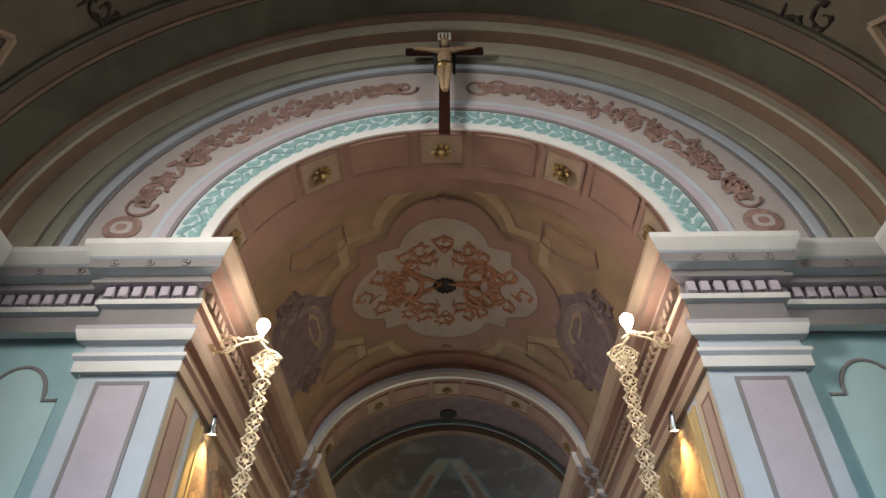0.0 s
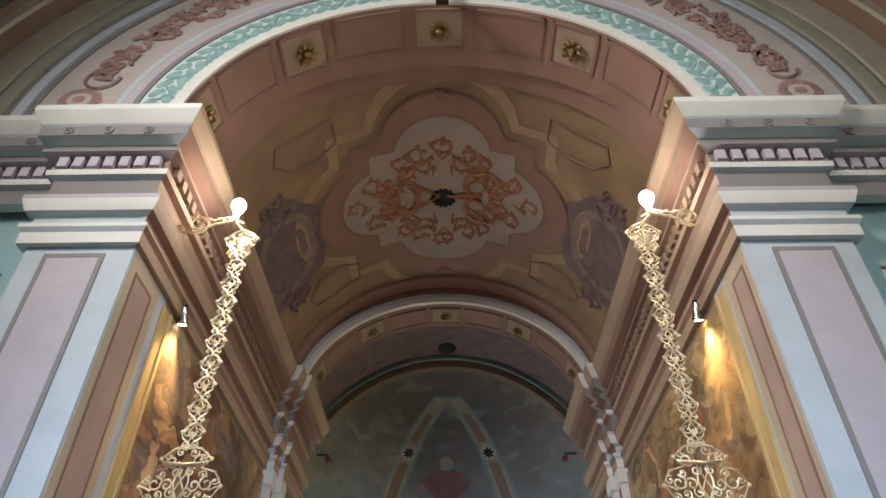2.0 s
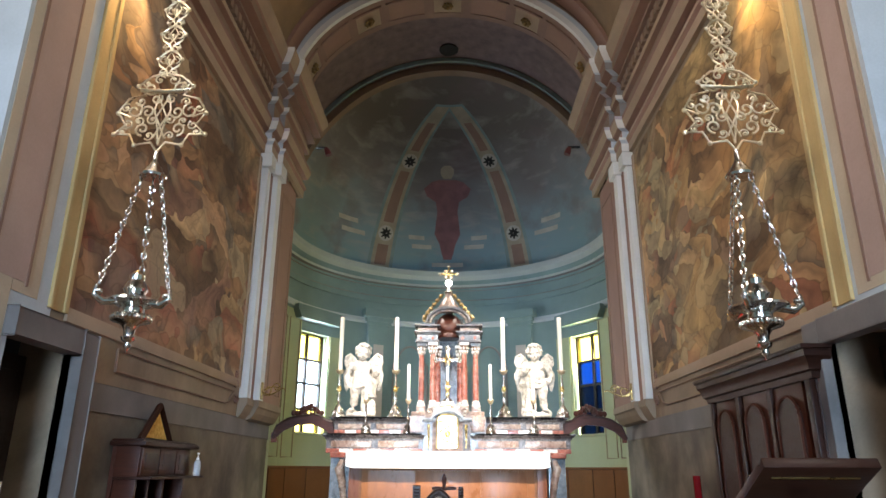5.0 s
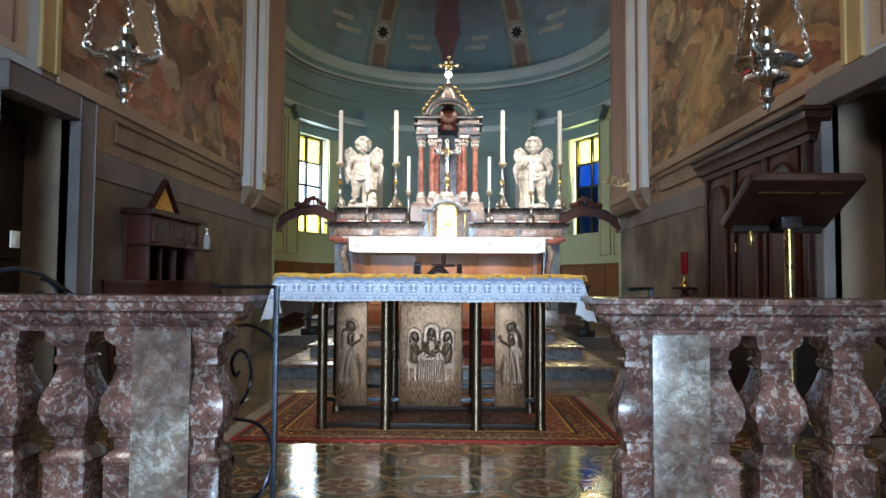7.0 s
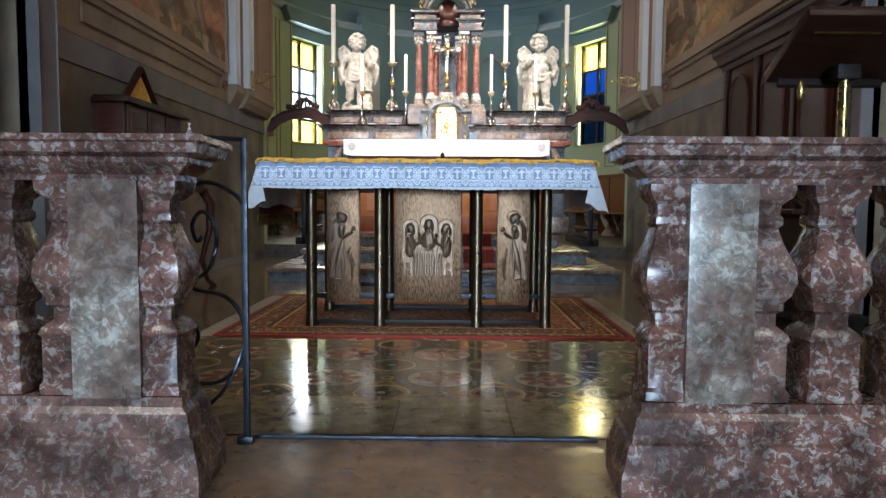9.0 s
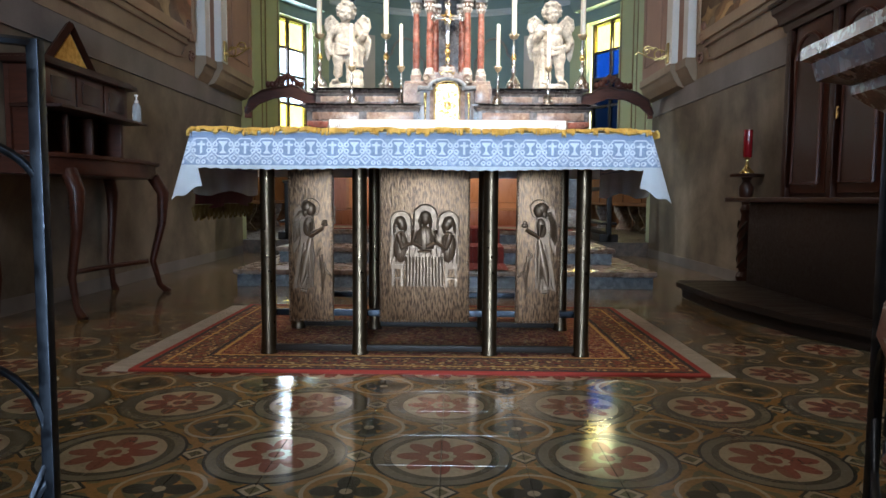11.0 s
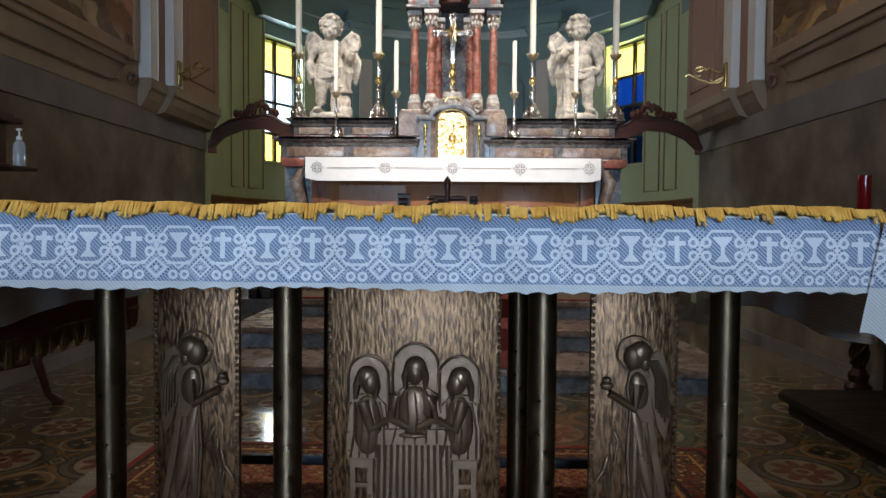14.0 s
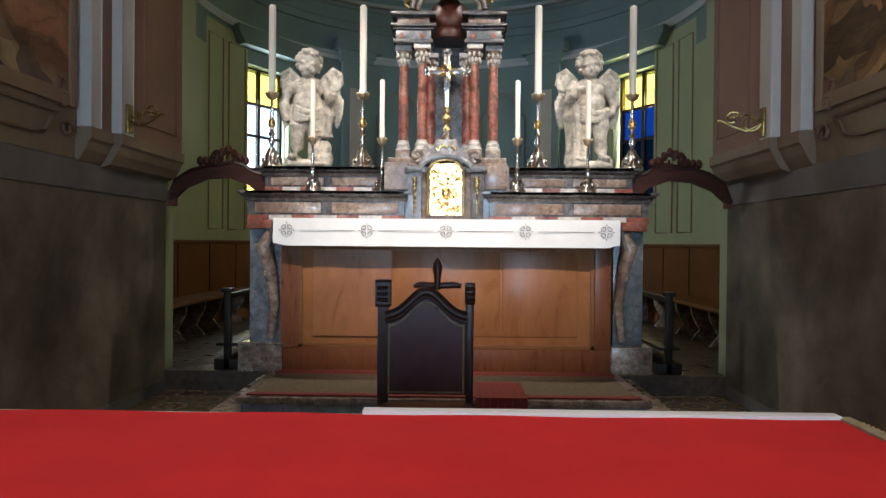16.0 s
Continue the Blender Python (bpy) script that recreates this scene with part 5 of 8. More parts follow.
def hanging_lamp(s, at):
    t = thing("sanctuary_lamp", "tall gilt openwork hanging lamp with chains and a silver bowl", "lamp", at, 0, "sanctuary lamps")
    top = 6.10
    # scrolled wall arm with the bulb on top
    bm = B()
    tube(bm, [(0, 0, top), (s * 0.12, 0.0, top + 0.14), (s * 0.30, 0, top + 0.10), (s * 0.50, 0, top - 0.02), (s * 0.66, 0, top + 0.02)], 0.014, 8)
    tube(bm, curl(s * 0.47, top + 0.09, 0.12, 0.04, -90, -90 - s * 430, 24), 0.010, 6)
    tube(bm, [(s * 0.02, 0, top + 0.10), (s * 0.16, 0, top + 0.19), (s * 0.34, 0, top + 0.15), (s * 0.48, 0, top + 0.21)], 0.010, 6)
    for k in range(7):
        blob(bm, (s * (0.14 + 0.045 * k), 0, top + 0.15 + 0.02 * (k % 2)), (0.024, 0.012, 0.018), (0, 40 * k, 0), u=8, v=5)
    tube(bm, [(s * 0.11, -0.02, top + 0.12), (s * 0.11, -0.02, top + 0.20)], 0.02, 8)
    box(bm, s * 0.60, s * 0.70, -0.03, 0.03, top - 0.06, top + 0.06, 0.008)
    part("arm", bm, "silver_gilt", t, "gilt scrolled bracket")
    part("bulb", lathe(B(), [(0.0, 0.095), (0.04, 0.088), (0.066, 0.055), (0.07, 0.01), (0.045, -0.05), (0.025, -0.09), (0.025, -0.13)], (s * 0.11, -0.02, top + 0.30), 16), "bulb", t, "lit white bulb")
    bm = B()
    scroll_plate(bm, top + 0.02, 0.16, 0.34, 0.012), scroll_plate(bm, top - 0.06, 0.11, 0.30, 0.010)
    for q in range(6):
        tube(bm, curl(0.09 * math.cos(q * 1.05), top - 0.14 + 0.09 * math.sin(q * 1.05), 0.05, 0.012, q * 60, q * 60 + 400, 12), 0.009, 5)
    part("crest", bm, "silver_gilt", t, "gilt openwork crest")
    z = top - 0.34
    while z > 3.95:
        bm = B()
        scroll_plate(bm, z, 0.088, 0.215, 0.0082)
        part("link", bm, "silver_gilt", t, "", 60)
        z -= 0.205
    # large openwork plate
    bm = B()
    z0 = 3.93
    for sd in (-1, 1):
        tube(bm, [(0, 0, z0), (sd * 0.10, 0, z0 - 0.02), (sd * 0.19, 0, z0 - 0.10), (sd * 0.13, 0, z0 - 0.17), (sd * 0.24, 0, z0 - 0.20), (sd * 0.30, 0, z0 - 0.30), (sd * 0.21, 0, z0 - 0.34)], 0.009, 6)
        tube(bm, [(sd * 0.30, 0, z0 - 0.30), (sd * 0.24, 0, z0 - 0.40), (sd * 0.31, 0, z0 - 0.47), (sd * 0.20, 0, z0 - 0.47), (sd * 0.16, 0, z0 - 0.55), (sd * 0.05, 0, z0 - 0.53), (0, 0, z0 - 0.60)], 0.009, 6)
        for cx, cz, r, a0 in ((0.10, -0.12, 0.055, 0), (0.19, -0.29, 0.06, 90), (0.10, -0.30, 0.05, 180), (0.12, -0.43, 0.05, 270), (0.05, -0.20, 0.04, 40), (0.22, -0.40, 0.035, 120)):
            tube(bm, curl(sd * cx, z0 + cz, r, r * 0.25, a0, a0 + sd * 440, 16), 0.008, 5)
        tube(bm, [(sd * 0.03, 0, z0 - 0.14), (sd * 0.055, 0, z0 - 0.28), (sd * 0.02, 0, z0 - 0.42), (0, 0, z0 - 0.55)], 0.007, 5)
        for px, pz in ((0.31, -0.47), (0.30, -0.31), (0.19, -0.10), (0.16, -0.55)):
            blob(bm, (sd * px, 0, z0 + pz), (0.018, 0.014, 0.018), u=8, v=5)
    tube(bm, [(-0.17, 0, z0 - 0.13), (0, -0.03, z0 - 0.16), (0.17, 0, z0 - 0.13)], 0.014, 6)
    for sd in (-1, 1):
        for cx, cz, r, a0 in ((0.05, -0.05, 0.04, 20), (0.13, -0.08, 0.035, 80), (0.155, -0.22, 0.035, 200), (0.25, -0.27, 0.035, 60), (0.06, -0.36, 0.04, 130), (0.15, -0.37, 0.035, 300), (0.25, -0.45, 0.03, 30), (0.07, -0.48, 0.035, 220)):
            tube(bm, curl(sd * cx, z0 + cz, r, r * 0.2, a0, a0 - sd * 420, 14), 0.0065, 5)
            blob(bm, (sd * cx, -0.004, z0 + cz), (0.011, 0.009, 0.011), u=6, v=4)
        tube(bm, [(sd * 0.04, -0.005, z0 - 0.18), (-sd * 0.035, -0.005, z0 - 0.34), (sd * 0.04, -0.005, z0 - 0.50)], 0.007, 5)
    part("openwork_plate", bm, "silver_gilt", t, "wide gilt openwork plate of scrolls", 60)
    part("canopy", lathe(B(), [(0.0, 3.34), (0.014, 3.33), (0.018, 3.26), (0.03, 3.24), (0.07, 3.18), (0.09, 3.155), (0.085, 3.14), (0.0, 3.14)], seg=20), "silver", t, "small silver bell-shaped canopy")
    # three chains to the bowl
    for k in range(3):
        a = radians(90 + 120 * k + 20)
        bm = B()
        p0, p1 = Vector((0.06 * math.cos(a), 0.06 * math.sin(a), 3.15)), Vector((0.225 * math.cos(a), 0.225 * math.sin(a), 2.37))
        n = 18
        for i in range(n):
            c = p0.lerp(p1, (i + 0.5) / n)
            side = Vector((-math.sin(a), math.cos(a), 0)) if i % 2 else Vector((math.cos(a), math.sin(a), 0))
            dn = (p1 - p0).normalized()
            tube(bm, [c + side * (0.014 * math.cos(q)) + dn * (0.027 * math.sin(q)) for q in (2 * math.pi * j / 10 for j in range(11))], 0.0056, 5)
        part("chain", bm, "silver", t, "silver chain of rings")
    bowl = part("bowl", lathe(B(), [(0.0, 2.510), (0.03, 2.500), (0.05, 2.470), (0.045, 2.440), (0.06, 2.420), (0.075, 2.380), (0.06, 2.350), (0.10, 2.330), (0.165, 2.310), (0.17, 2.295), (0.11, 2.280), (0.07, 2.260), (0.075, 2.230), (0.115, 2.215),
                                   (0.12, 2.195), (0.105, 2.175), (0.055, 2.160), (0.035, 2.130), (0.03, 2.095), (0.045, 2.085), (0.04, 2.065), (0.02, 2.050), (0.022, 2.025), (0.008, 2.005), (0.0, 1.975)], seg=28), "silver", t, "embossed silver lamp bowl with pendant")
    bm = B()
    for k in range(26):
        a = 2 * math.pi * k / 26
        blob(bm, (0.112 * math.cos(a), 0.112 * math.sin(a), 2.200), (0.012, 0.012, 0.022), u=6, v=5)
    part("gadroon", bm, "silver", bowl)
    for k in range(3):
        a = radians(110 + 120 * k)
        bm = B()
        tube(bm, [(0.10 * math.cos(a), 0.10 * math.sin(a), 2.300), (0.19 * math.cos(a), 0.19 * math.sin(a), 2.275), (0.24 * math.cos(a), 0.24 * math.sin(a), 2.310), (0.235 * math.cos(a), 0.235 * math.sin(a), 2.370)], [0.03, 0.026, 0.018, 0.01], 8)
        blob(bm, (0.22 * math.cos(a), 0.22 * math.sin(a), 2.330), (0.03, 0.03, 0.022), u=8, v=6)
        part("arm_scroll", bm, "silver", bowl, "", 60)
    blob(bm := B(), (s * -0.03, -0.06, 2.280), (0.016, 0.016, 0.022))
    part("ruby_cup", bm, "ruby", t, "red glass drop")


hanging_lamp(-1, (-1.875, 6.1, 0.0))
hanging_lamp(1, (1.915, 6.0, -0.05))

for s in (-1, 1):
    t = thing("spotlight", "small lit spotlight clamped under the cornice", "spotlight", (s * 2.5, 6.68, 5.5), group="spotlights")
    m = look((0, 0, 0), (s * 0.1, 0.5, -1.0))
    bm = B()
    lathe(bm, [(0.03, 0.10), (0.035, 0.05), (0.045, 0.0), (0.06, -0.05), (0.062, -0.07)], (0, 0, 0), 16, m)
    part("housing", bm, "silver", t)
    bm = B()
    lathe(bm, [(0.052, -0.06), (0.04, -0.075), (0.0, -0.08)], (0, 0, 0), 16, m)
    part("glass", bm, "spot_glass", t, "lit glass front")
    part("bracket", box(B(), -0.02 + s * 0.0, 0.02, -0.02, 0.02, 0.06, 0.14, 0.004), "iron", t)
    # lamp on the end of the cornice, turned to the high altar
    t = thing("spotlight", "small dark spotlight on the cornice end", "spotlight", (s * 2.0, 12.2, 6.35), group="spotlights")
    part("housing", lathe(B(), [(0.03, 0.08), (0.05, 0.02), (0.055, -0.06)], (0, 0, 0), 14, look((0, 0, 0), (-s * 1.6, 0.2, -4.0))), "dark_red", t)
    part("bracket", box(B(), min(0, s * 0.2), max(0, s * 0.2), -0.015, 0.015, 0.06, 0.09), "iron", t)


# ---------- steps and high altar ----------
AX = 0.03
for nm, hw, y0, z0, z1 in (("step", 1.70, 8.85, 0.0, 0.14), ("step", 1.50, 9.42, 0.14, 0.28), ("step", 1.28, 9.95, 0.28, 0.41)):
    t = thing("altar_step", "grey and brown worn marble altar step with rounded nosing", "step", (AX, y0, z0), group="altar steps")
    part("riser", box(B(), -hw + 0.03, hw - 0.03, 0.03, 11.3 - y0, 0, z1 - z0 - 0.045), "marble_blue", t)
    part("tread", box(B(), -hw, hw, 0.0, 11.3 - y0, z1 - z0 - 0.045, z1 - z0, 0.018), "marble_brown", t)
t = thing("altar_carpet", "olive carpet with dark red borders on the altar platform", "carpet", (AX, 9.95, 0.41))
part("field", box(B(), -1.20, 1.20, 0.06, 0.84, 0.0, 0.008, 0.003), "carpet", t)
for y0, y1 in ((0.03, 0.10), (0.72, 0.86)):
    part("border", box(B(), -1.22, 1.22, y0, y1, 0.004, 0.012, 0.003), "carpet_red", t)
t = thing("carpet_runner", "red striped runner laid over the altar steps", "carpet", (AX + 0.30, 9.3, 0.0))
bm = B()
pr = [(-0.46, 0.152), (0.09, 0.152), (0.098, 0.292), (0.62, 0.292), (0.63, 0.428), (1.1, 0.428)]
for i in range(7):
    a, b = -0.1 + 0.045 * i, -0.1 + 0.045 * i + 0.043
    for (p0, q0), (p1, q1) in zip(pr, pr[1:]):
        bm.faces.new([bm.verts.new(v) for v in ((a, p0, q0), (b, p0, q0), (b, p1, q1), (a, p1, q1))])
part("stripes", bm, "carpet_red", t)

altar = thing("high_altar", "baroque marble high altar with wooden frontal and stepped shelves", "altar", (AX, 10.7, 0.41))
part("frontal", box(B(), -1.22, 1.22, 0.15, 0.22, 0.0, 0.95, 0.004), "oak", altar, "warm brown wooden altar frontal")
fr = part("frontal_frame", box(B(), -1.22, 1.22, 0.13, 0.16, 0.0, 0.17, 0.006), "oak_red", altar, "red-brown frame of the frontal")
for s in (-1, 1):
    part("frontal_frame", box(B(), s * 1.10, s * 1.22, 0.13, 0.16, 0.17, 0.95, 0.006), "oak_red", altar)
    part("frontal_moulding", box(B(), s * 1.07, s * 1.10, 0.138, 0.165, 0.17, 0.95, 0.004), "oak_dark", altar)
    part("frontal_panel", box(B(), s * 0.42, s * 0.98, 0.143, 0.16, 0.26, 0.90, 0.008), "oak", altar)
    # side piers of grey-blue marble
    part("pier_base", box(B(), s * 1.22, s * 1.52, 0.10, 0.75, 0.0, 0.20, 0.012), "marble_pale", altar, "pale moulded pier foot")
    part("pier", box(B(), s * 1.24, s * 1.46, 0.16, 0.72, 0.20, 1.05, 0.006), "marble_blue", altar, "grey-blue marble pier")
    bm = B()
    tube(bm, [(s * 1.30, 0.12, 0.24), (s * 1.27, 0.12, 0.5), (s * 1.30, 0.10, 0.75), (s * 1.34, 0.09, 0.92), (s * 1.30, 0.11, 1.02)], [0.03, 0.035, 0.045, 0.06, 0.05], 10)
    tube(bm, curl(s * 1.31, 0.72, 0.04, 0.012, 90, 90 + s * 400, 12, 0.07), 0.012, 6)
    part("pier_scroll", bm, "marble_brown", altar, "", 60)
part("frontal_moulding", box(B(), -1.10, 1.10, 0.138, 0.165, 0.17, 0.20, 0.004), "oak_dark", altar)
part("frontal_panel", box(B(), -0.40, 0.40, 0.143, 0.16, 0.26, 0.90, 0.008), "oak", altar)
part("mensa", box(B(), -1.46, 1.46, 0.05, 0.85, 1.05, 1.115, 0.012), "marble_brick", altar, "red marble table slab")
part("body", box(B(), -1.22, 1.22, 0.225, 1.3, 0.0, 1.05), "marble_grey", altar)


def gradine(y0, y1, hw, z0, zb, z1, gap):
    """A shelf behind the table: veined front, chequered foot and dark moulded lip, broken by the tabernacle."""
    for s in (-1, 1):
        a, b = sorted((s * gap, s * hw))
        part("shelf_foot", box(B(), a, b, y0 + 0.055, y1, z0, zb, 0.003), "marble_brick", altar, "chequered red and pale foot")
        k = 7
        w = (hw - gap) / k
        for i in range(k):
            if i % 2:
                x0, x1 = sorted((s * (gap + i * w), s * (gap + (i + 1) * w)))
                part("foot_block", box(B(), x0, x1, y0 + 0.05, y0 + 0.06, z0 + 0.002, zb - 0.002), "marble_white", altar)
        part("shelf_front", box(B(), a, b, y0 + 0.07, y1, zb, z1 - 0.075), "marble_grey", altar)
        for i in range(2):
            f0, f1 = gap + (hw - gap) * (0.04 + 0.49 * i), gap + (hw - gap) * (0.46 + 0.49 * i)
            x0, x1 = sorted((s * f0, s * f1))
            part("inlay", box(B(), x0, x1, y0 + 0.06, y0 + 0.072, zb + 0.015, z1 - 0.09, 0.003), "marble_brown", altar, "brown veined marble inlay")
        pa = [(s * gap, y1), (s * gap, y0 + 0.07), (s * hw, y0 + 0.07), (s * hw, y1)]
        pa = pa if s > 0 else list(reversed(pa))
        bm = sweep(B(), pa, [(0, z1 - 0.075), (0.012, z1 - 0.075), (0.02, z1 - 0.05), (0.045, z1 - 0.035), (0.05, z1 - 0.022), (0.065, z1 - 0.018), (0.065, z1)])
        box(bm, min(s * gap, s * hw), max(s * gap, s * hw), y0 + 0.005, y1, z1 - 0.018, z1 + 0.001)
        part("shelf_lip", bm, "marble_grey", altar, "dark moulded shelf edge", 30)


gradine(0.45, 1.2, 1.60, 1.115, 1.17, 1.36, 0.34)
gradine(0.88, 1.45, 1.58, 1.36, 1.43, 1.60, 0.50)
part("core", box(B(), -0.5, 0.5, 0.6, 1.4, 1.115, 1.58), "marble_brown", altar)

cl = thing("altar_linen", "white altar linen with dark embroidered crosses over the high altar", "tablecloth", (AX, 10.7, 1.525))


def lin(x, f, d):
    e = 0.06 * max(0.0, abs(x) - 1.16) / 0.1
    return (x, -0.006 - 0.006 * math.sin(x * 8) * d, 0.012 - (0.20 - e * 0.4) * d)


part("front_drop", drape(-1.25, 1.25, lin, 0, 0, 90, 6), "linen", cl, "", 80)
part("top_sheet", box(B(), -1.25, 1.25, -0.006, 0.48, 0.006, 0.012), "linen", cl)
for s in (-1, 1):
    part("side_drop", drape(0, 0.48, lambda y, f, d, s=s: (s * (1.25 + 0.05 * d), y - 0.006, 0.012 - (0.2 + 0.06 * math.sin(f * 3)) * d), 0, 0, 12, 5), "linen", cl, "", 80)
for x in (-1.15, -0.57, 0.0, 0.57, 1.15):
    bm = B()
    for k in range(4):
        m = pose(x, -0.014, -0.075, 0, 90 * k, 0)
        tube(bm, [m @ Vector((x_, 0, z_)) for x_, z_ in ((0.010, 0.010), (0.038, 0.008), (0.038, 0.024), (0.028, 0.028), (0.024, 0.038), (0.008, 0.038), (0.010, 0.010))], 0.0028, 5)
        plate(bm, [(-0.004, 0.046), (0.004, 0.046), (0.0, 0.062)], -0.001, 0.001, m)
    part("embroidered_cross", bm, "thread", cl, "dark embroidered cross")
for a in (-0.86, -0.285, 0.285, 0.86):
    part("embroidered_line", box(B(), a - 0.20, a + 0.20, -0.0145, -0.0125, -0.077, -0.073), "thread", cl)

# tabernacle
tb = thing("tabernacle", "marble tabernacle with an arched gold relief door", "tabernacle", (AX - 0.01, 11.2, 1.525))
part("body", box(B(), -0.30, 0.30, 0.0, 0.5, 0, 0.42, 0.004), "marble_brown", tb)
for s in (-1, 1):
    part("pilaster", box(B(), s * 0.20, s * 0.295, -0.03, 0.02, 0.0, 0.40, 0.005), "marble_grey", tb)
    bm = B()
    tube(bm, [(s * 0.245, -0.035, 0.06), (s * 0.245, -0.04, 0.2), (s * 0.245, -0.045, 0.36)], [0.006, 0.012, 0.02], 8)
    part("ornament", bm, "gold", tb, "gilt pendant ornament", 60)
    part("block", box(B(), s * 0.31, s * 0.49, 0.05, 0.5, 0.27, 0.48, 0.006), "marble_brown", tb)
    part("capital", box(B(), s * 0.17, s * 0.325, -0.05, 0.05, 0.40, 0.43, 0.006), "marble_blue", tb)
dp = [(-0.125, 0.0)] + [(0.125 * math.cos(radians(a)), 0.33 + 0.11 * math.sin(radians(a))) for a in range(180, -1, -15)] + [(0.125, 0.0)]
door = part("door", plate(B(), [(x, z + 0.06) for x, z in dp], -0.02, 0.01), "gold", tb, "gold door with worn relief")
bm = B()
rnd = random.Random(9)
for k in range(60):
    x, z = rnd.uniform(-0.10, 0.10), rnd.uniform(0.09, 0.42)
    blob(bm, (x, -0.022, z), (rnd.uniform(0.008, 0.02), 0.008, rnd.uniform(0.008, 0.024)), (0, rnd.uniform(0, 90), 0), u=7, v=5)
blob(bm, (0.0, -0.024, 0.24), (0.035, 0.014, 0.05))
part("door_relief", bm, "gold", door, "", 60)
bm = B()
tube(bm, [(x * 1.12, -0.03, z + 0.06) for x, z in dp], 0.012, 8)
part("door_frame", bm, "gilt_old", door)
bm = B()
ar = [(0.20 * math.cos(radians(a)), -0.045, 0.42 + 0.10 * math.sin(radians(a))) for a in range(180, -1, -12)]
tube(bm, [(-0.32, -0.045, 0.425)] + ar + [(0.32, -0.045, 0.425)], 0.022, 8, 1.0)
part("arched_hood", bm, "marble_blue", tb, "arched grey marble hood", 60)
part("crown", plate(B(), [(-0.22, 0.47), (0.22, 0.47), (0.16, 0.56), (0.10, 0.60), (0.08, 0.66), (-0.08, 0.66), (-0.10, 0.60), (-0.16, 0.56)], -0.02, 0.3), "marble_pale", tb, "pale marble crest")
for s in (-1, 1):
    bm = B()
    tube(bm, curl(s * 0.235, 0.535, 0.055, 0.012, -90, -90 - s * 420, 16, -0.01), 0.016, 7)
    part("volute", bm, "marble_pale", tb, "", 60)
    bm = B()
    tube(bm, [(0, -0.03, 0.60), (s * 0.04, -0.03, 0.61), (s * 0.065, -0.03, 0.57), (s * 0.08, -0.03, 0.60)], 0.008, 6)
    part("gilt_swag", bm, "gold", tb, "", 60)

# columned shrine over the tabernacle
sh = thing("altar_shrine", "columned marble shrine with a domed niche and gilded crest", "shrine", (AX - 0.01, 11.5, 2.0))
part("base", box(B(), -0.5, 0.5, 0.0, 0.6, 0.0, 0.08, 0.006), "marble_brown", sh)
for x, y in ((-0.37, 0.08), (-0.21, 0.02), (0.23, 0.02), (0.39, 0.08), (-0.15, 0.30), (0.17, 0.30)):
    part("pedestal", box(B(), x - 0.062, x + 0.062, y - 0.062, y + 0.062, 0.06, 0.15, 0.004), "marble_pale", sh)
    col = part("column", lathe(B(), [(0.038, 0.23), (0.041, 0.35), (0.04, 0.6), (0.034, 0.86)], (x, y, 0), 18), "marble_brick", sh, "red marble column")
    part("column_base", lathe(B(), [(0.062, 0.15), (0.062, 0.17), (0.05, 0.175), (0.056, 0.19), (0.056, 0.20), (0.045, 0.21), (0.045, 0.23)], (x, y, 0), 18), "marble_white", col, "white column base")
    cap = part("capital", lathe(B(), [(0.036, 0.86), (0.042, 0.87), (0.040, 0.90), (0.054, 0.945), (0.050, 0.95), (0.066, 0.985)], (x, y, 0), 12), "marble_pale", col, "carved pale capital")
    bm = B()
    for k in range(8):
        a = 2 * math.pi * k / 8
        for rr, zz in ((0.047, 0.90), (0.058, 0.945)):
            blob(bm, (x + rr * math.cos(a + zz * 9), y + rr * math.sin(a + zz * 9), zz), (0.012, 0.012, 0.02), u=6, v=5)
    box(bm, x - 0.068, x + 0.068, y - 0.068, y + 0.068, 0.985, 1.025, 0.004)
    part("leaves", bm, "marble_white", col)
for s in (-1, 1):
    for z0, z1, g, mt in ((1.025, 1.055, 0.01, "marble_grey"), (1.055, 1.135, -0.01, "marble_blue"), (1.135, 1.155, 0.01, "marble_grey"), (1.155, 1.18, 0.035, "marble_grey"), (1.18, 1.25, -0.02, "marble_brown"), (1.25, 1.28, 0.03, "marble_grey")):
        x0, x1 = sorted((s * (0.14 - g) + 0.01, s * (0.45 + g) + 0.01))
        part("entablature", box(B(), x0, x1, -0.06 - g, 0.45, z0, z1, 0.006), mt, sh, "grey moulded entablature")
    for x in (0.21, 0.38):
        bm = B()
        plate(bm, [(s * x, 1.05), (s * x + 0.025, 1.08), (s * x, 1.11), (s * x - 0.025, 1.08)], -0.066, -0.055)
        part("boss", bm, "marble_brick", sh)
part("niche_back", box(B(), -0.20, 0.22, 0.42, 0.5, 0.08, 1.45), "marble_grey", sh, "dark niche")
bm = B()
lathe(bm, [(0.19, 1.12), (0.20, 1.18), (0.19, 1.20), (0.21, 1.24), (0.20, 1.30), (0.15, 1.42), (0.08, 1.48), (0.0, 1.50)], (0.01, 0.26, 0), 24)
part("dome", bm, "mahogany", sh, "polished brown dome")
for k, (w, z, mt) in enumerate(((0.30, 1.30, "marble_grey"), (0.265, 1.30, "marble_pale"))):
    bm = B()
    pts = [(0.01 + w * math.cos(radians(a)), -0.06 + 0.03 * k, z + w * 0.72 * math.sin(radians(a))) for a in range(180, -1, -10)]
    tube(bm, pts, 0.03, 8)
    part("arched_pediment", bm, mt, sh, "curved marble pediment", 60)
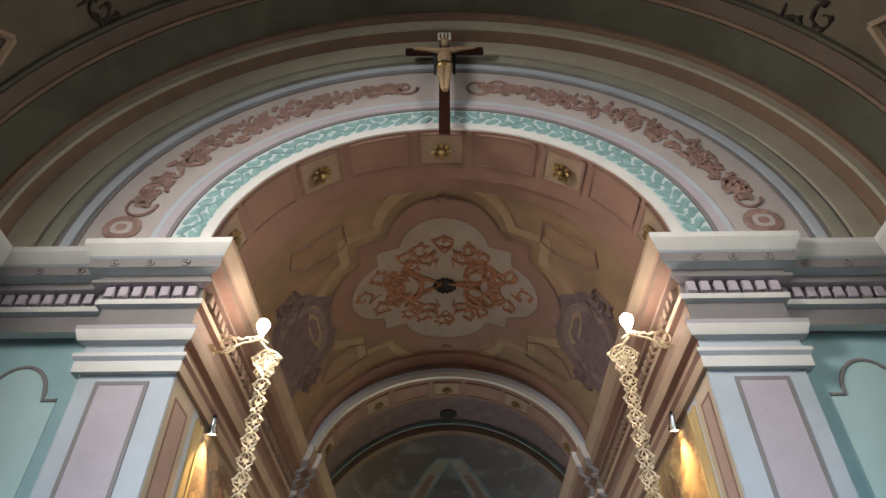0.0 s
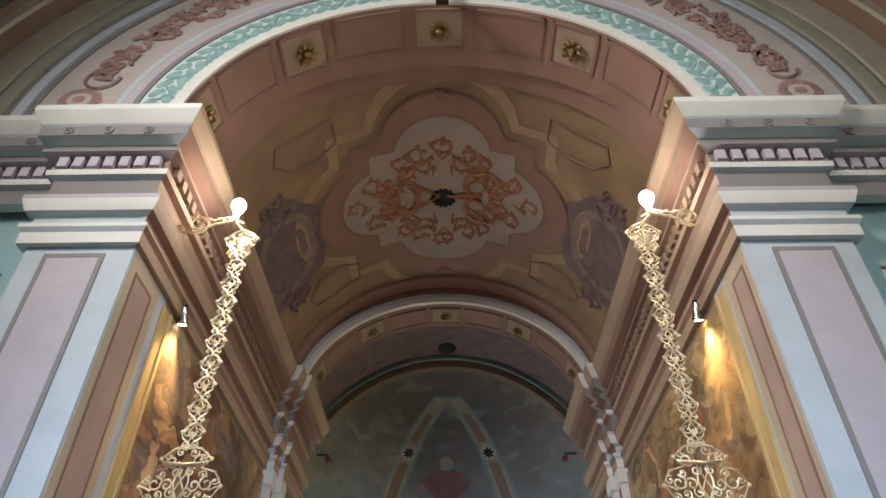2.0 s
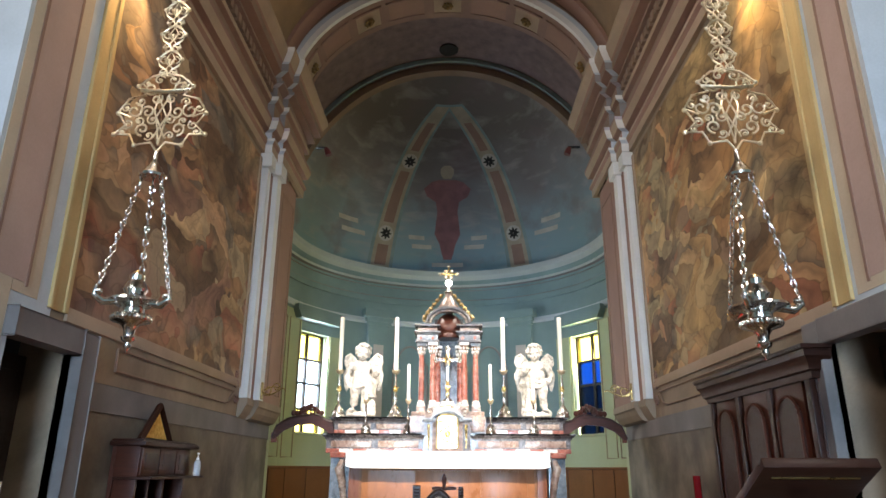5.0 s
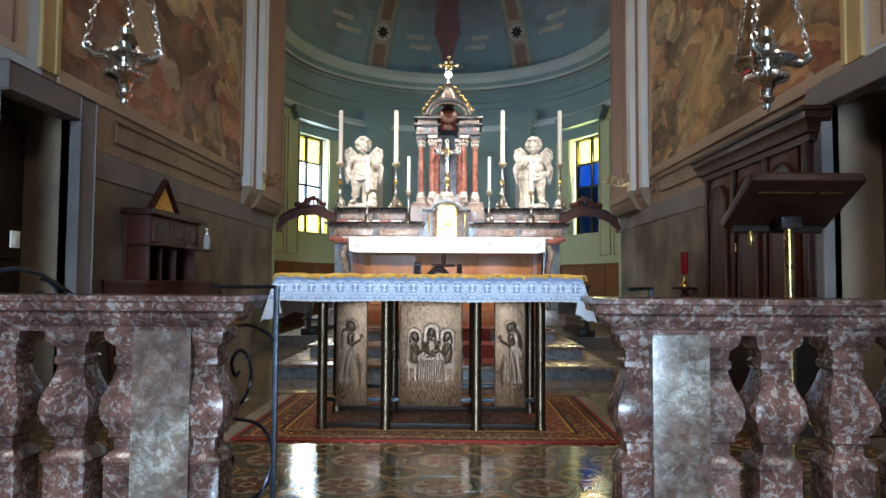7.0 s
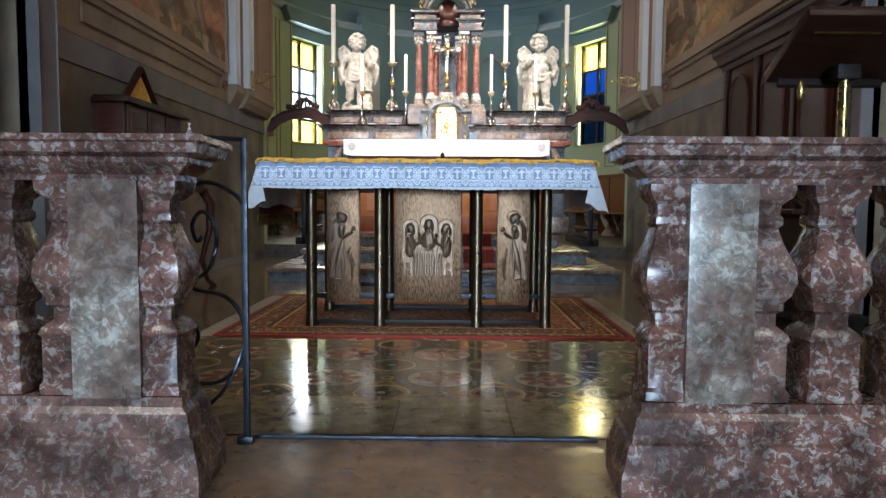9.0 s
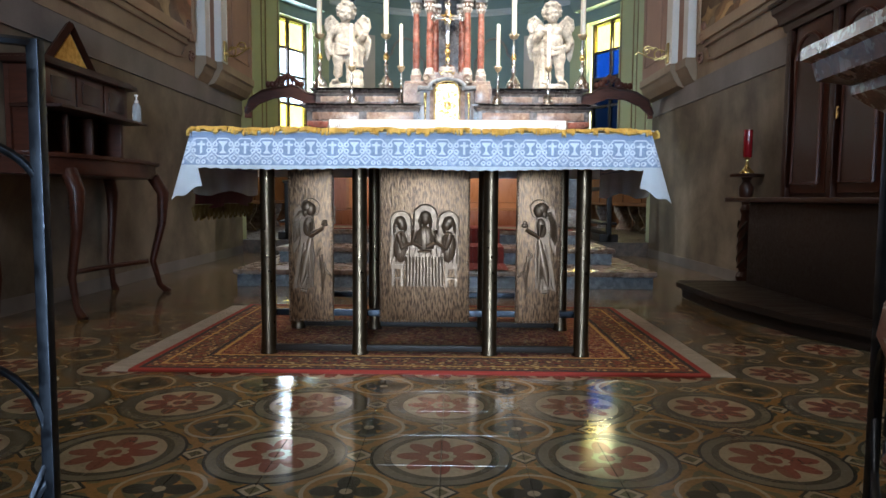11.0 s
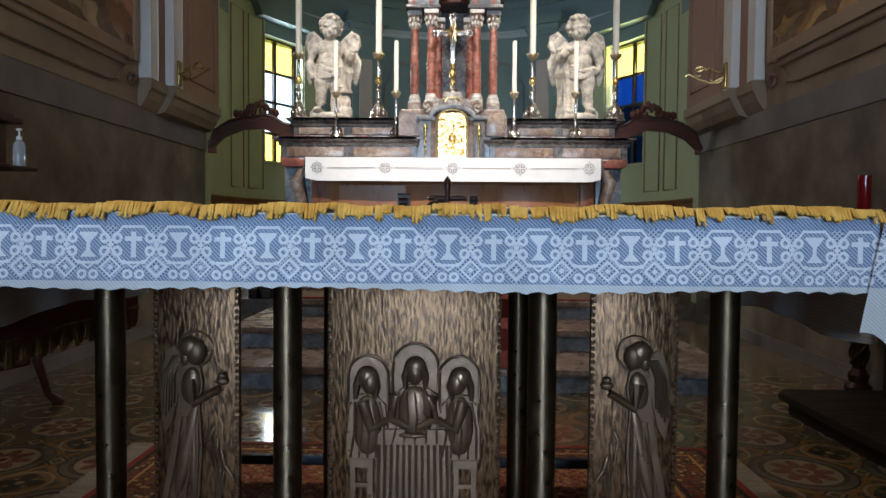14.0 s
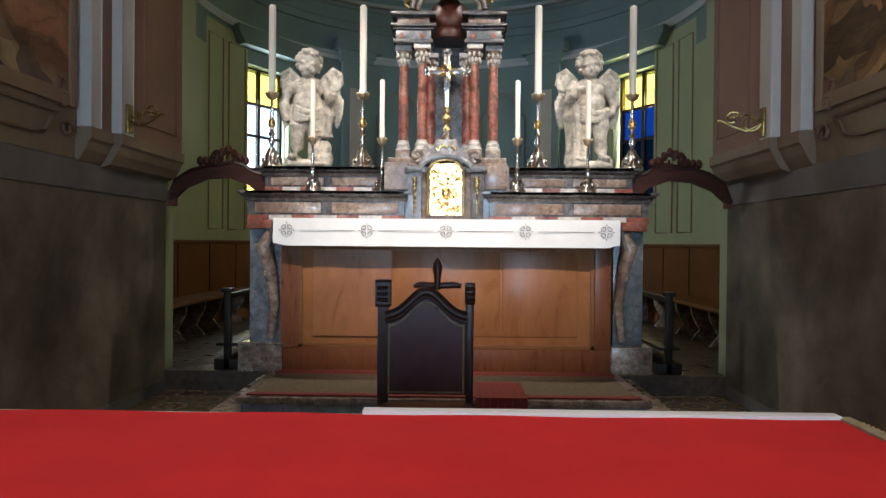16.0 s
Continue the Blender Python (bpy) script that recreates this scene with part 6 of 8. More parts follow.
for s in (-1, 1):
    bm = B()
    tube(bm, [(s * 0.34, -0.03, 1.33), (s * 0.30, -0.04, 1.44), (s * 0.22, -0.05, 1.54), (s * 0.14, -0.05, 1.62), (s * 0.07, -0.05, 1.72)], [0.014, 0.018, 0.016, 0.014, 0.010], 8)
    for k in range(6):
        blob(bm, (s * (0.33 - 0.045 * k), -0.07, 1.38 + 0.06 * k), (0.028, 0.02, 0.034), (0, s * 30 * k, 0), u=8, v=6)
    tube(bm, curl(s * 0.32, 1.36, 0.05, 0.014, 0, s * 400, 14, -0.05), 0.012, 6)
    part("gilt_garland", bm, "gilt_old", sh, "gilded leaf garland", 60)
part("cupola", lathe(B(), [(0.16, 1.50), (0.15, 1.56), (0.09, 1.66), (0.05, 1.72), (0.05, 1.76), (0.07, 1.78), (0.03, 1.80), (0.02, 1.86), (0.0, 1.87)], (0.01, 0.10, 0), 20), "marble_brown", sh, "small marble cupola")
cr = part("finial_cross", box(B(), 0.0, 0.02, 0.09, 0.11, 1.86, 2.16, 0.004), "gold", sh, "gilt finial cross")
part("cross_arm", box(B(), -0.10, 0.12, 0.09, 0.11, 2.05, 2.075, 0.004), "gold", cr)
for x, z in ((-0.11, 2.06), (0.13, 2.06), (0.01, 2.17), (-0.03, 2.10), (0.05, 2.10), (-0.03, 2.02), (0.05, 2.02)):
    part("cross_knob", blob(B(), (x, 0.10, z), (0.026, 0.012, 0.026), u=8, v=6), "silver_gilt", cr, "", 60)
part("lamp_glass", blob(B(), (0.01, 0.02, 1.90), (0.045, 0.045, 0.045)), "bulb", sh, "lit lamp before the finial cross")

# altar cross
cx = thing("altar_cross", "ornate silver altar cross on a gilt stem", "cross", (AX - 0.01, 11.32, 2.19))
part("foot", lathe(B(), [(0.075, 0.0), (0.075, 0.02), (0.05, 0.035), (0.03, 0.05), (0.022, 0.08)], seg=20), "silver", cx)
part("stem", lathe(B(), [(0.018, 0.07), (0.026, 0.10), (0.014, 0.13), (0.03, 0.17), (0.032, 0.20), (0.014, 0.23), (0.022, 0.25), (0.02, 0.28)], seg=16), "gold", cx, "gilt knobbed stem")
bm = B()
box(bm, -0.024, 0.024, -0.008, 0.008, 0.28, 0.70, 0.004), box(bm, -0.15, 0.15, -0.008, 0.008, 0.545, 0.592, 0.004)
for x, z in ((-0.155, 0.568), (0.155, 0.568), (0.0, 0.715)):
    for k in range(5):
        a = 2 * math.pi * k / 5
        blob(bm, (x + 0.026 * math.cos(a), 0, z + 0.026 * math.sin(a)), (0.02, 0.011, 0.02), u=8, v=6)
part("cross", bm, "silver", cx, "silver cross with lobed ends", 60)
bm = B()
for k in range(16):
    a = 2 * math.pi * k / 16
    l = 0.085 if k % 2 else 0.06
    tube(bm, [(0.02 * math.cos(a), -0.008, 0.568 + 0.02 * math.sin(a)), (l * math.cos(a), -0.008, 0.568 + l * math.sin(a))], [0.012, 0.002], 5)
part("rays", bm, "gold", cx, "gilt rays")
bm = B()
blob(bm, (0, -0.018, 0.50), (0.014, 0.012, 0.07))
tube(bm, [(-0.09, -0.014, 0.58), (0, -0.016, 0.56), (0.09, -0.014, 0.58)], 0.008, 6)
blob(bm, (0, -0.02, 0.59), (0.014, 0.014, 0.018))
part("corpus", bm, "silver", cx, "plain small silver figure", 60)


def candlestick(name, label, at, h, foot, candle_h, cr, group, gilt=False):
    t = thing(name, label, "candlestick", at, 0, group)
    f = foot
    p = part("foot", lathe(B(), [(f, 0.0), (f * 1.02, 0.02), (f * 0.8, 0.05), (f * 0.62, 0.09), (f * 0.66, 0.11), (f * 0.34, 0.15 * h / 0.62 + 0.01)], seg=18), "silver", t, "embossed silver foot")
    bm = B()
    for k in range(3):
        a = 2 * math.pi * k / 3 + 0.5
        blob(bm, (f * 0.95 * math.cos(a), f * 0.95 * math.sin(a), 0.02), (f * 0.33, f * 0.33, 0.028), u=8, v=6)
        tube(bm, [(f * 0.9 * math.cos(a), f * 0.9 * math.sin(a), 0.03), (f * 0.85 * math.cos(a), f * 0.85 * math.sin(a), 0.09), (f * 0.5 * math.cos(a), f * 0.5 * math.sin(a), 0.13)], f * 0.14, 6)
        a += 1.05
        blob(bm, (f * 0.66 * math.cos(a), f * 0.66 * math.sin(a), 0.07), (f * 0.3, f * 0.3, 0.03), u=8, v=6)
    part("scroll_feet", bm, "silver", p, "", 60)
    z = 0.15 * h / 0.62
    k = (h - z)
    r = f * 0.3
    part("stem", lathe(B(), [(r * 0.6, z), (r * 1.1, z + 0.03 * k), (r * 0.5, z + 0.07 * k), (r * 1.15, z + 0.16 * k), (r * 0.6, z + 0.24 * k), (r * 1.2, z + 0.29 * k), (r * 0.7, z + 0.33 * k), (r * 0.55, z + 0.42 * k), (r * 0.75, z + 0.5 * k), (r * 0.42, z + 0.9 * k), (r * 0.7, z + 0.93 * k)], seg=14), "silver", t, "", 60)
    if gilt:
        part("knob", lathe(B(), [(r * 0.8, z + 0.40 * k), (r * 1.2, z + 0.44 * k), (r * 1.1, z + 0.52 * k), (r * 0.7, z + 0.56 * k)], seg=14), "gold", t, "gilt knob")
    bm = B()
    lathe(bm, [(r * 0.6, h - 0.055), (f * 0.52, h - 0.03), (f * 0.56, h - 0.005), (f * 0.35, h - 0.01), (f * 0.3, h + 0.02)], seg=16)
    for i in range(10):
        a = 2 * math.pi * i / 10
        blob(bm, (f * 0.56 * math.cos(a), f * 0.56 * math.sin(a), h), (0.010, 0.010, 0.014), u=6, v=5)
    part("drip_pan", bm, "silver_gilt", t, "", 60)
    part("candle", lathe(B(), [(cr, h), (cr, h + candle_h - 0.012), (cr * 0.75, h + candle_h - 0.002), (0.0, h + candle_h)], seg=16), "wax", t, "tall ivory wax candle")
    part("wick", tube(B(), [(0, 0, h + candle_h - 0.004), (0.002, 0, h + candle_h + 0.012)], 0.0018, 5), "hole", t)


for x in (-1.56, -0.755, 0.785, 1.61):
    candlestick("tall_candlestick", "tall silver candlestick with a gilt knob and a long candle", (AX + x, 11.78, 2.012), 0.66, 0.095, 0.78, 0.031, "tall altar candlesticks", True)
for x in (-1.12, -0.545, 0.575, 1.155):
    candlestick("candlestick", "small silver candlestick with a slim white candle", (AX + x, 11.42, 1.772), 0.45, 0.065, 0.49, 0.021, "small altar candlesticks")


def putto(at, raised, name_label):
    """A standing winged stone child as one plain smooth mesh: chubby limbs, curly head, draped hips."""
    bm = B()
    s = 1 if raised else -1
    # rocky base
    for x, y, z, a, b, c in ((0, 0.02, 0.04, 0.21, 0.15, 0.05), (s * 0.12, 0.05, 0.10, 0.10, 0.09, 0.10), (-s * 0.13, 0.02, 0.07, 0.08, 0.09, 0.06), (s * 0.15, 0.02, 0.19, 0.06, 0.06, 0.07), (0.02, -0.08, 0.04, 0.15, 0.06, 0.04)):
        blob(bm, (x, y, z), (a, b, c))
    # legs and feet
    tube(bm, [(s * 0.055, -0.01, 0.08), (s * 0.06, 0.0, 0.17), (s * 0.062, 0.01, 0.26), (s * 0.065, -0.005, 0.36), (s * 0.065, 0, 0.48)], [0.042, 0.060, 0.056, 0.080, 0.098], 14)
    tube(bm, [(-s * 0.11, -0.03, 0.10), (-s * 0.10, 0.01, 0.19), (-s * 0.085, -0.03, 0.29), (-s * 0.085, -0.035, 0.37), (-s * 0.06, 0, 0.48)], [0.040, 0.058, 0.056, 0.078, 0.098], 14)
    blob(bm, (s * 0.06, -0.06, 0.085), (0.042, 0.075, 0.030)), blob(bm, (-s * 0.12, -0.08, 0.10), (0.042, 0.075, 0.030), (0, 0, s * 20))
    # trunk
    blob(bm, (0, 0.0, 0.50), (0.145, 0.11, 0.10)), blob(bm, (0, -0.025, 0.585), (0.128, 0.115, 0.11)), blob(bm, (0, -0.01, 0.69), (0.132, 0.10, 0.10)), blob(bm, (0, 0.0, 0.755), (0.135, 0.085, 0.06))
    for x in (-0.055, 0.055):
        blob(bm, (x, -0.075, 0.705), (0.055, 0.035, 0.045))
    blob(bm, (0, -0.01, 0.81), (0.055, 0.055, 0.06))
    # drapery round the hips and down one side
    for k in range(5):
        f = k / 4
        tube(bm, [(-0.15, 0.02, 0.56 - 0.02 * k), (-0.08, -0.10, 0.53 - 0.028 * k), (0.02, -0.125, 0.49 - 0.022 * k + 0.015 * math.sin(k * 2)), (0.10, -0.09, 0.50 - 0.014 * k), (0.155, 0.02, 0.55 - 0.012 * k)], [0.022, 0.020, 0.017, 0.020, 0.024], 7)
    side = s if raised else -1
    low = 0.30 if raised else 0.07
    for k in range(6):
        f = k / 5
        x0 = side * (0.10 + 0.075 * f)
        tube(bm, [(x0, -0.05 + 0.09 * f, 0.60), (x0 + side * 0.035, -0.06 + 0.10 * f, 0.48), (x0 + side * (0.005 + 0.02 * math.sin(k * 2.2)), -0.04 + 0.09 * f, 0.5 * (0.48 + low)), (x0 + side * 0.01, -0.05 + 0.10 * f, low + 0.02 * math.cos(k * 3))], [0.028, 0.036, 0.034, 0.040], 8)
    # arms and hands
    if raised:
        tube(bm, [(0.125, 0.0, 0.77), (0.185, 0.0, 0.69), (0.205, -0.04, 0.605), (0.235, -0.12, 0.615), (0.255, -0.16, 0.645)], [0.052, 0.056, 0.050, 0.042, 0.028], 12)
        for k in range(5):
            a = radians(18 + 30 * k)
            tube(bm, [(0.258, -0.165, 0.655), (0.258 + 0.055 * math.cos(a), -0.172, 0.655 + 0.05 * math.sin(a))], [0.014, 0.009], 7)
        tube(bm, [(-0.125, 0.0, 0.77), (-0.185, 0.01, 0.67), (-0.205, -0.02, 0.56), (-0.185, -0.05, 0.46), (-0.165, -0.05, 0.41)], [0.052, 0.056, 0.048, 0.040, 0.030], 12)
    else:
        tube(bm, [(-0.125, 0.0, 0.77), (-0.185, -0.01, 0.685), (-0.195, -0.06, 0.61), (-0.165, -0.13, 0.645), (-0.145, -0.15, 0.675)], [0.052, 0.056, 0.048, 0.040, 0.032], 12)
        for k in range(4):
            blob(bm, (-0.150 + 0.018 * k, -0.165, 0.69 + 0.006 * (k % 2)), (0.013, 0.018, 0.022), u=8, v=6)
        tube(bm, [(0.125, 0.0, 0.77), (0.185, 0.02, 0.68), (0.225, 0.02, 0.57), (0.175, -0.04, 0.50), (0.145, -0.08, 0.49)], [0.052, 0.056, 0.048, 0.040, 0.032], 12)
    # head bent to one side: skull, cheeks, brow, nose, chin, lips
    hd = pose(s * 0.012, -0.035, 0.915, 14, s * 9, s * 8)

    def H(x, y, z, a, b, c, u=12, v=9):
        q = hd @ Vector((x, y, z))
        blob(bm, q, (a, b, c), (14, s * 9, s * 8), u, v)

    H(0, 0, 0.01, 0.098, 0.102, 0.108), H(0, -0.045, -0.045, 0.072, 0.062, 0.062), H(0, -0.10, -0.078, 0.026, 0.022, 0.022), H(0, -0.112, -0.028, 0.015, 0.020, 0.020), H(0, -0.102, -0.054, 0.024, 0.014, 0.009)
    for x in (-0.043, 0.043):
        H(x, -0.083, -0.042, 0.034, 0.028, 0.032), H(x, -0.088, 0.018, 0.030, 0.016, 0.010), H(x * 2.2, 0.0, -0.03, 0.014, 0.022, 0.030)
    rnd = random.Random(5)
    for k in range(90):
        a, b = rnd.uniform(0, 2 * math.pi), rnd.uniform(-0.35, 1.5)
        v = Vector((math.cos(a) * math.cos(b), math.sin(a) * math.cos(b), math.sin(b)))
        if v.y < -0.45 and v.z < 0.62:
            continue
        r = rnd.uniform(0.020, 0.030)
        H(v.x * 0.106, v.y * 0.108, 0.014 + v.z * 0.112, r, r, r * 0.9, 8, 6)
    # wings: overlapping feathers fanned from the shoulder, tip downwards
    for sd in (-1, 1):
        for k in range(9):
            f = k / 8
            blob(bm, (sd * (0.13 + 0.13 * f), 0.135 + 0.02 * f, 0.72 - 0.025 * k + 0.10 * math.sin(math.pi * min(1.0, f * 1.2))), (0.026, 0.014, 0.19 - 0.085 * abs(f - 0.45)), (0, sd * (4 + 7 * f), 0), 8, 10)
        tube(bm, [(sd * 0.06, 0.09, 0.72), (sd * 0.13, 0.13, 0.84), (sd * 0.20, 0.145, 0.915), (sd * 0.255, 0.15, 0.88), (sd * 0.275, 0.15, 0.78)], [0.030, 0.030, 0.030, 0.028, 0.022], 9)
        for k in range(6):
            blob(bm, (sd * (0.14 + 0.024 * k), 0.122, 0.80 + 0.03 * math.sin(k * 1.1)), (0.026, 0.018, 0.055), (0, sd * 12, 0), 8, 7)
    ob = new("angel_statue", mesh_of("angel_statue", bm, "statue", 180))
    fuse = ob.modifiers.new("fuse", "REMESH")
    fuse.mode, fuse.voxel_size, fuse.use_smooth_shade = "VOXEL", 0.0065, True
    soften = ob.modifiers.new("soften", "SMOOTH")
    soften.factor, soften.iterations = 0.5, 3
    ob.matrix_basis = pose(*at)
    tagged(ob, name_label, "statue", "angel statues")


putto((AX - 1.25, 11.82, 2.012), True, "aged white marble winged child statue, arm raised")
putto((AX + 1.25, 11.82, 2.012), False, "aged white marble winged child statue with draped hip")

# carved wooden wings beside the altar
for s in (-1, 1):
    t = thing("carved_bracket", "carved dark red-brown wooden arched rail beside the altar", "rail", (AX + s * 1.60, 11.75, 1.72), group="carved rails")
    t.matrix_basis = pose(AX + s * 1.60, 11.75, 1.72) @ Matrix.Diagonal((1.0, 1.0, 1.25, 1.0))
    bm = B()
    up = [(0.0, 0.17), (0.12, 0.19), (0.2, 0.24), (0.30, 0.26), (0.40, 0.24), (0.52, 0.23), (0.66, 0.20), (0.80, 0.13), (0.86, 0.0)]
    lo = [(0.82, 0.0), (0.70, 0.09), (0.52, 0.15), (0.32, 0.16), (0.15, 0.11), (0.0, 0.02)]
    pts = [(s * x, z) for x, z in up + lo]
    plate(bm, pts, -0.025, 0.025)
    part("arched_board", bm, "mahogany", t)
    bm = B()
    tube(bm, [(s * x, -0.01, z + 0.012) for x, z in up], 0.018, 7)
    part("top_moulding", bm, "walnut", t)
    bm = B()
    for k in range(9):
        x = 0.18 + 0.05 * k
        part("leaf", blob(B(), (s * x, -0.01, 0.28 + 0.08 * math.exp(-((x - 0.34) / 0.09) ** 2)), (0.035, 0.02, 0.032), (0, 30 * k, 0), u=8, v=6), "mahogany", t, "", 60)
    tube(bm, curl(s * 0.30, 0.30, 0.06, 0.015, 0, 380, 14, -0.02), 0.013, 6), tube(bm, curl(s * 0.42, 0.30, 0.06, 0.015, 180, -200, 14, -0.02), 0.013, 6)
    part("carving", bm, "mahogany", t, "carved leaf crest", 60)
    part("hanging_post", box(B(), s * 0.80, s * 0.86, -0.02, 0.02, -0.03, 0.06, 0.008), "mahogany_red", t)

# presider's chair
ch = thing("presider_chair", "carved dark wooden chair with a studded purple leather back", "chair", (-0.05, 9.2, 0.14))
for s in (-1, 1):
    part("back_post", box(B(), s * 0.205, s * 0.245, 0.12, 0.165, 0.0, 0.96, 0.006), "walnut", ch)
    fin = part("finial", box(B(), s * 0.198, s * 0.252, 0.11, 0.175, 0.905, 1.02, 0.012), "walnut", ch, "carved post finial")
    bm = B()
    for k in range(3):
        tube(bm, [(s * 0.198, 0.105, 0.93 + 0.03 * k), (s * 0.252, 0.105, 0.93 + 0.03 * k)], 0.010, 6)
    part("scroll", bm, "walnut", fin)
    part("front_leg", box(B(), s * 0.19, s * 0.23, -0.27, -0.225, 0.0, 0.42, 0.006), "black_wood", ch)
part("seat", box(B(), -0.24, 0.24, -0.27, 0.14, 0.33, 0.40, 0.02), "leather", ch, "purple-brown leather seat")


def crest(x):
    return 0.86 + 0.13 * math.exp(-(x / 0.11) ** 2)


bk = [(-0.205, 0.44), (0.205, 0.44)] + [(0.205 - 0.41 * k / 24, crest(0.205 - 0.41 * k / 24) - 0.05) for k in range(25)]
part("backrest", plate(B(), bk, 0.125, 0.16), "leather", ch, "studded dark purple leather back")
part("crest_rail", tube(B(), [(-0.21 + 0.42 * k / 30, 0.135, crest(-0.21 + 0.42 * k / 30) - 0.02) for k in range(31)], 0.030, 10), "walnut", ch, "waved top rail", 60)
part("crest_edge", tube(B(), [(-0.21 + 0.42 * k / 30, 0.115, crest(-0.21 + 0.42 * k / 30) - 0.045) for k in range(31)], 0.010, 8), "walnut", ch, "", 60)
bm = B()
for k in range(46):
    x = -0.188 + 0.376 * k / 45
    blob(bm, (x, 0.122, crest(x) - 0.072), (0.0068, 0.005, 0.0068), u=6, v=4)
for k in range(36):
    for s in (-1, 1):
        blob(bm, (s * 0.193, 0.122, 0.45 + 0.0095 * k * 1.05), (0.0068, 0.005, 0.0068), u=6, v=4)
for k in range(30):
    blob(bm, (-0.18 + 0.36 * k / 29, 0.122, 0.452), (0.0068, 0.005, 0.0068), u=6, v=4)
part("studs", bm, "silver_gilt", ch, "row of brass studs")
fin = part("crest_cross", lathe(B(), [(0.016, 0.98), (0.022, 1.0), (0.016, 1.03), (0.026, 1.09), (0.022, 1.12), (0.008, 1.14), (0.0, 1.15)], (0.055, 0.17, 0), 10), "mahogany", ch, "carved cross finial")
part("cross_arms", tube(B(), [(-0.07, 0.17, 1.0), (-0.03, 0.17, 1.005), (0.055, 0.17, 1.0), (0.14, 0.17, 1.005), (0.18, 0.17, 1.0)], [0.012, 0.018, 0.016, 0.018, 0.012], 10), "mahogany", fin)

# ---------- choir behind the altar ----------
inner = [(-CR + 0.0, 12.21)] + [ring_pt(a, CR, 0)[:2] for a in range(180, -1, -6)] + [(CR, 12.21)]
dado = thing("choir_panelling", "orange-brown wooden panelling round the choir", "panelling", (0, 0, 0))
part("panel_face", sweep(B(), inner, [(0.0, 0.17), (0.05, 0.17), (0.05, 1.33), (0.075, 1.34), (0.075, 1.38), (0.0, 1.38)]), "oak_dark", dado, "", 30)
for a in range(6, 180, 12):
    x, y, _ = ring_pt(a, CR - 0.055, 0)
    part("joint", tube(B(), [(x, y, 0.65), (x, y, 1.33)], 0.008, 4), "mahogany", dado)
for s in (-1, 1):
    for y in (12.6, 13.2, 13.8, 14.4):
        part("joint", tube(B(), [(s * (CR - 0.055), y, 0.65), (s * (CR - 0.055), y, 1.33)], 0.008, 4), "mahogany", dado)
bench = thing("choir_bench", "dark wooden bench running round the choir", "bench", (0, 0, 0))
part("seat", sweep(B(), inner, [(0.05, 0.60), (0.46, 0.60), (0.47, 0.62), (0.46, 0.645), (0.05, 0.645)]), "oak_dark", bench, "", 30)
for s in (-1, 1):
    for y in (12.6, 13.2, 13.8, 14.4, 15.0):
        bm = B()
        plate(bm, [(0.08, 0.17), (0.40, 0.17), (0.30, 0.30), (0.40, 0.48), (0.42, 0.60), (0.08, 0.60)], -0.02, 0.02, pose(s * CR, y, 0, 0, 0, 180 if s > 0 else 0))
        part("bracket", bm, "marble_pale", bench, "pale carved bench support")
for a in range(12, 180, 12):
    bm = B()
    x, y, _ = ring_pt(a, CR, 0)
    plate(bm, [(0.08, 0.17), (0.40, 0.17), (0.30, 0.30), (0.40, 0.48), (0.42, 0.60), (0.08, 0.60)], -0.02, 0.02, pose(x, y, 0, 0, 0, a + 180))
    part("bracket", bm, "marble_pale", bench, "pale carved bench support")
for s in (-1, 1):
    t = thing("kneeler", "dark wooden kneeler post and rail beside the altar", "kneeler", (s * 2.05 + AX, 12.1, 0.17), group="kneelers")
    part("post", box(B(), -0.03, 0.03, -0.03, 0.03, 0, 0.72, 0.006), "black_wood", t)
    part("post_cap", box(B(), -0.05, 0.05, -0.05, 0.05, 0.72, 0.76, 0.008), "black_wood", t)
    part("rail", box(B(), -0.025, 0.025, 0.03, 1.4, 0.66, 0.71, 0.006), "black_wood", t)
    part("foot", box(B(), -0.12, 0.12, -0.03, 1.4, 0.0, 0.10, 0.01), "black_wood", t)
    part("board", box(B(), -0.10, 0.10, -0.03, 1.4, 0.22, 0.25, 0.006), "black_wood", t)

# pilasters of the round end
for a in (60, 120):
    bm = B()
    m = pose(*ring_pt(a, CR, 0), 0, 0, a - 90)
    for x0, x1, y0, z0, z1 in ((-0.27, 0.27, -0.10, 1.38, 4.62), (-0.31, 0.31, -0.14, 4.62, 4.70), (-0.34, 0.34, -0.18, 4.70, 4.80), (-0.42, 0.42, -0.26, 4.80, 4.98)):
        k = len(bm.verts)
        r = bmesh.ops.create_cube(bm, size=1)
        for v in r["verts"]:
            v.co = m @ Vector(((x0 + x1) / 2 + v.co.x * (x1 - x0), y0 / 2 + v.co.y * -y0, (z0 + z1) / 2 + v.co.z * (z1 - z0)))
    structure("trim_choir_pilaster", bm, "apse_blue", "blue-green pilaster with a moulded block", category="pilaster")
    bm = B()
    r = bmesh.ops.create_cube(bm, size=1)
    for v in r["verts"]:
        v.co = m @ Vector((v.co.x * 0.26, -0.105 + v.co.y * 0.012, 2.85 + v.co.z * 2.6))
    structure("trim_choir_pilaster_panel", bm, "mauve", "mauve panel on the pilaster", category="panel")
bm = B()
sweep(bm, inner, [(0, 4.66), (0.04, 4.66), (0.05, 4.72), (0.02, 4.74), (0.02, 4.80), (0, 4.80)])
structure("trim_choir_string", bm, "greyblue", "grey-blue string course in the choir", 30, "moulding")
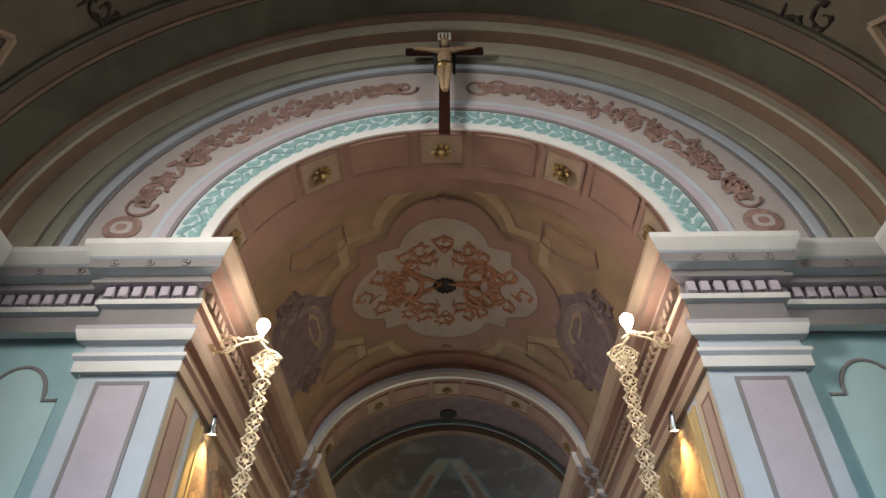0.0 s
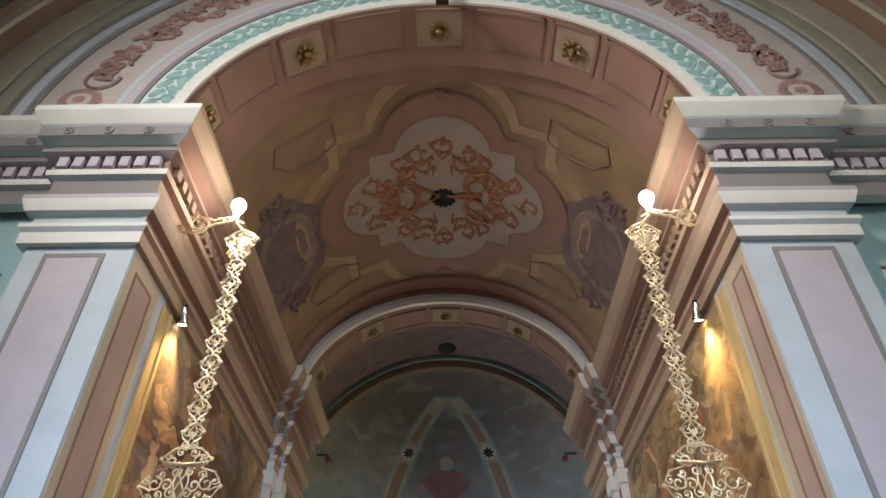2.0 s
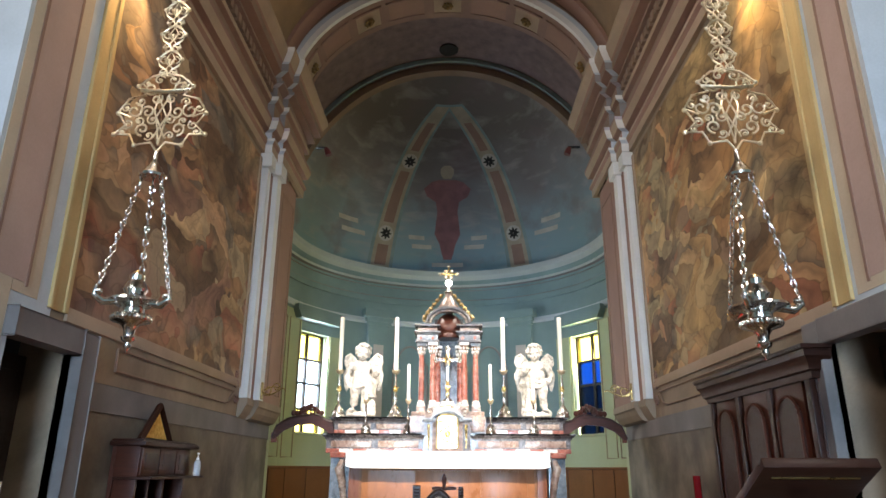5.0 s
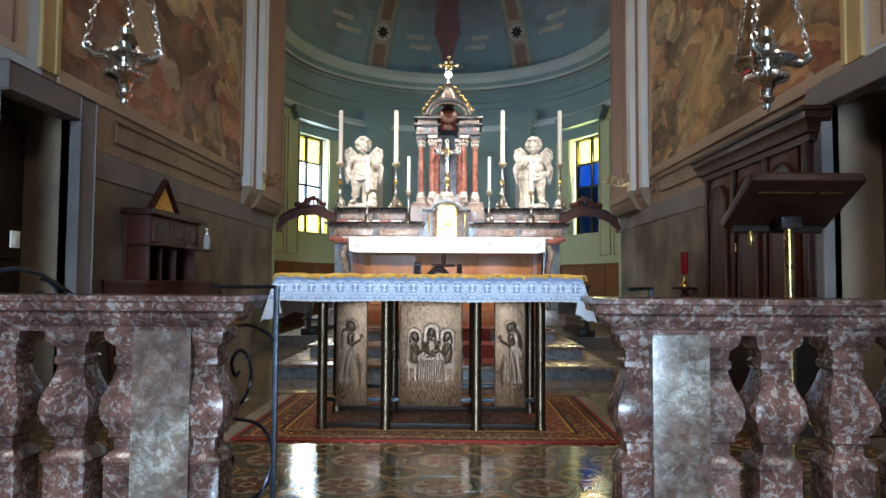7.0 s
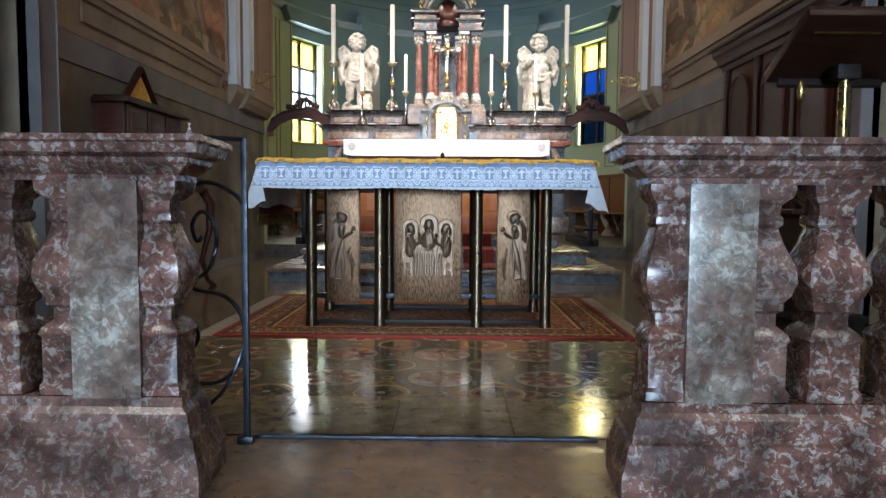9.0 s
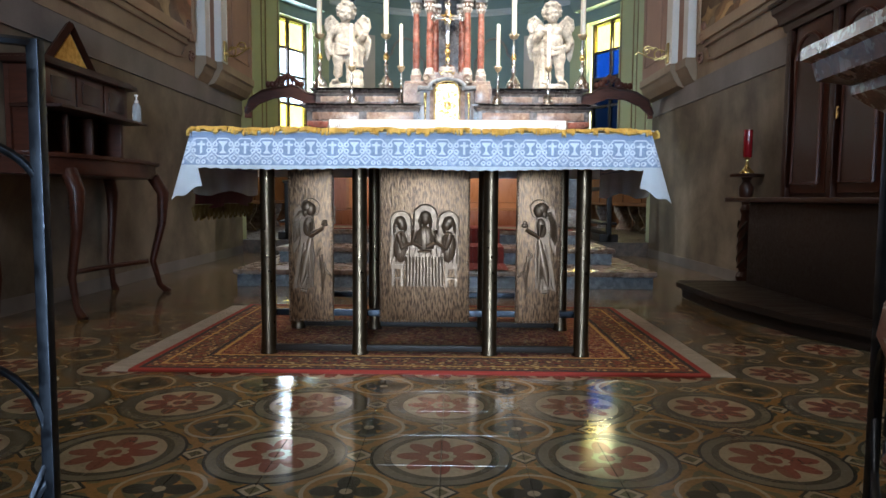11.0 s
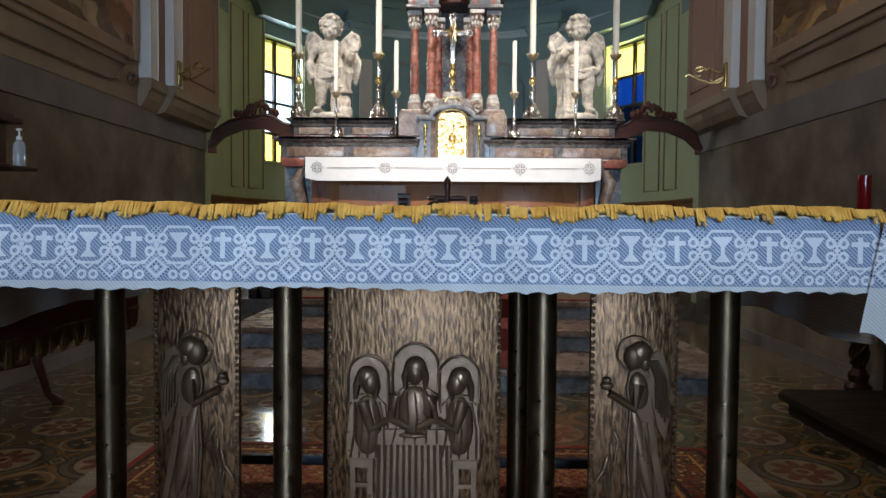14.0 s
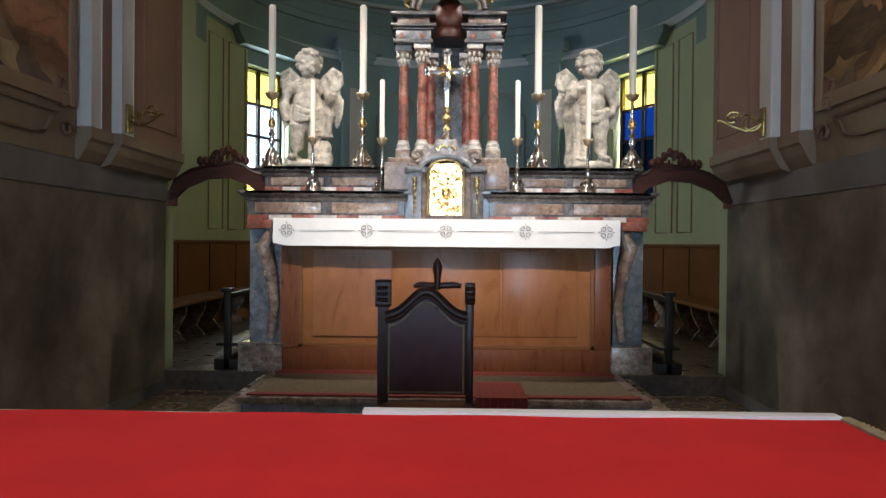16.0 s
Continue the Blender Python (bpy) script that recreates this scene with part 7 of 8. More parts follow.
for a0 in (90, 74, 106):
    bm = B()
    pts = [(-0.42, 1.6), (-0.42, 3.7)] + [(0.42 * math.cos(radians(q)) * 0.75, 3.75 + 0.42 * math.sin(radians(q))) for q in range(170, 9, -16)] + [(0.42, 3.7), (0.42, 1.6)]
    m = pose(*ring_pt(a0, CR - 0.03, 0), 0, 0, a0 - 90)
    tube(bm, [m @ Vector((x, 0, z)) for x, z in pts], 0.025, 6)
    structure("trim_choir_panel_line", bm, "stone_line", "painted panel outline on the choir wall", category="panel")
# pale green painted panels beside the windows
for s in (-1, 1):
    for a in (10, 19):
        m = pose(*ring_pt(a if s > 0 else 180 - a, CR - 0.006, 0), 0, 0, (a if s > 0 else 180 - a) - 90)
        bm = B()
        plate(bm, [(-0.27, 1.39), (0.27, 1.39), (0.27, 4.6), (-0.27, 4.6)], -0.006, 0.0, m)
        structure("trim_green_panel", bm, "apse_green", "pale green wall panel", category="panel")
        bm = B()
        tube(bm, [m @ Vector((x, -0.008, z)) for x, z in ((-0.2, 1.55), (0.2, 1.55), (0.2, 4.4), (-0.2, 4.4), (-0.2, 1.55))], 0.015, 5)
        structure("trim_green_line", bm, "wall_cream", "cream line round the green panel", category="panel")

# choir windows
for s in (-1, 1):
    mid = WIN_A if s > 0 else 180 - WIN_A
    w = 2 * CR * math.sin(radians(WIN_H)) * 1.02
    m = pose(*ring_pt(mid, CR + 0.17, 0), 0, 0, mid - 90)
    win = tagged(new("window_1" if s < 0 else "window_2"), "tall choir window with coloured panes and dark bars", "window", "choir windows", "structure")
    win.matrix_basis = m
    bm = B()
    for x in (-w / 2, 0, w / 2):
        box(bm, x - 0.03, x + 0.03, -0.03, 0.03, 2.05, 4.2, 0.004)
    zs = (2.05, 2.55, 3.10, 3.62, 4.2)
    for z in zs:
        box(bm, -w / 2, w / 2, -0.025, 0.025, z - 0.025, z + 0.025, 0.004)
    part("window_frame", bm, "black_wood", win, "dark window bars")
    for r_, (z0, z1) in enumerate(zip(zs, zs[1:])):
        for c_, (x0, x1) in enumerate(((-w / 2, 0), (0, w / 2))):
            g = ("glass_yellow", "glass_clear", "glass_clear", "glass_yellow")[r_] if s < 0 else ("glass_dark", "glass_dark", "glass_blue", "glass_yellow")[r_]
            part("pane", box(B(), x0 + 0.03, x1 - 0.03, -0.004, 0.004, z0 + 0.025, z1 - 0.025), g, win, "coloured glass pane")
    part("window_sill", box(B(), -w / 2 - 0.02, w / 2 + 0.02, -0.22, 0.05, 2.0, 2.05, 0.008), "apse_green", win)
    bd = structure("backdrop", box(B(), -1.2, 1.2, 0.30, 0.32, 1.6, 4.8), "outdoors", "bright daylight outside the choir window", category="sky")
    bd.matrix_basis = m
    bm = B()
    k = [(-w / 2 - 0.16, 4.42), (w / 2 + 0.16, 4.42), (w / 2 + 0.28, 4.60), (w / 2 + 0.28, 4.70), (-w / 2 - 0.28, 4.70), (-w / 2 - 0.28, 4.60)]
    plate(bm, k, -0.42, -0.15)
    ob = structure("trim_window_hood", bm, "apse_blue", "dark moulded hood over the window", category="moulding")
    ob.matrix_basis = m
    bm = B()
    for sd in (-1, 1):
        box(bm, sd * (w / 2 + 0.02), sd * (w / 2 + 0.09), -0.19, -0.12, 2.0, 4.26)
    ob = structure("trim_window_jamb", bm, "apse_green", "pale green window jamb", category="moulding")
    ob.matrix_basis = m


# ---------- chancel walls: paintings, pilasters, furniture ----------
for s, fr in ((-1, "fresco_a"), (1, "fresco_b")):
    y0, y1, z0, z1 = 6.56 if s < 0 else 6.34, 10.42, 2.38, 5.42
    p = thing("wall_painting", "large faded wall painting in warm browns and reds" if s < 0 else "large faded wall painting in gold and brown", "painting", (s * W, (y0 + y1) / 2, z0), group="wall paintings")
    a, b = y0 - (y0 + y1) / 2, y1 - (y0 + y1) / 2
    part("painted_field", box(B(), min(0, -s * 0.012), max(0, -s * 0.012), a, b, 0, z1 - z0), fr, p)
    for nm, q0, q1, r0, r1, o in (("frame", a - 0.20, a, -0.05, z1 - z0, 0.016), ("frame", a - 0.05, a, -0.05, z1 - z0, 0.03), ("frame", a - 0.21, a - 0.17, -0.05, z1 - z0, 0.026), ("frame", b, b + 0.07, -0.1, z1 - z0, 0.03), ("frame", a, b, -0.10, 0.0, 0.025)):
        part(nm, box(B(), min(0, -s * o), max(0, -s * o), q0, q1, r0, r1, 0.006), "gold_line" if q1 <= a else "tan_trim", p, "ochre painted frame")
    # border under the painting with its ogee-ended line
    bm = B()
    pts = [(s * 2.556, y, z) for y, z in ((7.35, 2.22), (7.35, 2.05), (10.0, 2.05), (10.16, 2.08), (10.22, 2.16), (10.30, 2.22), (7.35, 2.22))]
    tube(bm, pts, 0.012, 5)
    structure("trim_border_line", bm, "brown_trim", "brown line in the border under the painting", category="moulding")
    bm = B()
    for cy, cz, r in ((10.36, 2.30, 0.06), (10.40, 2.12, 0.07), (10.33, 2.42, 0.05)):
        tube(bm, [(s * 2.556, y, z) for y, _, z in [(cy + q[0], 0, cz + q[2]) for q in curl(0, 0, r, 0.015, 0, 420, 14)]], 0.014, 5)
    structure("trim_border_scroll", bm, "pink_dark", "painted scroll ornament", category="moulding")
    # pilasters of the second arch on their corbels
    for x, ya, yb in ((2.48, 10.55, 11.985), (2.42, 10.86, 11.985)):
        bm = B()
        k = [(2.57, 1.90), (x + 0.06, 1.93), (x + 0.015, 2.0), (x - 0.01, 2.06), (x - 0.03, 2.08), (x - 0.03, 2.16), (2.57, 2.16)]
        plate(bm, [(s * u, z) for u, z in k], ya - 0.03, yb)
        structure("trim_corbel", bm, "wall_cream", "stone corbel under the pilaster", category="corbel")
        structure("trim_pilaster", box(B(), s * x, s * W, ya, yb, 2.164, 5.5, 0.004), "pink", "dusty pink pilaster", category="pilaster")
    for x, ya, yb in ((2.47, 10.54, 10.68), (2.41, 10.85, 11.04)):
        structure("trim_pilaster_fillet", box(B(), s * x, s * (x + 0.09), ya, yb, 2.165, 5.49, 0.008), "white_trim", "white fillet on the pilaster", category="pilaster")
        structure("trim_pilaster_cap", box(B(), s * (x - 0.05), s * W, ya - 0.04, yb + 0.05, 5.30, 5.498, 0.01), "white_trim", "white pilaster cap", category="pilaster")
    bm = B()
    tube(bm, [(s * 2.418, y, z) for y, z in ((11.24, 2.3), (11.86, 2.3), (11.86, 5.2), (11.24, 5.2), (11.24, 2.3))], 0.012, 5)
    structure("trim_pilaster_line", bm, "pink_dark", "brown line round the pilaster's panel", category="pilaster")
    # gilt sconce
    t = thing("sconce", "gilt scrolled wall sconce on the pilaster", "sconce", (s * 2.41, 10.96, 2.30), group="sconces")
    part("wall_plate", box(B(), min(0, -s * 0.02), max(0, -s * 0.02), -0.04, 0.04, -0.12, 0.10, 0.006), "brass", t)
    bm = B()
    m = pose(0, 0, 0, 0, 0, 180 if s > 0 else 0) @ pose(0, 0, 0, 0, 0, -15)
    for pts in (curl(0.09, 0.0, 0.08, 0.02, 180, 560, 20), curl(0.22, 0.03, 0.06, 0.02, 180, -200, 18), [(0.02, 0, -0.02), (0.12, 0, -0.07), (0.22, 0, -0.03), (0.31, 0, 0.02), (0.34, 0, 0.0)], [(0.02, 0.02, 0.0), (0.14, 0.05, 0.05), (0.24, 0.05, 0.03)]):
        tube(bm, [m @ Vector(q) for q in pts], 0.008, 6)
    part("scroll_arm", bm, "brass", t, "", 60)
    # door leaf standing in the dark passage
    d0, d1, h = DOOR[s]
    t = thing("passage_door", "dark panelled wooden door in the chancel wall", "door", (s * 2.9, d0, 0.0), group="passage doors")
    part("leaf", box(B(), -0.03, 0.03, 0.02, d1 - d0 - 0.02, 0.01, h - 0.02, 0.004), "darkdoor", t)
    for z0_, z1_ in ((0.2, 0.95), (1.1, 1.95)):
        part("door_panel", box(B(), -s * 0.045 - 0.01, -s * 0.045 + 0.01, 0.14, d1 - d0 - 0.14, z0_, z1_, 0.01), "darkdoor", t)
    part("door_handle", blob(B(), (-s * 0.06, 0.08, 1.02), (0.025, 0.025, 0.025)), "brass", t)
structure("wall_skirt", box(B(), -2.566, -2.556, 7.25, 11.98, 0.0, 0.10), "wall_band", "grey damp skirting strip", category="baseboard")
structure("wall_skirt", box(B(), 2.556, 2.566, 8.5, 11.98, 0.0, 0.10), "wall_band", "grey damp skirting strip", category="baseboard")
t = thing("light_switch", "small white light switch beside the door", "switch", (-2.5, 6.08, 1.2))
part("plate", box(B(), 0.0, 0.012, -0.04, 0.04, -0.05, 0.05, 0.003), "wax", t)
part("rocker", box(B(), 0.011, 0.016, -0.02, 0.02, -0.03, 0.03, 0.002), "linen", t)


def cabriole(bm, x, y, h, dx, dy, r=0.03):
    tube(bm, [(x, y, h), (x + dx * 0.9, y + dy * 0.9, h * 0.86), (x + dx * 0.7, y + dy * 0.7, h * 0.6), (x - dx * 0.2, y - dy * 0.2, h * 0.28), (x + dx * 0.4, y + dy * 0.4, h * 0.07), (x + dx * 1.2, y + dy * 1.2, 0.0)], [r * 1.3, r * 1.35, r * 0.9, r * 0.7, r * 0.6, r * 0.9], 10)
    return bm


# console with its upper cabinet
t = thing("console_table", "dark mahogany console table with curved legs against the wall", "table", (-2.555, 7.92, 0.0))
top = [(0.0, -0.74), (0.32, -0.74), (0.46, -0.62), (0.53, -0.3), (0.54, 0.0), (0.53, 0.3), (0.46, 0.62), (0.32, 0.74), (0.0, 0.74)]


def slab(pts, z0, z1):
    bm = B()
    f = [bm.verts.new((x, y, z1)) for x, y in pts]
    g = [bm.verts.new((x, y, z0)) for x, y in pts]
    bm.faces.new(f), bm.faces.new(list(reversed(g)))
    for k in range(len(pts)):
        j = (k + 1) % len(pts)
        bm.faces.new((f[k], g[k], g[j], f[j]))
    bmesh.ops.bevel(bm, geom=list(bm.edges), offset=0.005, segments=2, affect="EDGES")
    return bm


part("tabletop", slab(top, 0.935, 0.96), "mahogany", t)
part("apron", slab([(x * 0.95, y * 0.96) for x, y in top], 0.84, 0.936), "mahogany", t)
for x, y, dx, dy in ((0.44, -0.54, 0.06, -0.03), (0.44, 0.54, 0.06, 0.05), (0.06, -0.64, 0.0, -0.04), (0.06, 0.64, 0.0, 0.05)):
    part("leg", cabriole(B(), x, y, 0.86, dx, dy, 0.034), "mahogany", t, "", 60)
part("stretcher", tube(B(), [(0.40, -0.50, 0.24), (0.20, -0.1, 0.22), (0.20, 0.12, 0.22), (0.40, 0.50, 0.24)], 0.018, 8), "mahogany", t, "", 60)
cab = thing("wall_cabinet", "dark wooden cabinet with an open shelf and gabled top", "cabinet", (-2.555, 8.02, 0.962))
part("back_board", box(B(), 0.0, 0.03, -0.52, 0.52, 0, 0.56), "mahogany", cab)
part("body", box(B(), 0.03, 0.22, -0.52, 0.52, 0.30, 0.53, 0.004), "mahogany", cab)
for y0_, y1_ in ((-0.50, -0.18), (-0.16, 0.16), (0.18, 0.50)):
    d = part("door", box(B(), 0.22, 0.235, y0_, y1_, 0.315, 0.515, 0.004), "mahogany", cab)
    part("door_panel", box(B(), 0.233, 0.242, y0_ + 0.05, y1_ - 0.05, 0.35, 0.48, 0.006), "walnut", d)
part("cornice", box(B(), 0.0, 0.28, -0.58, 0.58, 0.53, 0.565, 0.008), "walnut", cab)
part("cornice", box(B(), 0.0, 0.25, -0.55, 0.55, 0.565, 0.585, 0.006), "walnut", cab)
part("shelf", box(B(), 0.0, 0.34, -0.52, 0.60, 0.28, 0.30, 0.005), "walnut", cab)
for y in (-0.50, 0.46):
    part("side", box(B(), 0.03, 0.20, y, y + 0.04, 0, 0.30, 0.004), "mahogany", cab)
for y in (-0.17, 0.13):
    part("divider", box(B(), 0.03, 0.16, y, y + 0.03, 0, 0.28, 0.004), "mahogany", cab)
t = thing("gable_frame", "triangular dark wooden frame with a yellow panel on the cabinet", "frame", (-2.46, 8.05, 1.548))
for y0_, y1_ in ((-0.30, 0.0), (0.30, 0.0)):
    part("rafter", tube(B(), [(0, y0_, 0.0), (0, y1_, 0.30)], 0.030, 4), "walnut", t)
bm = B()
f = [bm.verts.new(v) for v in ((0.0, -0.22, 0.02), (0.0, 0.22, 0.02), (0.0, 0.0, 0.24))]
g = [bm.verts.new(v) for v in ((-0.02, -0.22, 0.02), (-0.02, 0.22, 0.02), (-0.02, 0.0, 0.24))]
bm.faces.new(f), bm.faces.new(g)
for k in range(3):
    bm.faces.new((f[k], g[k], g[(k + 1) % 3], f[(k + 1) % 3]))
part("panel", bm, "fringe", t, "yellow backing")
t = thing("soap_dispenser", "clear plastic pump bottle on the cabinet shelf", "bottle", (-2.25, 8.52, 1.264))
n = Nodes("clear_plastic")
M["clear"] = n.done((0.75, 0.80, 0.85), 0.1, 0.0, None, Transmission_Weight=0.7)
part("bottle", lathe(B(), [(0.03, 0.0), (0.032, 0.01), (0.032, 0.11), (0.022, 0.13), (0.012, 0.14)], seg=16), "clear", t)
part("pump", lathe(B(), [(0.014, 0.135), (0.014, 0.155), (0.005, 0.158), (0.005, 0.185), (0.014, 0.187), (0.014, 0.197), (0.0, 0.2)], seg=12), "linen", t, "white pump head")

# dark platform with the built-in cupboard
t = thing("wooden_platform", "low dark wooden platform along the wall", "platform", (0, 0, 0))
part("deck", slab([(2.55, 8.56), (1.80, 8.56), (1.75, 8.50), (1.76, 7.70), (1.88, 7.05), (2.15, 6.50), (2.55, 6.40)], 0.075, 0.115), "black_wood", t)
part("skirt", slab([(2.55, 8.52), (1.84, 8.52), (1.79, 8.47), (1.80, 7.71), (1.92, 7.08), (2.18, 6.54), (2.55, 6.44)], 0.0, 0.076), "black_wood", t)
cb = thing("sacristy_cupboard", "tall dark walnut cupboard with arched doors and heavy cornice", "cupboard", (2.56, 7.50, 0.115))
cb.matrix_basis = pose(2.56, 7.50, 0.115) @ Matrix.Diagonal((1.0, 1.08, 1.055, 1.0))
part("lower_body", box(B(), -0.32, 0.0, -0.86, 0.86, 0.0, 0.56, 0.006), "black_wood", cb, "deep dark base")
part("counter", box(B(), -0.42, 0.0, -0.90, 1.05, 0.56, 0.59, 0.008), "walnut", cb, "projecting counter board")
part("upper_body", box(B(), -0.07, 0.0, -0.84, 0.84, 0.59, 1.74, 0.005), "walnut", cb)
for y in (-0.83, -0.29, 0.25, 0.79):
    part("stile", box(B(), -0.11, -0.06, y, y + 0.06, 0.59, 1.72, 0.006), "walnut", cb)
for y in (-0.50, 0.01, 0.55):
    w = 0.20
    d = part("door", box(B(), -0.09, -0.065, y - w, y + w, 0.62, 1.70, 0.004), "mahogany", cb)
    pts = [(-w + 0.05, 0.68), (w - 0.05, 0.68), (w - 0.05, 1.48)] + [((w - 0.05) * math.cos(radians(a)), 1.48 + 0.14 * math.sin(radians(a))) for a in range(15, 180, 15)] + [(-w + 0.05, 1.48)]
    bm = B()
    plate(bm, pts, 0.0, 0.02, pose(-0.09, y, 0, 0, 0, 90) @ pose(0, 0, 0))
    part("door_panel", bm, "walnut", d)
    bm = B()
    tube(bm, [(-0.112, y + a, b) for a, b in pts + pts[:1]], 0.012, 6)
    part("panel_moulding", bm, "mahogany", d)
bm = sweep(B(), [(0.0, 0.86), (-0.09, 0.86), (-0.09, -0.86), (0.0, -0.86)], [(0.0, 1.70), (0.02, 1.70), (0.03, 1.74), (0.05, 1.75), (0.06, 1.80), (0.085, 1.83), (0.09, 1.87), (0.105, 1.875), (0.105, 1.90), (0.0, 1.90)])
part("cornice", bm, "walnut", cb, "stepped projecting cornice", 30)
part("cornice_top", box(B(), -0.20, 0.0, -0.96, 0.96, 1.885, 1.90), "walnut", cb)
part("keyplate", box(B(), -0.116, -0.11, 0.20, 0.22, 1.05, 1.12), "brass", cb)

# red sanctuary candle on its turned stand
t = thing("candle_stand", "dark turned wooden stand with twisted column", "candle stand", (2.46, 9.0, 0.0))
part("column", lathe(B(), [(0.07, 0.0), (0.075, 0.03), (0.05, 0.06), (0.06, 0.10), (0.035, 0.14), (0.045, 0.20), (0.052, 0.34), (0.045, 0.50), (0.03, 0.60), (0.045, 0.64), (0.028, 0.68), (0.055, 0.76), (0.06, 0.82), (0.03, 0.87), (0.045, 0.90)], seg=18), "walnut", t)
bm = B()
for k in range(4):
    tube(bm, [(0.047 * math.cos(k * 1.571 + i * 0.35), 0.047 * math.sin(k * 1.571 + i * 0.35), 0.17 + 0.021 * i) for i in range(19)], 0.010, 6)
part("twist", bm, "black_wood", t, "", 60)
part("tray", lathe(B(), [(0.0, 0.90), (0.13, 0.905), (0.135, 0.925), (0.12, 0.93), (0.0, 0.925)], seg=24), "walnut", t)
t = thing("sanctuary_candle", "red glass sanctuary candle on a brass foot", "candle", (2.46, 9.0, 0.93))
part("foot", lathe(B(), [(0.055, 0.0), (0.055, 0.01), (0.03, 0.04), (0.014, 0.07), (0.012, 0.11), (0.03, 0.13)], seg=18), "brass", t, "brass foot")
part("cup", lathe(B(), [(0.033, 0.13), (0.036, 0.14), (0.037, 0.35), (0.034, 0.35), (0.033, 0.15)], seg=18), "ruby", t, "dark red glass")
t = thing("carved_support", "carved black wooden scroll support by the platform", "support", (2.42, 8.62, 0.0))
part("scroll", tube(B(), [(-0.05, 0, 0.62), (-0.02, 0, 0.52), (0.03, 0, 0.46), (0.0, 0, 0.36), (0.05, 0, 0.28), (0.06, 0, 0.12), (0.02, 0, 0.0)], [0.03, 0.06, 0.07, 0.05, 0.07, 0.05, 0.05], 10), "black_wood", t, "", 60)

# lectern behind the rail
t = thing("lectern", "dark wooden lectern board on a brass pole", "lectern", (1.42, 4.78, 0.004))
part("base", lathe(B(), [(0.19, 0.0), (0.19, 0.02), (0.06, 0.04), (0.03, 0.06)], seg=24), "brass", t)
part("pole", lathe(B(), [(0.017, 0.05), (0.017, 1.18)], seg=16), "brass", t, "polished brass pole")
bd = part("board", box(B(), -0.21, 0.21, -0.02, 0.02, -0.15, 0.18, 0.008), "walnut", t, "sloping book board", at=pose(0, 0.0, 1.27, 62))
part("book_stop", box(B(), -0.18, 0.18, -0.05, -0.02, -0.14, -0.12, 0.005), "black_wood", bd)
part("edge_strip", box(B(), -0.16, 0.16, -0.024, -0.02, 0.10, 0.108), "brass", bd, "brass strip")
part("knob", blob(B(), (-0.16, -0.03, 1.13), (0.012, 0.012, 0.035)), "brass", t)
part("board_mount", box(B(), -0.04, 0.04, -0.03, 0.03, 1.17, 1.22, 0.008), "black_wood", t)
t = thing("microphone", "black microphone on a slim stand", "microphone", (1.86, 4.85, 0.004))
part("stand", tube(B(), [(0, 0, 0.0), (0, 0, 1.15), (-0.02, -0.02, 1.30)], 0.009, 8), "iron", t)
part("head", lathe(B(), [(0.012, 0.0), (0.014, 0.09), (0.026, 0.11), (0.028, 0.15), (0.0, 0.17)], (-0.03, -0.03, 1.28), 12, pose(0, 0, 0, 40, 0, 30)), "black_wood", t)
part("foot", lathe(B(), [(0.13, 0.0), (0.13, 0.015), (0.02, 0.03)], seg=20), "iron", t)
t = thing("iron_grille", "small black wrought-iron scrolled grille behind the rail", "grille", (-1.55, 4.66, 0.004))
for x in (-0.22, 0.22):
    part("upright", tube(B(), [(x, 0, 0.0), (x, 0, 0.90)], 0.010, 6), "iron", t)
part("top_rail", tube(B(), [(-0.22, 0, 0.90), (-0.1, 0, 0.98), (0, 0, 1.0), (0.1, 0, 0.98), (0.22, 0, 0.90)], 0.010, 6), "iron", t, "", 60)
for c, f in ((-0.1, 1), (0.1, -1)):
    part("scroll", tube(B(), curl(c, 0.88, 0.08, 0.02, 90, 90 + f * 420, 18), 0.008, 6), "iron", t)


# ---------- painted and modelled ornament of arches and vaults ----------
def on_vault(e, s, y, off=0.0):
    """A point s metres along the vault from its crown, off metres below its surface."""
    th = math.pi / 2 - s / ((e[0] + e[1]) / 2)
    x, z = ell(e[0] - off, e[1] - off, e[2], th)
    return Vector((x, y, z))


def quatrefoil(a, k=1.0):
    c, s = math.cos(a), math.sin(a)
    best = 0.0
    hw, hh = 1.28, 1.22
    best = min(hw / max(abs(c), 1e-6), hh / max(abs(s), 1e-6))
    for cx, cy, r in ((1.05, 0, 0.86), (-1.05, 0, 0.86), (0, 1.08, 0.84), (0, -1.08, 0.84)):
        b = c * cx + s * cy
        q = b * b - (cx * cx + cy * cy - r * r)
        if q > 0 and b > 0:
            best = max(best, b + math.sqrt(q))
    return best * k


def ring_patch(e, cy, f0, f1, off, cs=0.0, steps=4, n=180):
    bm = B()
    rows = []
    for i in range(n):
        a = 2 * math.pi * i / n
        r0, r1 = f0(a), f1(a)
        rows.append([bm.verts.new(on_vault(e, cs + (r0 + (r1 - r0) * j / steps) * math.cos(a), cy + (r0 + (r1 - r0) * j / steps) * math.sin(a), off)) for j in range(steps + 1)])
    for i in range(n):
        a, b = rows[i], rows[(i + 1) % n]
        for j in range(steps):
            try:
                bm.faces.new((a[j], a[j + 1], b[j + 1], b[j]))
            except ValueError:
                pass
    return bm


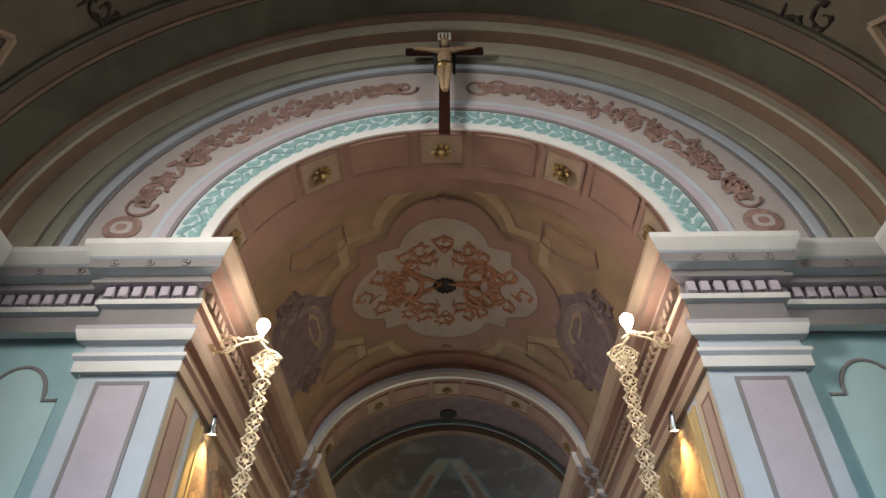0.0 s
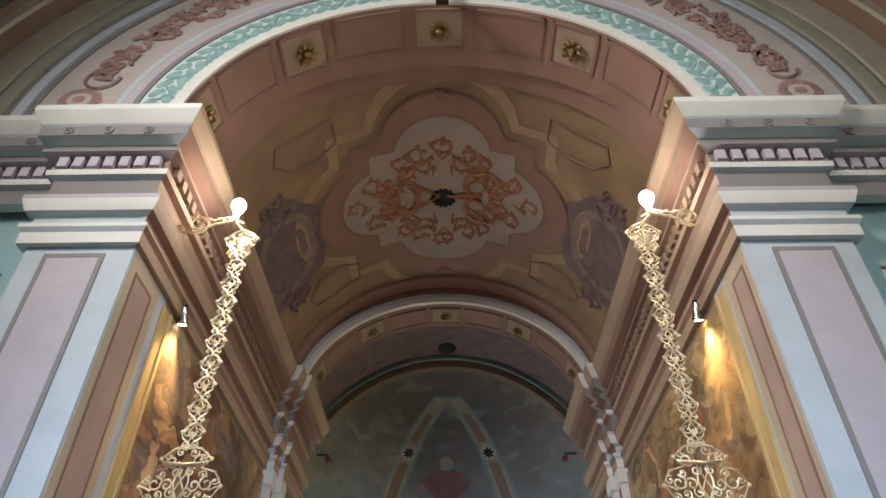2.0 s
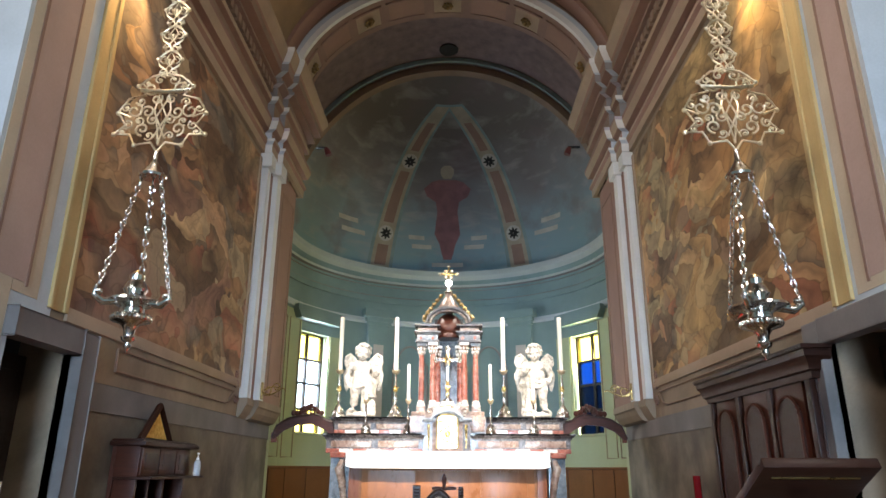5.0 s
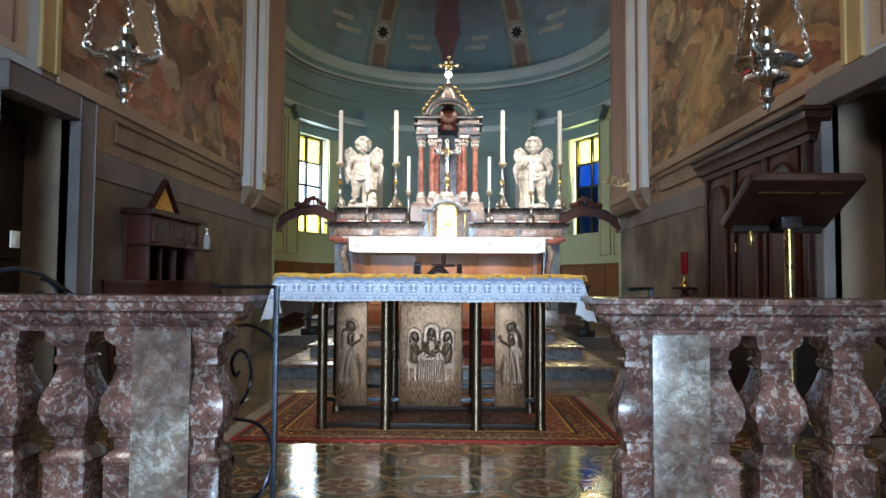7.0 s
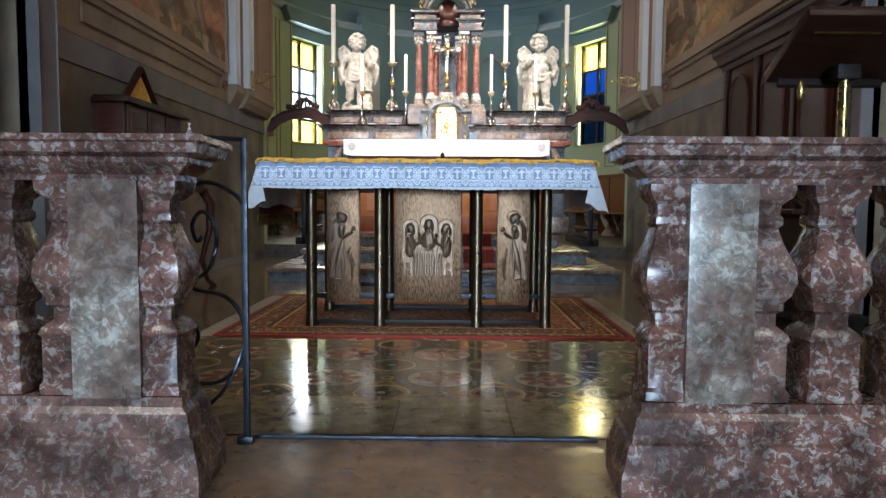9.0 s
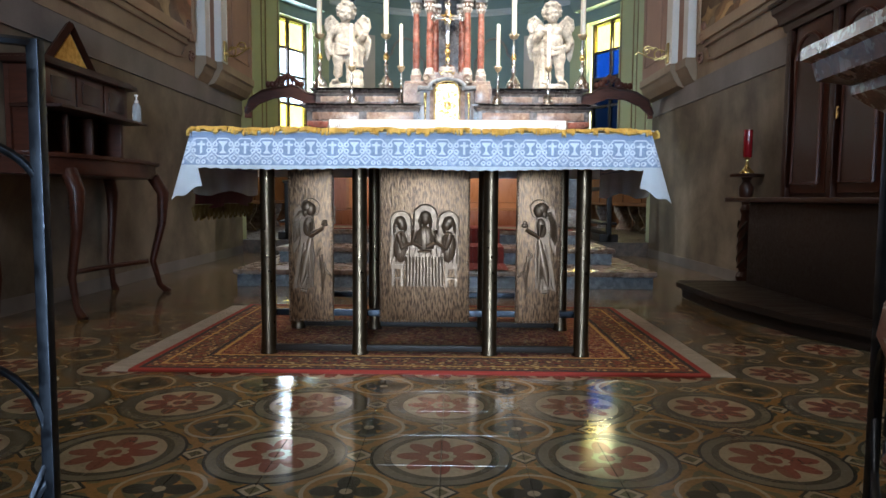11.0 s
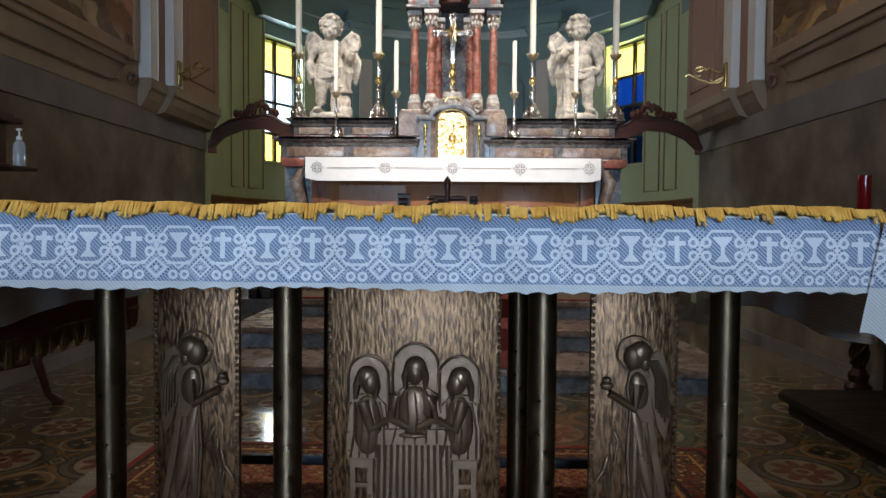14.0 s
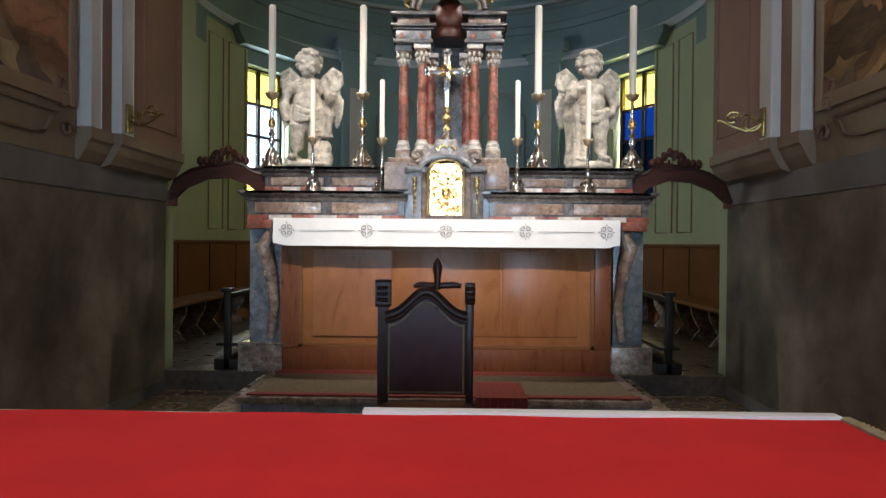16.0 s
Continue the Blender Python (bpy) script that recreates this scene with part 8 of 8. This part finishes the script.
VC = 8.98
for k0, k1, off, mat, lb in ((1.18, 1.30, 0.016, "ochre_light", "pale ochre outer field of the ceiling painting"), (1.04, 1.065, 0.035, "pink_dark", "brown moulding round the ceiling panel"), (0.86, 1.045, 0.022, "pink", "dusty pink lobed ceiling frame"),
                             (0.835, 0.865, 0.030, "pink_dark", "brown inner moulding"), (0.0, 0.84, 0.014, "vault_grey", "grey lobed ceiling panel")):
    structure("trim_ceiling_panel", ring_patch(VAULT, VC, (lambda a, k=k0: quatrefoil(a, k) if k else 0.02), (lambda a, k=k1: quatrefoil(a, k)), off), mat, lb, 60, "ceiling panel")


def vault_tube(bm, e, pts, r, off):
    tube(bm, [on_vault(e, s, y, off) for s, y in pts], r, 5)


def leaf_scroll(bm, e, cs, cy, turn, flip, size, off):
    """An acanthus curl laid on the vault."""
    def tr(x, y):
        c, s = math.cos(radians(turn)), math.sin(radians(turn))
        return cs + c * x * size - s * y * flip * size, cy + s * x * size + c * y * flip * size
    pts = [tr(x, z) for x, _, z in curl(0.62, 0.16, 0.34, 0.06, 250, -150, 18)]
    vault_tube(bm, e, [tr(0.05, 0.0), tr(0.3, -0.1)] + pts, [0.02 * size] + [(0.045 - 0.0016 * k) * size for k in range(19)], off)
    for k in range(7):
        p = pts[2 * k + 1]
        v = on_vault(e, p[0] + 0.04 * math.cos(k), p[1] + 0.05 * math.sin(k * 2.1), off)
        blob(bm, v, (0.055 * size + 0.01, 0.06 * size + 0.01, 0.014), (0, 0, 50 * k), u=7, v=5)


bm = B()
for sx in (-1, 1):
    for k, (x, y, a, z) in enumerate(((0.35, 0.25, 20, 0.6), (0.35, -0.25, -20, 0.6), (0.75, 0.12, 60, 0.5), (0.75, -0.12, -60, 0.5), (0.2, 0.55, 80, 0.45), (0.2, -0.55, -80, 0.45), (0.62, 0.42, 110, 0.4), (0.62, -0.42, -110, 0.4), (1.05, 0.0, 10, 0.4), (0.95, 0.28, 140, 0.36), (0.95, -0.28, -140, 0.36))):
        leaf_scroll(bm, VAULT, sx * x, VC + y, a if sx > 0 else 180 - a, (1 if k % 2 else -1) * sx, z * 1.35, 0.02)
for t_, f in ((10, 1), (-10, -1), (170, 1), (190, -1)):
    leaf_scroll(bm, VAULT, 0, VC, t_, f, 1.15 if abs(math.cos(radians(t_))) > 0.9 else 0.75, 0.02)
for k in range(12):
    a = 2 * math.pi * (k + 0.5) / 12
    leaf_scroll(bm, VAULT, 0.42 * math.cos(a) * 1.3, VC + 0.42 * math.sin(a), math.degrees(a), 1 if k % 2 else -1, 0.5, 0.02)
structure("trim_ceiling_scrolls", bm, "rust", "rust-brown scrolling leaves painted on the ceiling panel", 60, "ceiling ornament")
bm = B()
for t_ in (80, 100, -80, -100):
    leaf_scroll(bm, VAULT, 0, VC + (0.75 if t_ > 0 else -0.75), t_, 1 if t_ in (80, -100) else -1, 0.5, 0.02)
structure("trim_ceiling_scrolls", bm, "rust", "small rust-brown scrolls at the ends of the panel", 60, "ceiling ornament")
for y in (6.98, 10.9):
    bm = B()
    c = on_vault(VAULT, 0, y, 0.03)
    blob(bm, c, (0.09, 0.07, 0.03)), [blob(bm, c + Vector((0.085 * math.cos(k), 0.07 * math.sin(k), 0)), (0.03, 0.03, 0.02), u=6, v=5) for k in range(6)]
    structure("trim_ceiling_boss", bm, "pink_dark", "small dark boss at the end of the ceiling panel", 60, "boss")
bm = B()
c = on_vault(VAULT, 0, VC + 0.05, 0.03)
lathe(bm, [(0.17, 0.02), (0.19, 0.0), (0.14, -0.02), (0.12, 0.01), (0.0, 0.015)], c, 24)
for k in range(14):
    blob(bm, c + Vector((0.18 * math.cos(k * 0.449), 0.18 * math.sin(k * 0.449), -0.005)), (0.035, 0.035, 0.02), u=6, v=5)
structure("trim_ceiling_rose", bm, "hole", "dark pierced ceiling rose", 60, "boss")
# side cartouches on the haunches
for sd in (-1, 1):
    cs = sd * 2.75
    for f0, f1, off, mat in ((0.0, 0.50, 0.014, "purple"), (0.50, 0.60, 0.026, "vault_dusk"), (0.62, 0.80, 0.018, "purple")):
        structure("trim_cartouche", ring_patch(VAULT, VC, (lambda a, f=f0: max(0.02, f) * (1 + 0.25 * abs(math.sin(a)))), (lambda a, f=f1: f * (1 + 0.25 * abs(math.sin(a)) + (0.05 * math.sin(9 * a) if f > 0.7 else 0))), off, cs, 2, 72), mat, "oval painted cartouche on the vault", 60, "ceiling panel")
    bm = B()
    for t_, f in ((60, 1), (120, -1), (-60, -1), (-120, 1)):
        leaf_scroll(bm, VAULT, cs, VC + (0.55 if t_ > 0 else -0.55), t_, f, 0.75, 0.02)
    structure("trim_cartouche_scrolls", bm, "purple", "purple-brown scrolls round the cartouche", 60, "ceiling ornament")
    for yy in (7.35, 10.35):
        bm = B()
        o = [(0.0, 0.0), (0.9, 0.0), (1.0, 0.25), (0.75, 0.5), (0.3, 0.55), (0.0, 0.4)]
        sg = 1 if yy > 9 else -1
        vault_tube(bm, VAULT, [(sd * (1.5 + x), yy - sg * (y - 0.25)) for x, y in o + o[:1]], 0.02, 0.012)
        structure("trim_vault_line", bm, "pink_dark", "thin painted line on the vault", category="moulding")

# soffit panels and rosettes of both arches


def soffit(e, y0, y1, angles, half, bar, mat_panel, mat_line, rose_r, proud):
    inner = (e[0] - proud, e[1] - proud, e[2])
    inner2 = (e[0] - proud * 0.5, e[1] - proud * 0.5, e[2])
    spans = []
    for i, a in enumerate(angles):
        spans.append((a - half, a + half, True))
        if i + 1 < len(angles):
            spans.append((a + half + 2.2, angles[i + 1] - half - 2.2, False))
    for a0, a1, rose in spans:
        t0, t1 = radians(a0), radians(a1)
        w = radians(bar)
        bm = B()
        for q0, q1, u0, u1 in ((t0, t0 + w, y0, y1), (t1 - w, t1, y0, y1), (t0, t1, y0, y0 + 0.035), (t0, t1, y1 - 0.035, y1)):
            arch_band(bm, inner, e, u0, u1, 8 if q1 - q0 > 0.1 else 2, q0, q1)
        structure("trim_soffit_frame", bm, mat_line, "brown moulded frame on the arch soffit", 30, "soffit panel")
        structure("trim_soffit_panel", arch_strip(B(), inner2, y0 + 0.03, inner2, y1 - 0.03, 8, t0 + w, t1 - w), "tan_trim" if rose else mat_panel, "painted panel on the arch soffit", 30, "soffit panel")
        if rose:
            th = (t0 + t1) / 2
            x, z = ell(inner[0], inner[1], inner[2], th)
            rt = thing("rosette", "gilded carved leaf rosette on the arch", "rosette", (x, (y0 + y1) / 2, z), 0, "arch rosettes")
            rt.matrix_basis = pose(x, (y0 + y1) / 2, z, 0, 90 - math.degrees(th), 0)
            bm = B()
            for k in range(8):
                a = 2 * math.pi * k / 8
                blob(bm, (rose_r * 0.6 * math.cos(a), rose_r * 0.6 * math.sin(a), -0.03), (rose_r * 0.42, rose_r * 0.25, 0.03), (0, 25, math.degrees(a)), u=8, v=6)
            part("petals", bm, "gilt_old", rt, "", 60)
            part("heart", blob(B(), (0, 0, -0.06), (rose_r * 0.35, rose_r * 0.35, 0.05)), "gilt_old", rt, "", 60)


soffit(ARCH, 5.60, 6.16, (14.5, 52.3, 90, 127.7, 165.5), 7.0, 0.9, "pink", "pink_dark", 0.15, 0.03)
soffit(ARCH2, 11.6, 12.1, (22, 56, 90, 124, 158), 6.5, 0.9, "pink", "pink_dark", 0.10, 0.025)

# vine and garland on the face of the chancel arch
def on_face(zap, deg, y):
    x, z = ell(*at_apex(zap), radians(deg))
    return Vector((x, y, z))


bm = B()
tube(bm, [on_face(9.49 + 0.07 * math.sin(k * 0.62), 4 + k * 0.86, 5.547) for k in range(200)], 0.016, 5, 1.0)
for k in range(96):
    d = 4.5 + k * 1.79
    c = on_face(9.49 + 0.065 * (1 if k % 2 else -1), d, 5.547)
    blob(bm, c, (0.10, 0.008, 0.05), (0, (35 if k % 2 else -35) - d + 90, 0), u=8, v=5)
    blob(bm, c + Vector((0.05, 0, 0.03)), (0.05, 0.007, 0.035), (0, 20 * k, 0), u=6, v=4)
structure("trim_vine", bm, "vine", "teal leafy vine painted along the arch", 60, "ornament")
rnd = random.Random(11)
for lo, hi in ((15, 82), (98, 165)):
    bm = B()
    for k in range(330):
        f = rnd.random()
        d = lo + (hi - lo) * f
        sp = 0.22 * (0.35 + math.sin(math.pi * f) ** 0.7 * 0.65) * (0.6 + 0.4 * math.sin(f * 40) ** 2)
        c = on_face(10.22 + rnd.uniform(-1, 1) * sp, d, 5.548)
        blob(bm, c, (rnd.uniform(0.03, 0.085), 0.012, rnd.uniform(0.02, 0.055)), (0, rnd.uniform(0, 180), 0), u=7, v=5)
    for k, d in enumerate((hi, hi - 4, lo, lo + 4)):
        o = on_face(10.22, d, 5.55)
        tube(bm, [Vector((x, 0, z)) + o for x, _, z in curl(0, 0, 0.22 - 0.02 * k, 0.05, 0, 400 if k % 2 else -400, 18)], 0.022, 5)
    structure("trim_garland", bm, "garland", "brown garland of leaves and fruit painted on the arch", 60, "ornament")
for d in (8.0, 172.0):
    c = on_face(10.22, d, 5.55)
    for r, mat in ((0.20, "garland"), (0.15, "mauve"), (0.08, "garland")):
        bm = B()
        blob(bm, c + Vector((0, -0.004 * (3 - r * 10), 0)), (r * 1.15, 0.012, r), u=24, v=6)
        structure("trim_medallion", bm, mat, "round painted medallion at the foot of the garland", 60, "ornament")

# dentils and studs on the cornices
den = mesh_of("dentil", box(B(), -0.045, 0.045, -0.05, 0.05, 6.385, 6.51, 0.004), "lilac")
den2 = mesh_of("dentil", box(B(), -0.05, 0.05, -0.045, 0.045, 6.385, 6.51, 0.004), "brown_trim")
stud = mesh_of("stud", lathe(B(), [(0.05, 0.0), (0.05, 0.012), (0.032, 0.014), (0.03, 0.004), (0.015, 0.004), (0.012, 0.016), (0.0, 0.018)], (0, 0, 0), 14, pose(0, 0, 0, 90)), "stone_line", 30)
for s in (-1, 1):
    t = thing("dentil_band", "row of painted dentils and studs under the cornice", "moulding", (0, 0, 0), group="dentil bands")
    t["kind"] = "structure"
    for k in range(7):
        part("dentil", den, None, t, at=pose(s * (2.62 + 0.145 * k), 5.53, 0))
    for k in range(10):
        part("dentil", den, None, t, at=pose(s * (3.62 + 0.145 * k), 5.65, 0))
    for k in range(32):
        part("dentil", den2, None, t, at=pose(s * 2.50, 5.68 + 0.15 * k, 0))
    for x, y in ((2.72, 5.36), (3.1, 5.36), (3.48, 5.36), (3.9, 5.48), (4.35, 5.48)):
        part("stud", stud, None, t, at=pose(s * x, y - 0.0, 6.74))

# conch: painted ribs meeting in a point, stars, rim, clouds
def on_conch(x, ph, off=0.02):
    """A point of the half dome x metres from its middle, ph degrees above its foot."""
    r = (3.5 - off) * math.cos(radians(ph))
    return Vector((x, CY + math.sqrt(max(0.0, r * r - x * x)), 6.05 + (3.75 - off) * math.sin(radians(ph))))


def conch_strip(x0, x1, p0, p1, off, n=24):
    """A strip between two lines x0(ph), x1(ph)."""
    bm = B()
    g = [[bm.verts.new(on_conch(x0(q) + (x1(q) - x0(q)) * j / 3, q, off)) for j in range(4)] for q in (p0 + (p1 - p0) * i / n for i in range(n + 1))]
    for a, b in zip(g, g[1:]):
        for j in range(3):
            bm.faces.new((a[j], a[j + 1], b[j + 1], b[j]))
    return bm


def rib_x(ph):
    return 1.76 - 0.0068 * ph - 0.000235 * ph * ph


def conch_rib(sd, w, p0, p1, off):
    return conch_strip(lambda q: sd * (max(0.0, rib_x(q) - w * (1 - 0.004 * q))), lambda q: sd * (rib_x(q) + w * (1 - 0.004 * q)), p0, p1, off)


M["conch_rose"] = plaster("faded_rose_paint", (0.20, 0.088, 0.092), 0.25, 4.0)
M["conch_pale"] = plaster("pale_cloud_paint", (0.40, 0.36, 0.32), 0.2, 3.0)
M["conch_border"] = plaster("blue_green_rib_border", (0.17, 0.23, 0.23), 0.2, 3.0)
M["conch_tan"] = plaster("tan_rib_paint", (0.30, 0.25, 0.19), 0.2, 3.0)
for sd in (-1, 1):
    structure("trim_conch_rib", conch_rib(sd, 0.30, 0.3, 71, 0.012), "conch_border", "blue-green border of the painted rib", 60, "moulding")
    structure("trim_conch_rib", conch_rib(sd, 0.22, 0.8, 70, 0.020), "conch_tan", "tan painted rib of the half dome", 60, "moulding")
    structure("trim_conch_rib", conch_rib(sd, 0.13, 2.0, 10.0, 0.030), "pink_dark", "rose panel in the rib", 60, "moulding")
    structure("trim_conch_rib", conch_rib(sd, 0.13, 19.0, 40.0, 0.030), "pink_dark", "rose panel in the rib", 60, "moulding")
    structure("trim_conch_rib", conch_rib(sd, 0.12, 49.0, 62.0, 0.030), "pink_dark", "rose panel in the rib", 60, "moulding")
    for ph in (14.5, 44.5):
        c = on_conch(sd * rib_x(ph), ph, 0.05)
        nrm = (Vector((0, CY, 6.05)) - c).normalized()
        m = Matrix.Translation(c) @ nrm.to_track_quat("Z", "Y").to_matrix().to_4x4()
        structure("trim_conch_disc", lathe(B(), [(0.20, 0.0), (0.20, 0.012), (0.0, 0.014)], (0, 0, 0), 20, m), "conch_pale", "pale disc on the rib", 30, "ornament")
        bm = B()
        for k in range(8):
            a = 2 * math.pi * k / 8
            d = Vector((math.cos(a), math.sin(a), 0.0))
            tube(bm, [m @ (d * 0.02 + Vector((0, 0, 0.02))), m @ (d * 0.15 + Vector((0, 0, 0.02)))], [0.05, 0.012], 5)
        structure("trim_conch_star", bm, "hole", "dark star on the disc", 30, "ornament")
structure("trim_conch_rim", arch_band(B(), (3.34, 3.59, 6.05), (3.49, 3.74, 6.05), 14.86, 15.08, 64), "brown_trim", "brown painted rim before the half dome", 50, "moulding")
structure("trim_conch_rim", arch_band(B(), (3.40, 3.65, 6.05), (3.49, 3.74, 6.05), 14.60, 14.66, 64), "conch_border", "blue-grey line of the rim", 50, "moulding")


def conch_shape(half, off):
    """A mirrored shape on the half dome from (half width in metres, height in degrees) pairs."""
    bm = B()
    g = [[bm.verts.new(on_conch(-0.06 + w * k, ph, off)) for k in (-1, -0.33, 0.33, 1)] for w, ph in half]
    for a, b in zip(g, g[1:]):
        for k in range(3):
            bm.faces.new((a[k], a[k + 1], b[k + 1], b[k]))
    return bm


structure("trim_conch_shape", conch_shape([(0.10, 6), (0.16, 9), (0.20, 12), (0.33, 16), (0.30, 20), (0.26, 25), (0.30, 29), (0.52, 31), (0.60, 34), (0.40, 37), (0.22, 38)], 0.022), "conch_rose", "plain faded rose shape painted in the half dome", 60, "ornament")
structure("trim_conch_shape", conch_shape([(0.10, 38.5), (0.17, 40.5), (0.17, 42.5), (0.08, 44)], 0.024), "conch_tan", "plain tan shape painted in the half dome", 60, "ornament")
for x, ph, w in ((-0.72, 10, 0.5), (0.62, 10, 0.5), (-0.85, 13.5, 0.4), (0.75, 13.5, 0.4), (-0.06, 3, 0.8), (-2.35, 12, 0.5), (-2.45, 16, 0.4), (2.35, 12, 0.5), (2.45, 16, 0.4)):
    structure("trim_conch_cloud", conch_strip(lambda q, x=x, w=w: x - w / 2, lambda q, x=x, w=w: x + w / 2, ph, ph + 1.7, 0.016, 3), "conch_pale", "pale painted cloud bar", 60, "ornament")
# solid disc whose black paints the darkness of the vault's opening
bm = B()
c = on_vault(CHOIR, 0, 14.3, 0.02)
lathe(bm, [(0.20, 0.02), (0.20, -0.02), (0.0, -0.02)], c, 20)
structure("trim_choir_rose", bm, "hole", "near-black disc standing for the unlit round opening in the choir vault", 30, "boss")

# nave vault paintings near the arch
for sd in (-1, 1):
    bm = B()
    for k in range(16):
        leaf_scroll(bm, NV, sd * (4.75 + 0.22 * (k % 4)), 4.12 - 0.16 * k, 70 - 55 * k, 1 if k % 2 else -1, 0.55, 0.02)
    structure("trim_nave_scrolls", bm, "dark_leaf", "dark painted leaf scrolls on the nave vault", 60, "ceiling ornament")
    bm = B()
    vault_tube(bm, NV, [(sd * s, y) for s, y in ((5.85, 3.95), (6.15, 3.6), (6.0, 3.0), (6.6, 2.4), (7.3, 2.9), (7.3, 4.05), (6.5, 4.2), (5.85, 3.95))], 0.05, 0.02)
    structure("trim_nave_line", bm, "tan_trim", "tan painted panel outline on the nave vault", category="moulding")

# great crucifix at the crown of the arch
t = thing("crucifix", "dark wooden crucifix with a pale carved figure at the arch's crown", "crucifix", (0.05, 5.33, 8.86))
part("upright", box(B(), -0.075, 0.075, -0.03, 0.03, 0.0, 2.37, 0.008), "walnut", t)
part("crossbar", box(B(), -0.57, 0.57, -0.035, 0.025, 1.84, 1.97, 0.008), "walnut", t)
pl_ = part("title_board", box(B(), -0.10, 0.10, -0.05, -0.03, 2.17, 2.36, 0.004), "wax", t, "small pale title board")
for x in (-0.06, 0.0, 0.05):
    part("title_bar", box(B(), x - 0.01, x + 0.012, -0.054, -0.049, 2.20, 2.33), "hole", pl_)
bm = B()
blob(bm, (0, -0.09, 1.62), (0.10, 0.06, 0.20)), blob(bm, (0, -0.09, 1.40), (0.10, 0.07, 0.12)), blob(bm, (0.01, -0.12, 1.97), (0.065, 0.07, 0.09))
tube(bm, [(-0.45, -0.05, 1.93), (-0.22, -0.07, 1.86), (0, -0.08, 1.78), (0.22, -0.07, 1.86), (0.45, -0.05, 1.93)], [0.025, 0.035, 0.06, 0.035, 0.025], 8)
tube(bm, [(-0.04, -0.09, 1.38), (-0.05, -0.12, 1.15), (-0.02, -0.08, 0.90), (0.0, -0.08, 0.82)], [0.06, 0.05, 0.035, 0.03], 8)
tube(bm, [(0.05, -0.09, 1.38), (0.05, -0.12, 1.15), (0.03, -0.08, 0.90), (0.02, -0.08, 0.82)], [0.06, 0.05, 0.035, 0.03], 8)
part("figure", bm, "ochre_light", t, "plain pale carved figure", 60)
part("cloth", blob(B(), (0, -0.10, 1.38), (0.125, 0.085, 0.075)), "gilt_old", t, "gilded loincloth")
for x in (-0.14, 0.14):
    part("stay", tube(B(), [(x, 0, 1.86), (x, 0.2, 1.62)], 0.02, 6), "iron", t)

# plain slabs inside the rail
slab_mesh = mesh_of("slab", box(B(), -0.1985, 0.1985, -0.2215, 0.2215, -0.012, 0.004, 0.0015), "slab")
for k in range(-14, 14):
    part("slab", slab_mesh, None, threshold, at=pose(0.12 + 0.4 * k, 4.827, 0.0003 * math.sin(k * 5)))

# encaustic tiles of the chancel floor
TS = 0.231
tile = mesh_of("tile", box(B(), -TS / 2 + 0.0008, TS / 2 - 0.0008, -TS / 2 + 0.0008, TS / 2 - 0.0008, -0.012, 0.0, 0.0012), "tile")
rest = B()
for j in range(30):
    for i in range(-12, 12):
        x, y = 0.065 + TS * (i + 0.5), 5.054 + TS * (j + 0.5)
        if abs(x) < 2.56 + TS / 2 and y < 11.95:
            if j < 13 and -11 <= i < 11:
                part("tile", tile, None, floor_tiles, at=pose(x, y, 0.0004 * math.sin(i * 7 + j * 13)))
            else:
                box(rest, x - TS / 2 + 0.0008, x + TS / 2 - 0.0008, y - TS / 2 + 0.0008, y + TS / 2 - 0.0008, -0.012, 0.0)
tagged(part("far_tiles", rest, "tile", floor_tiles, smooth=None), kind="stuff")
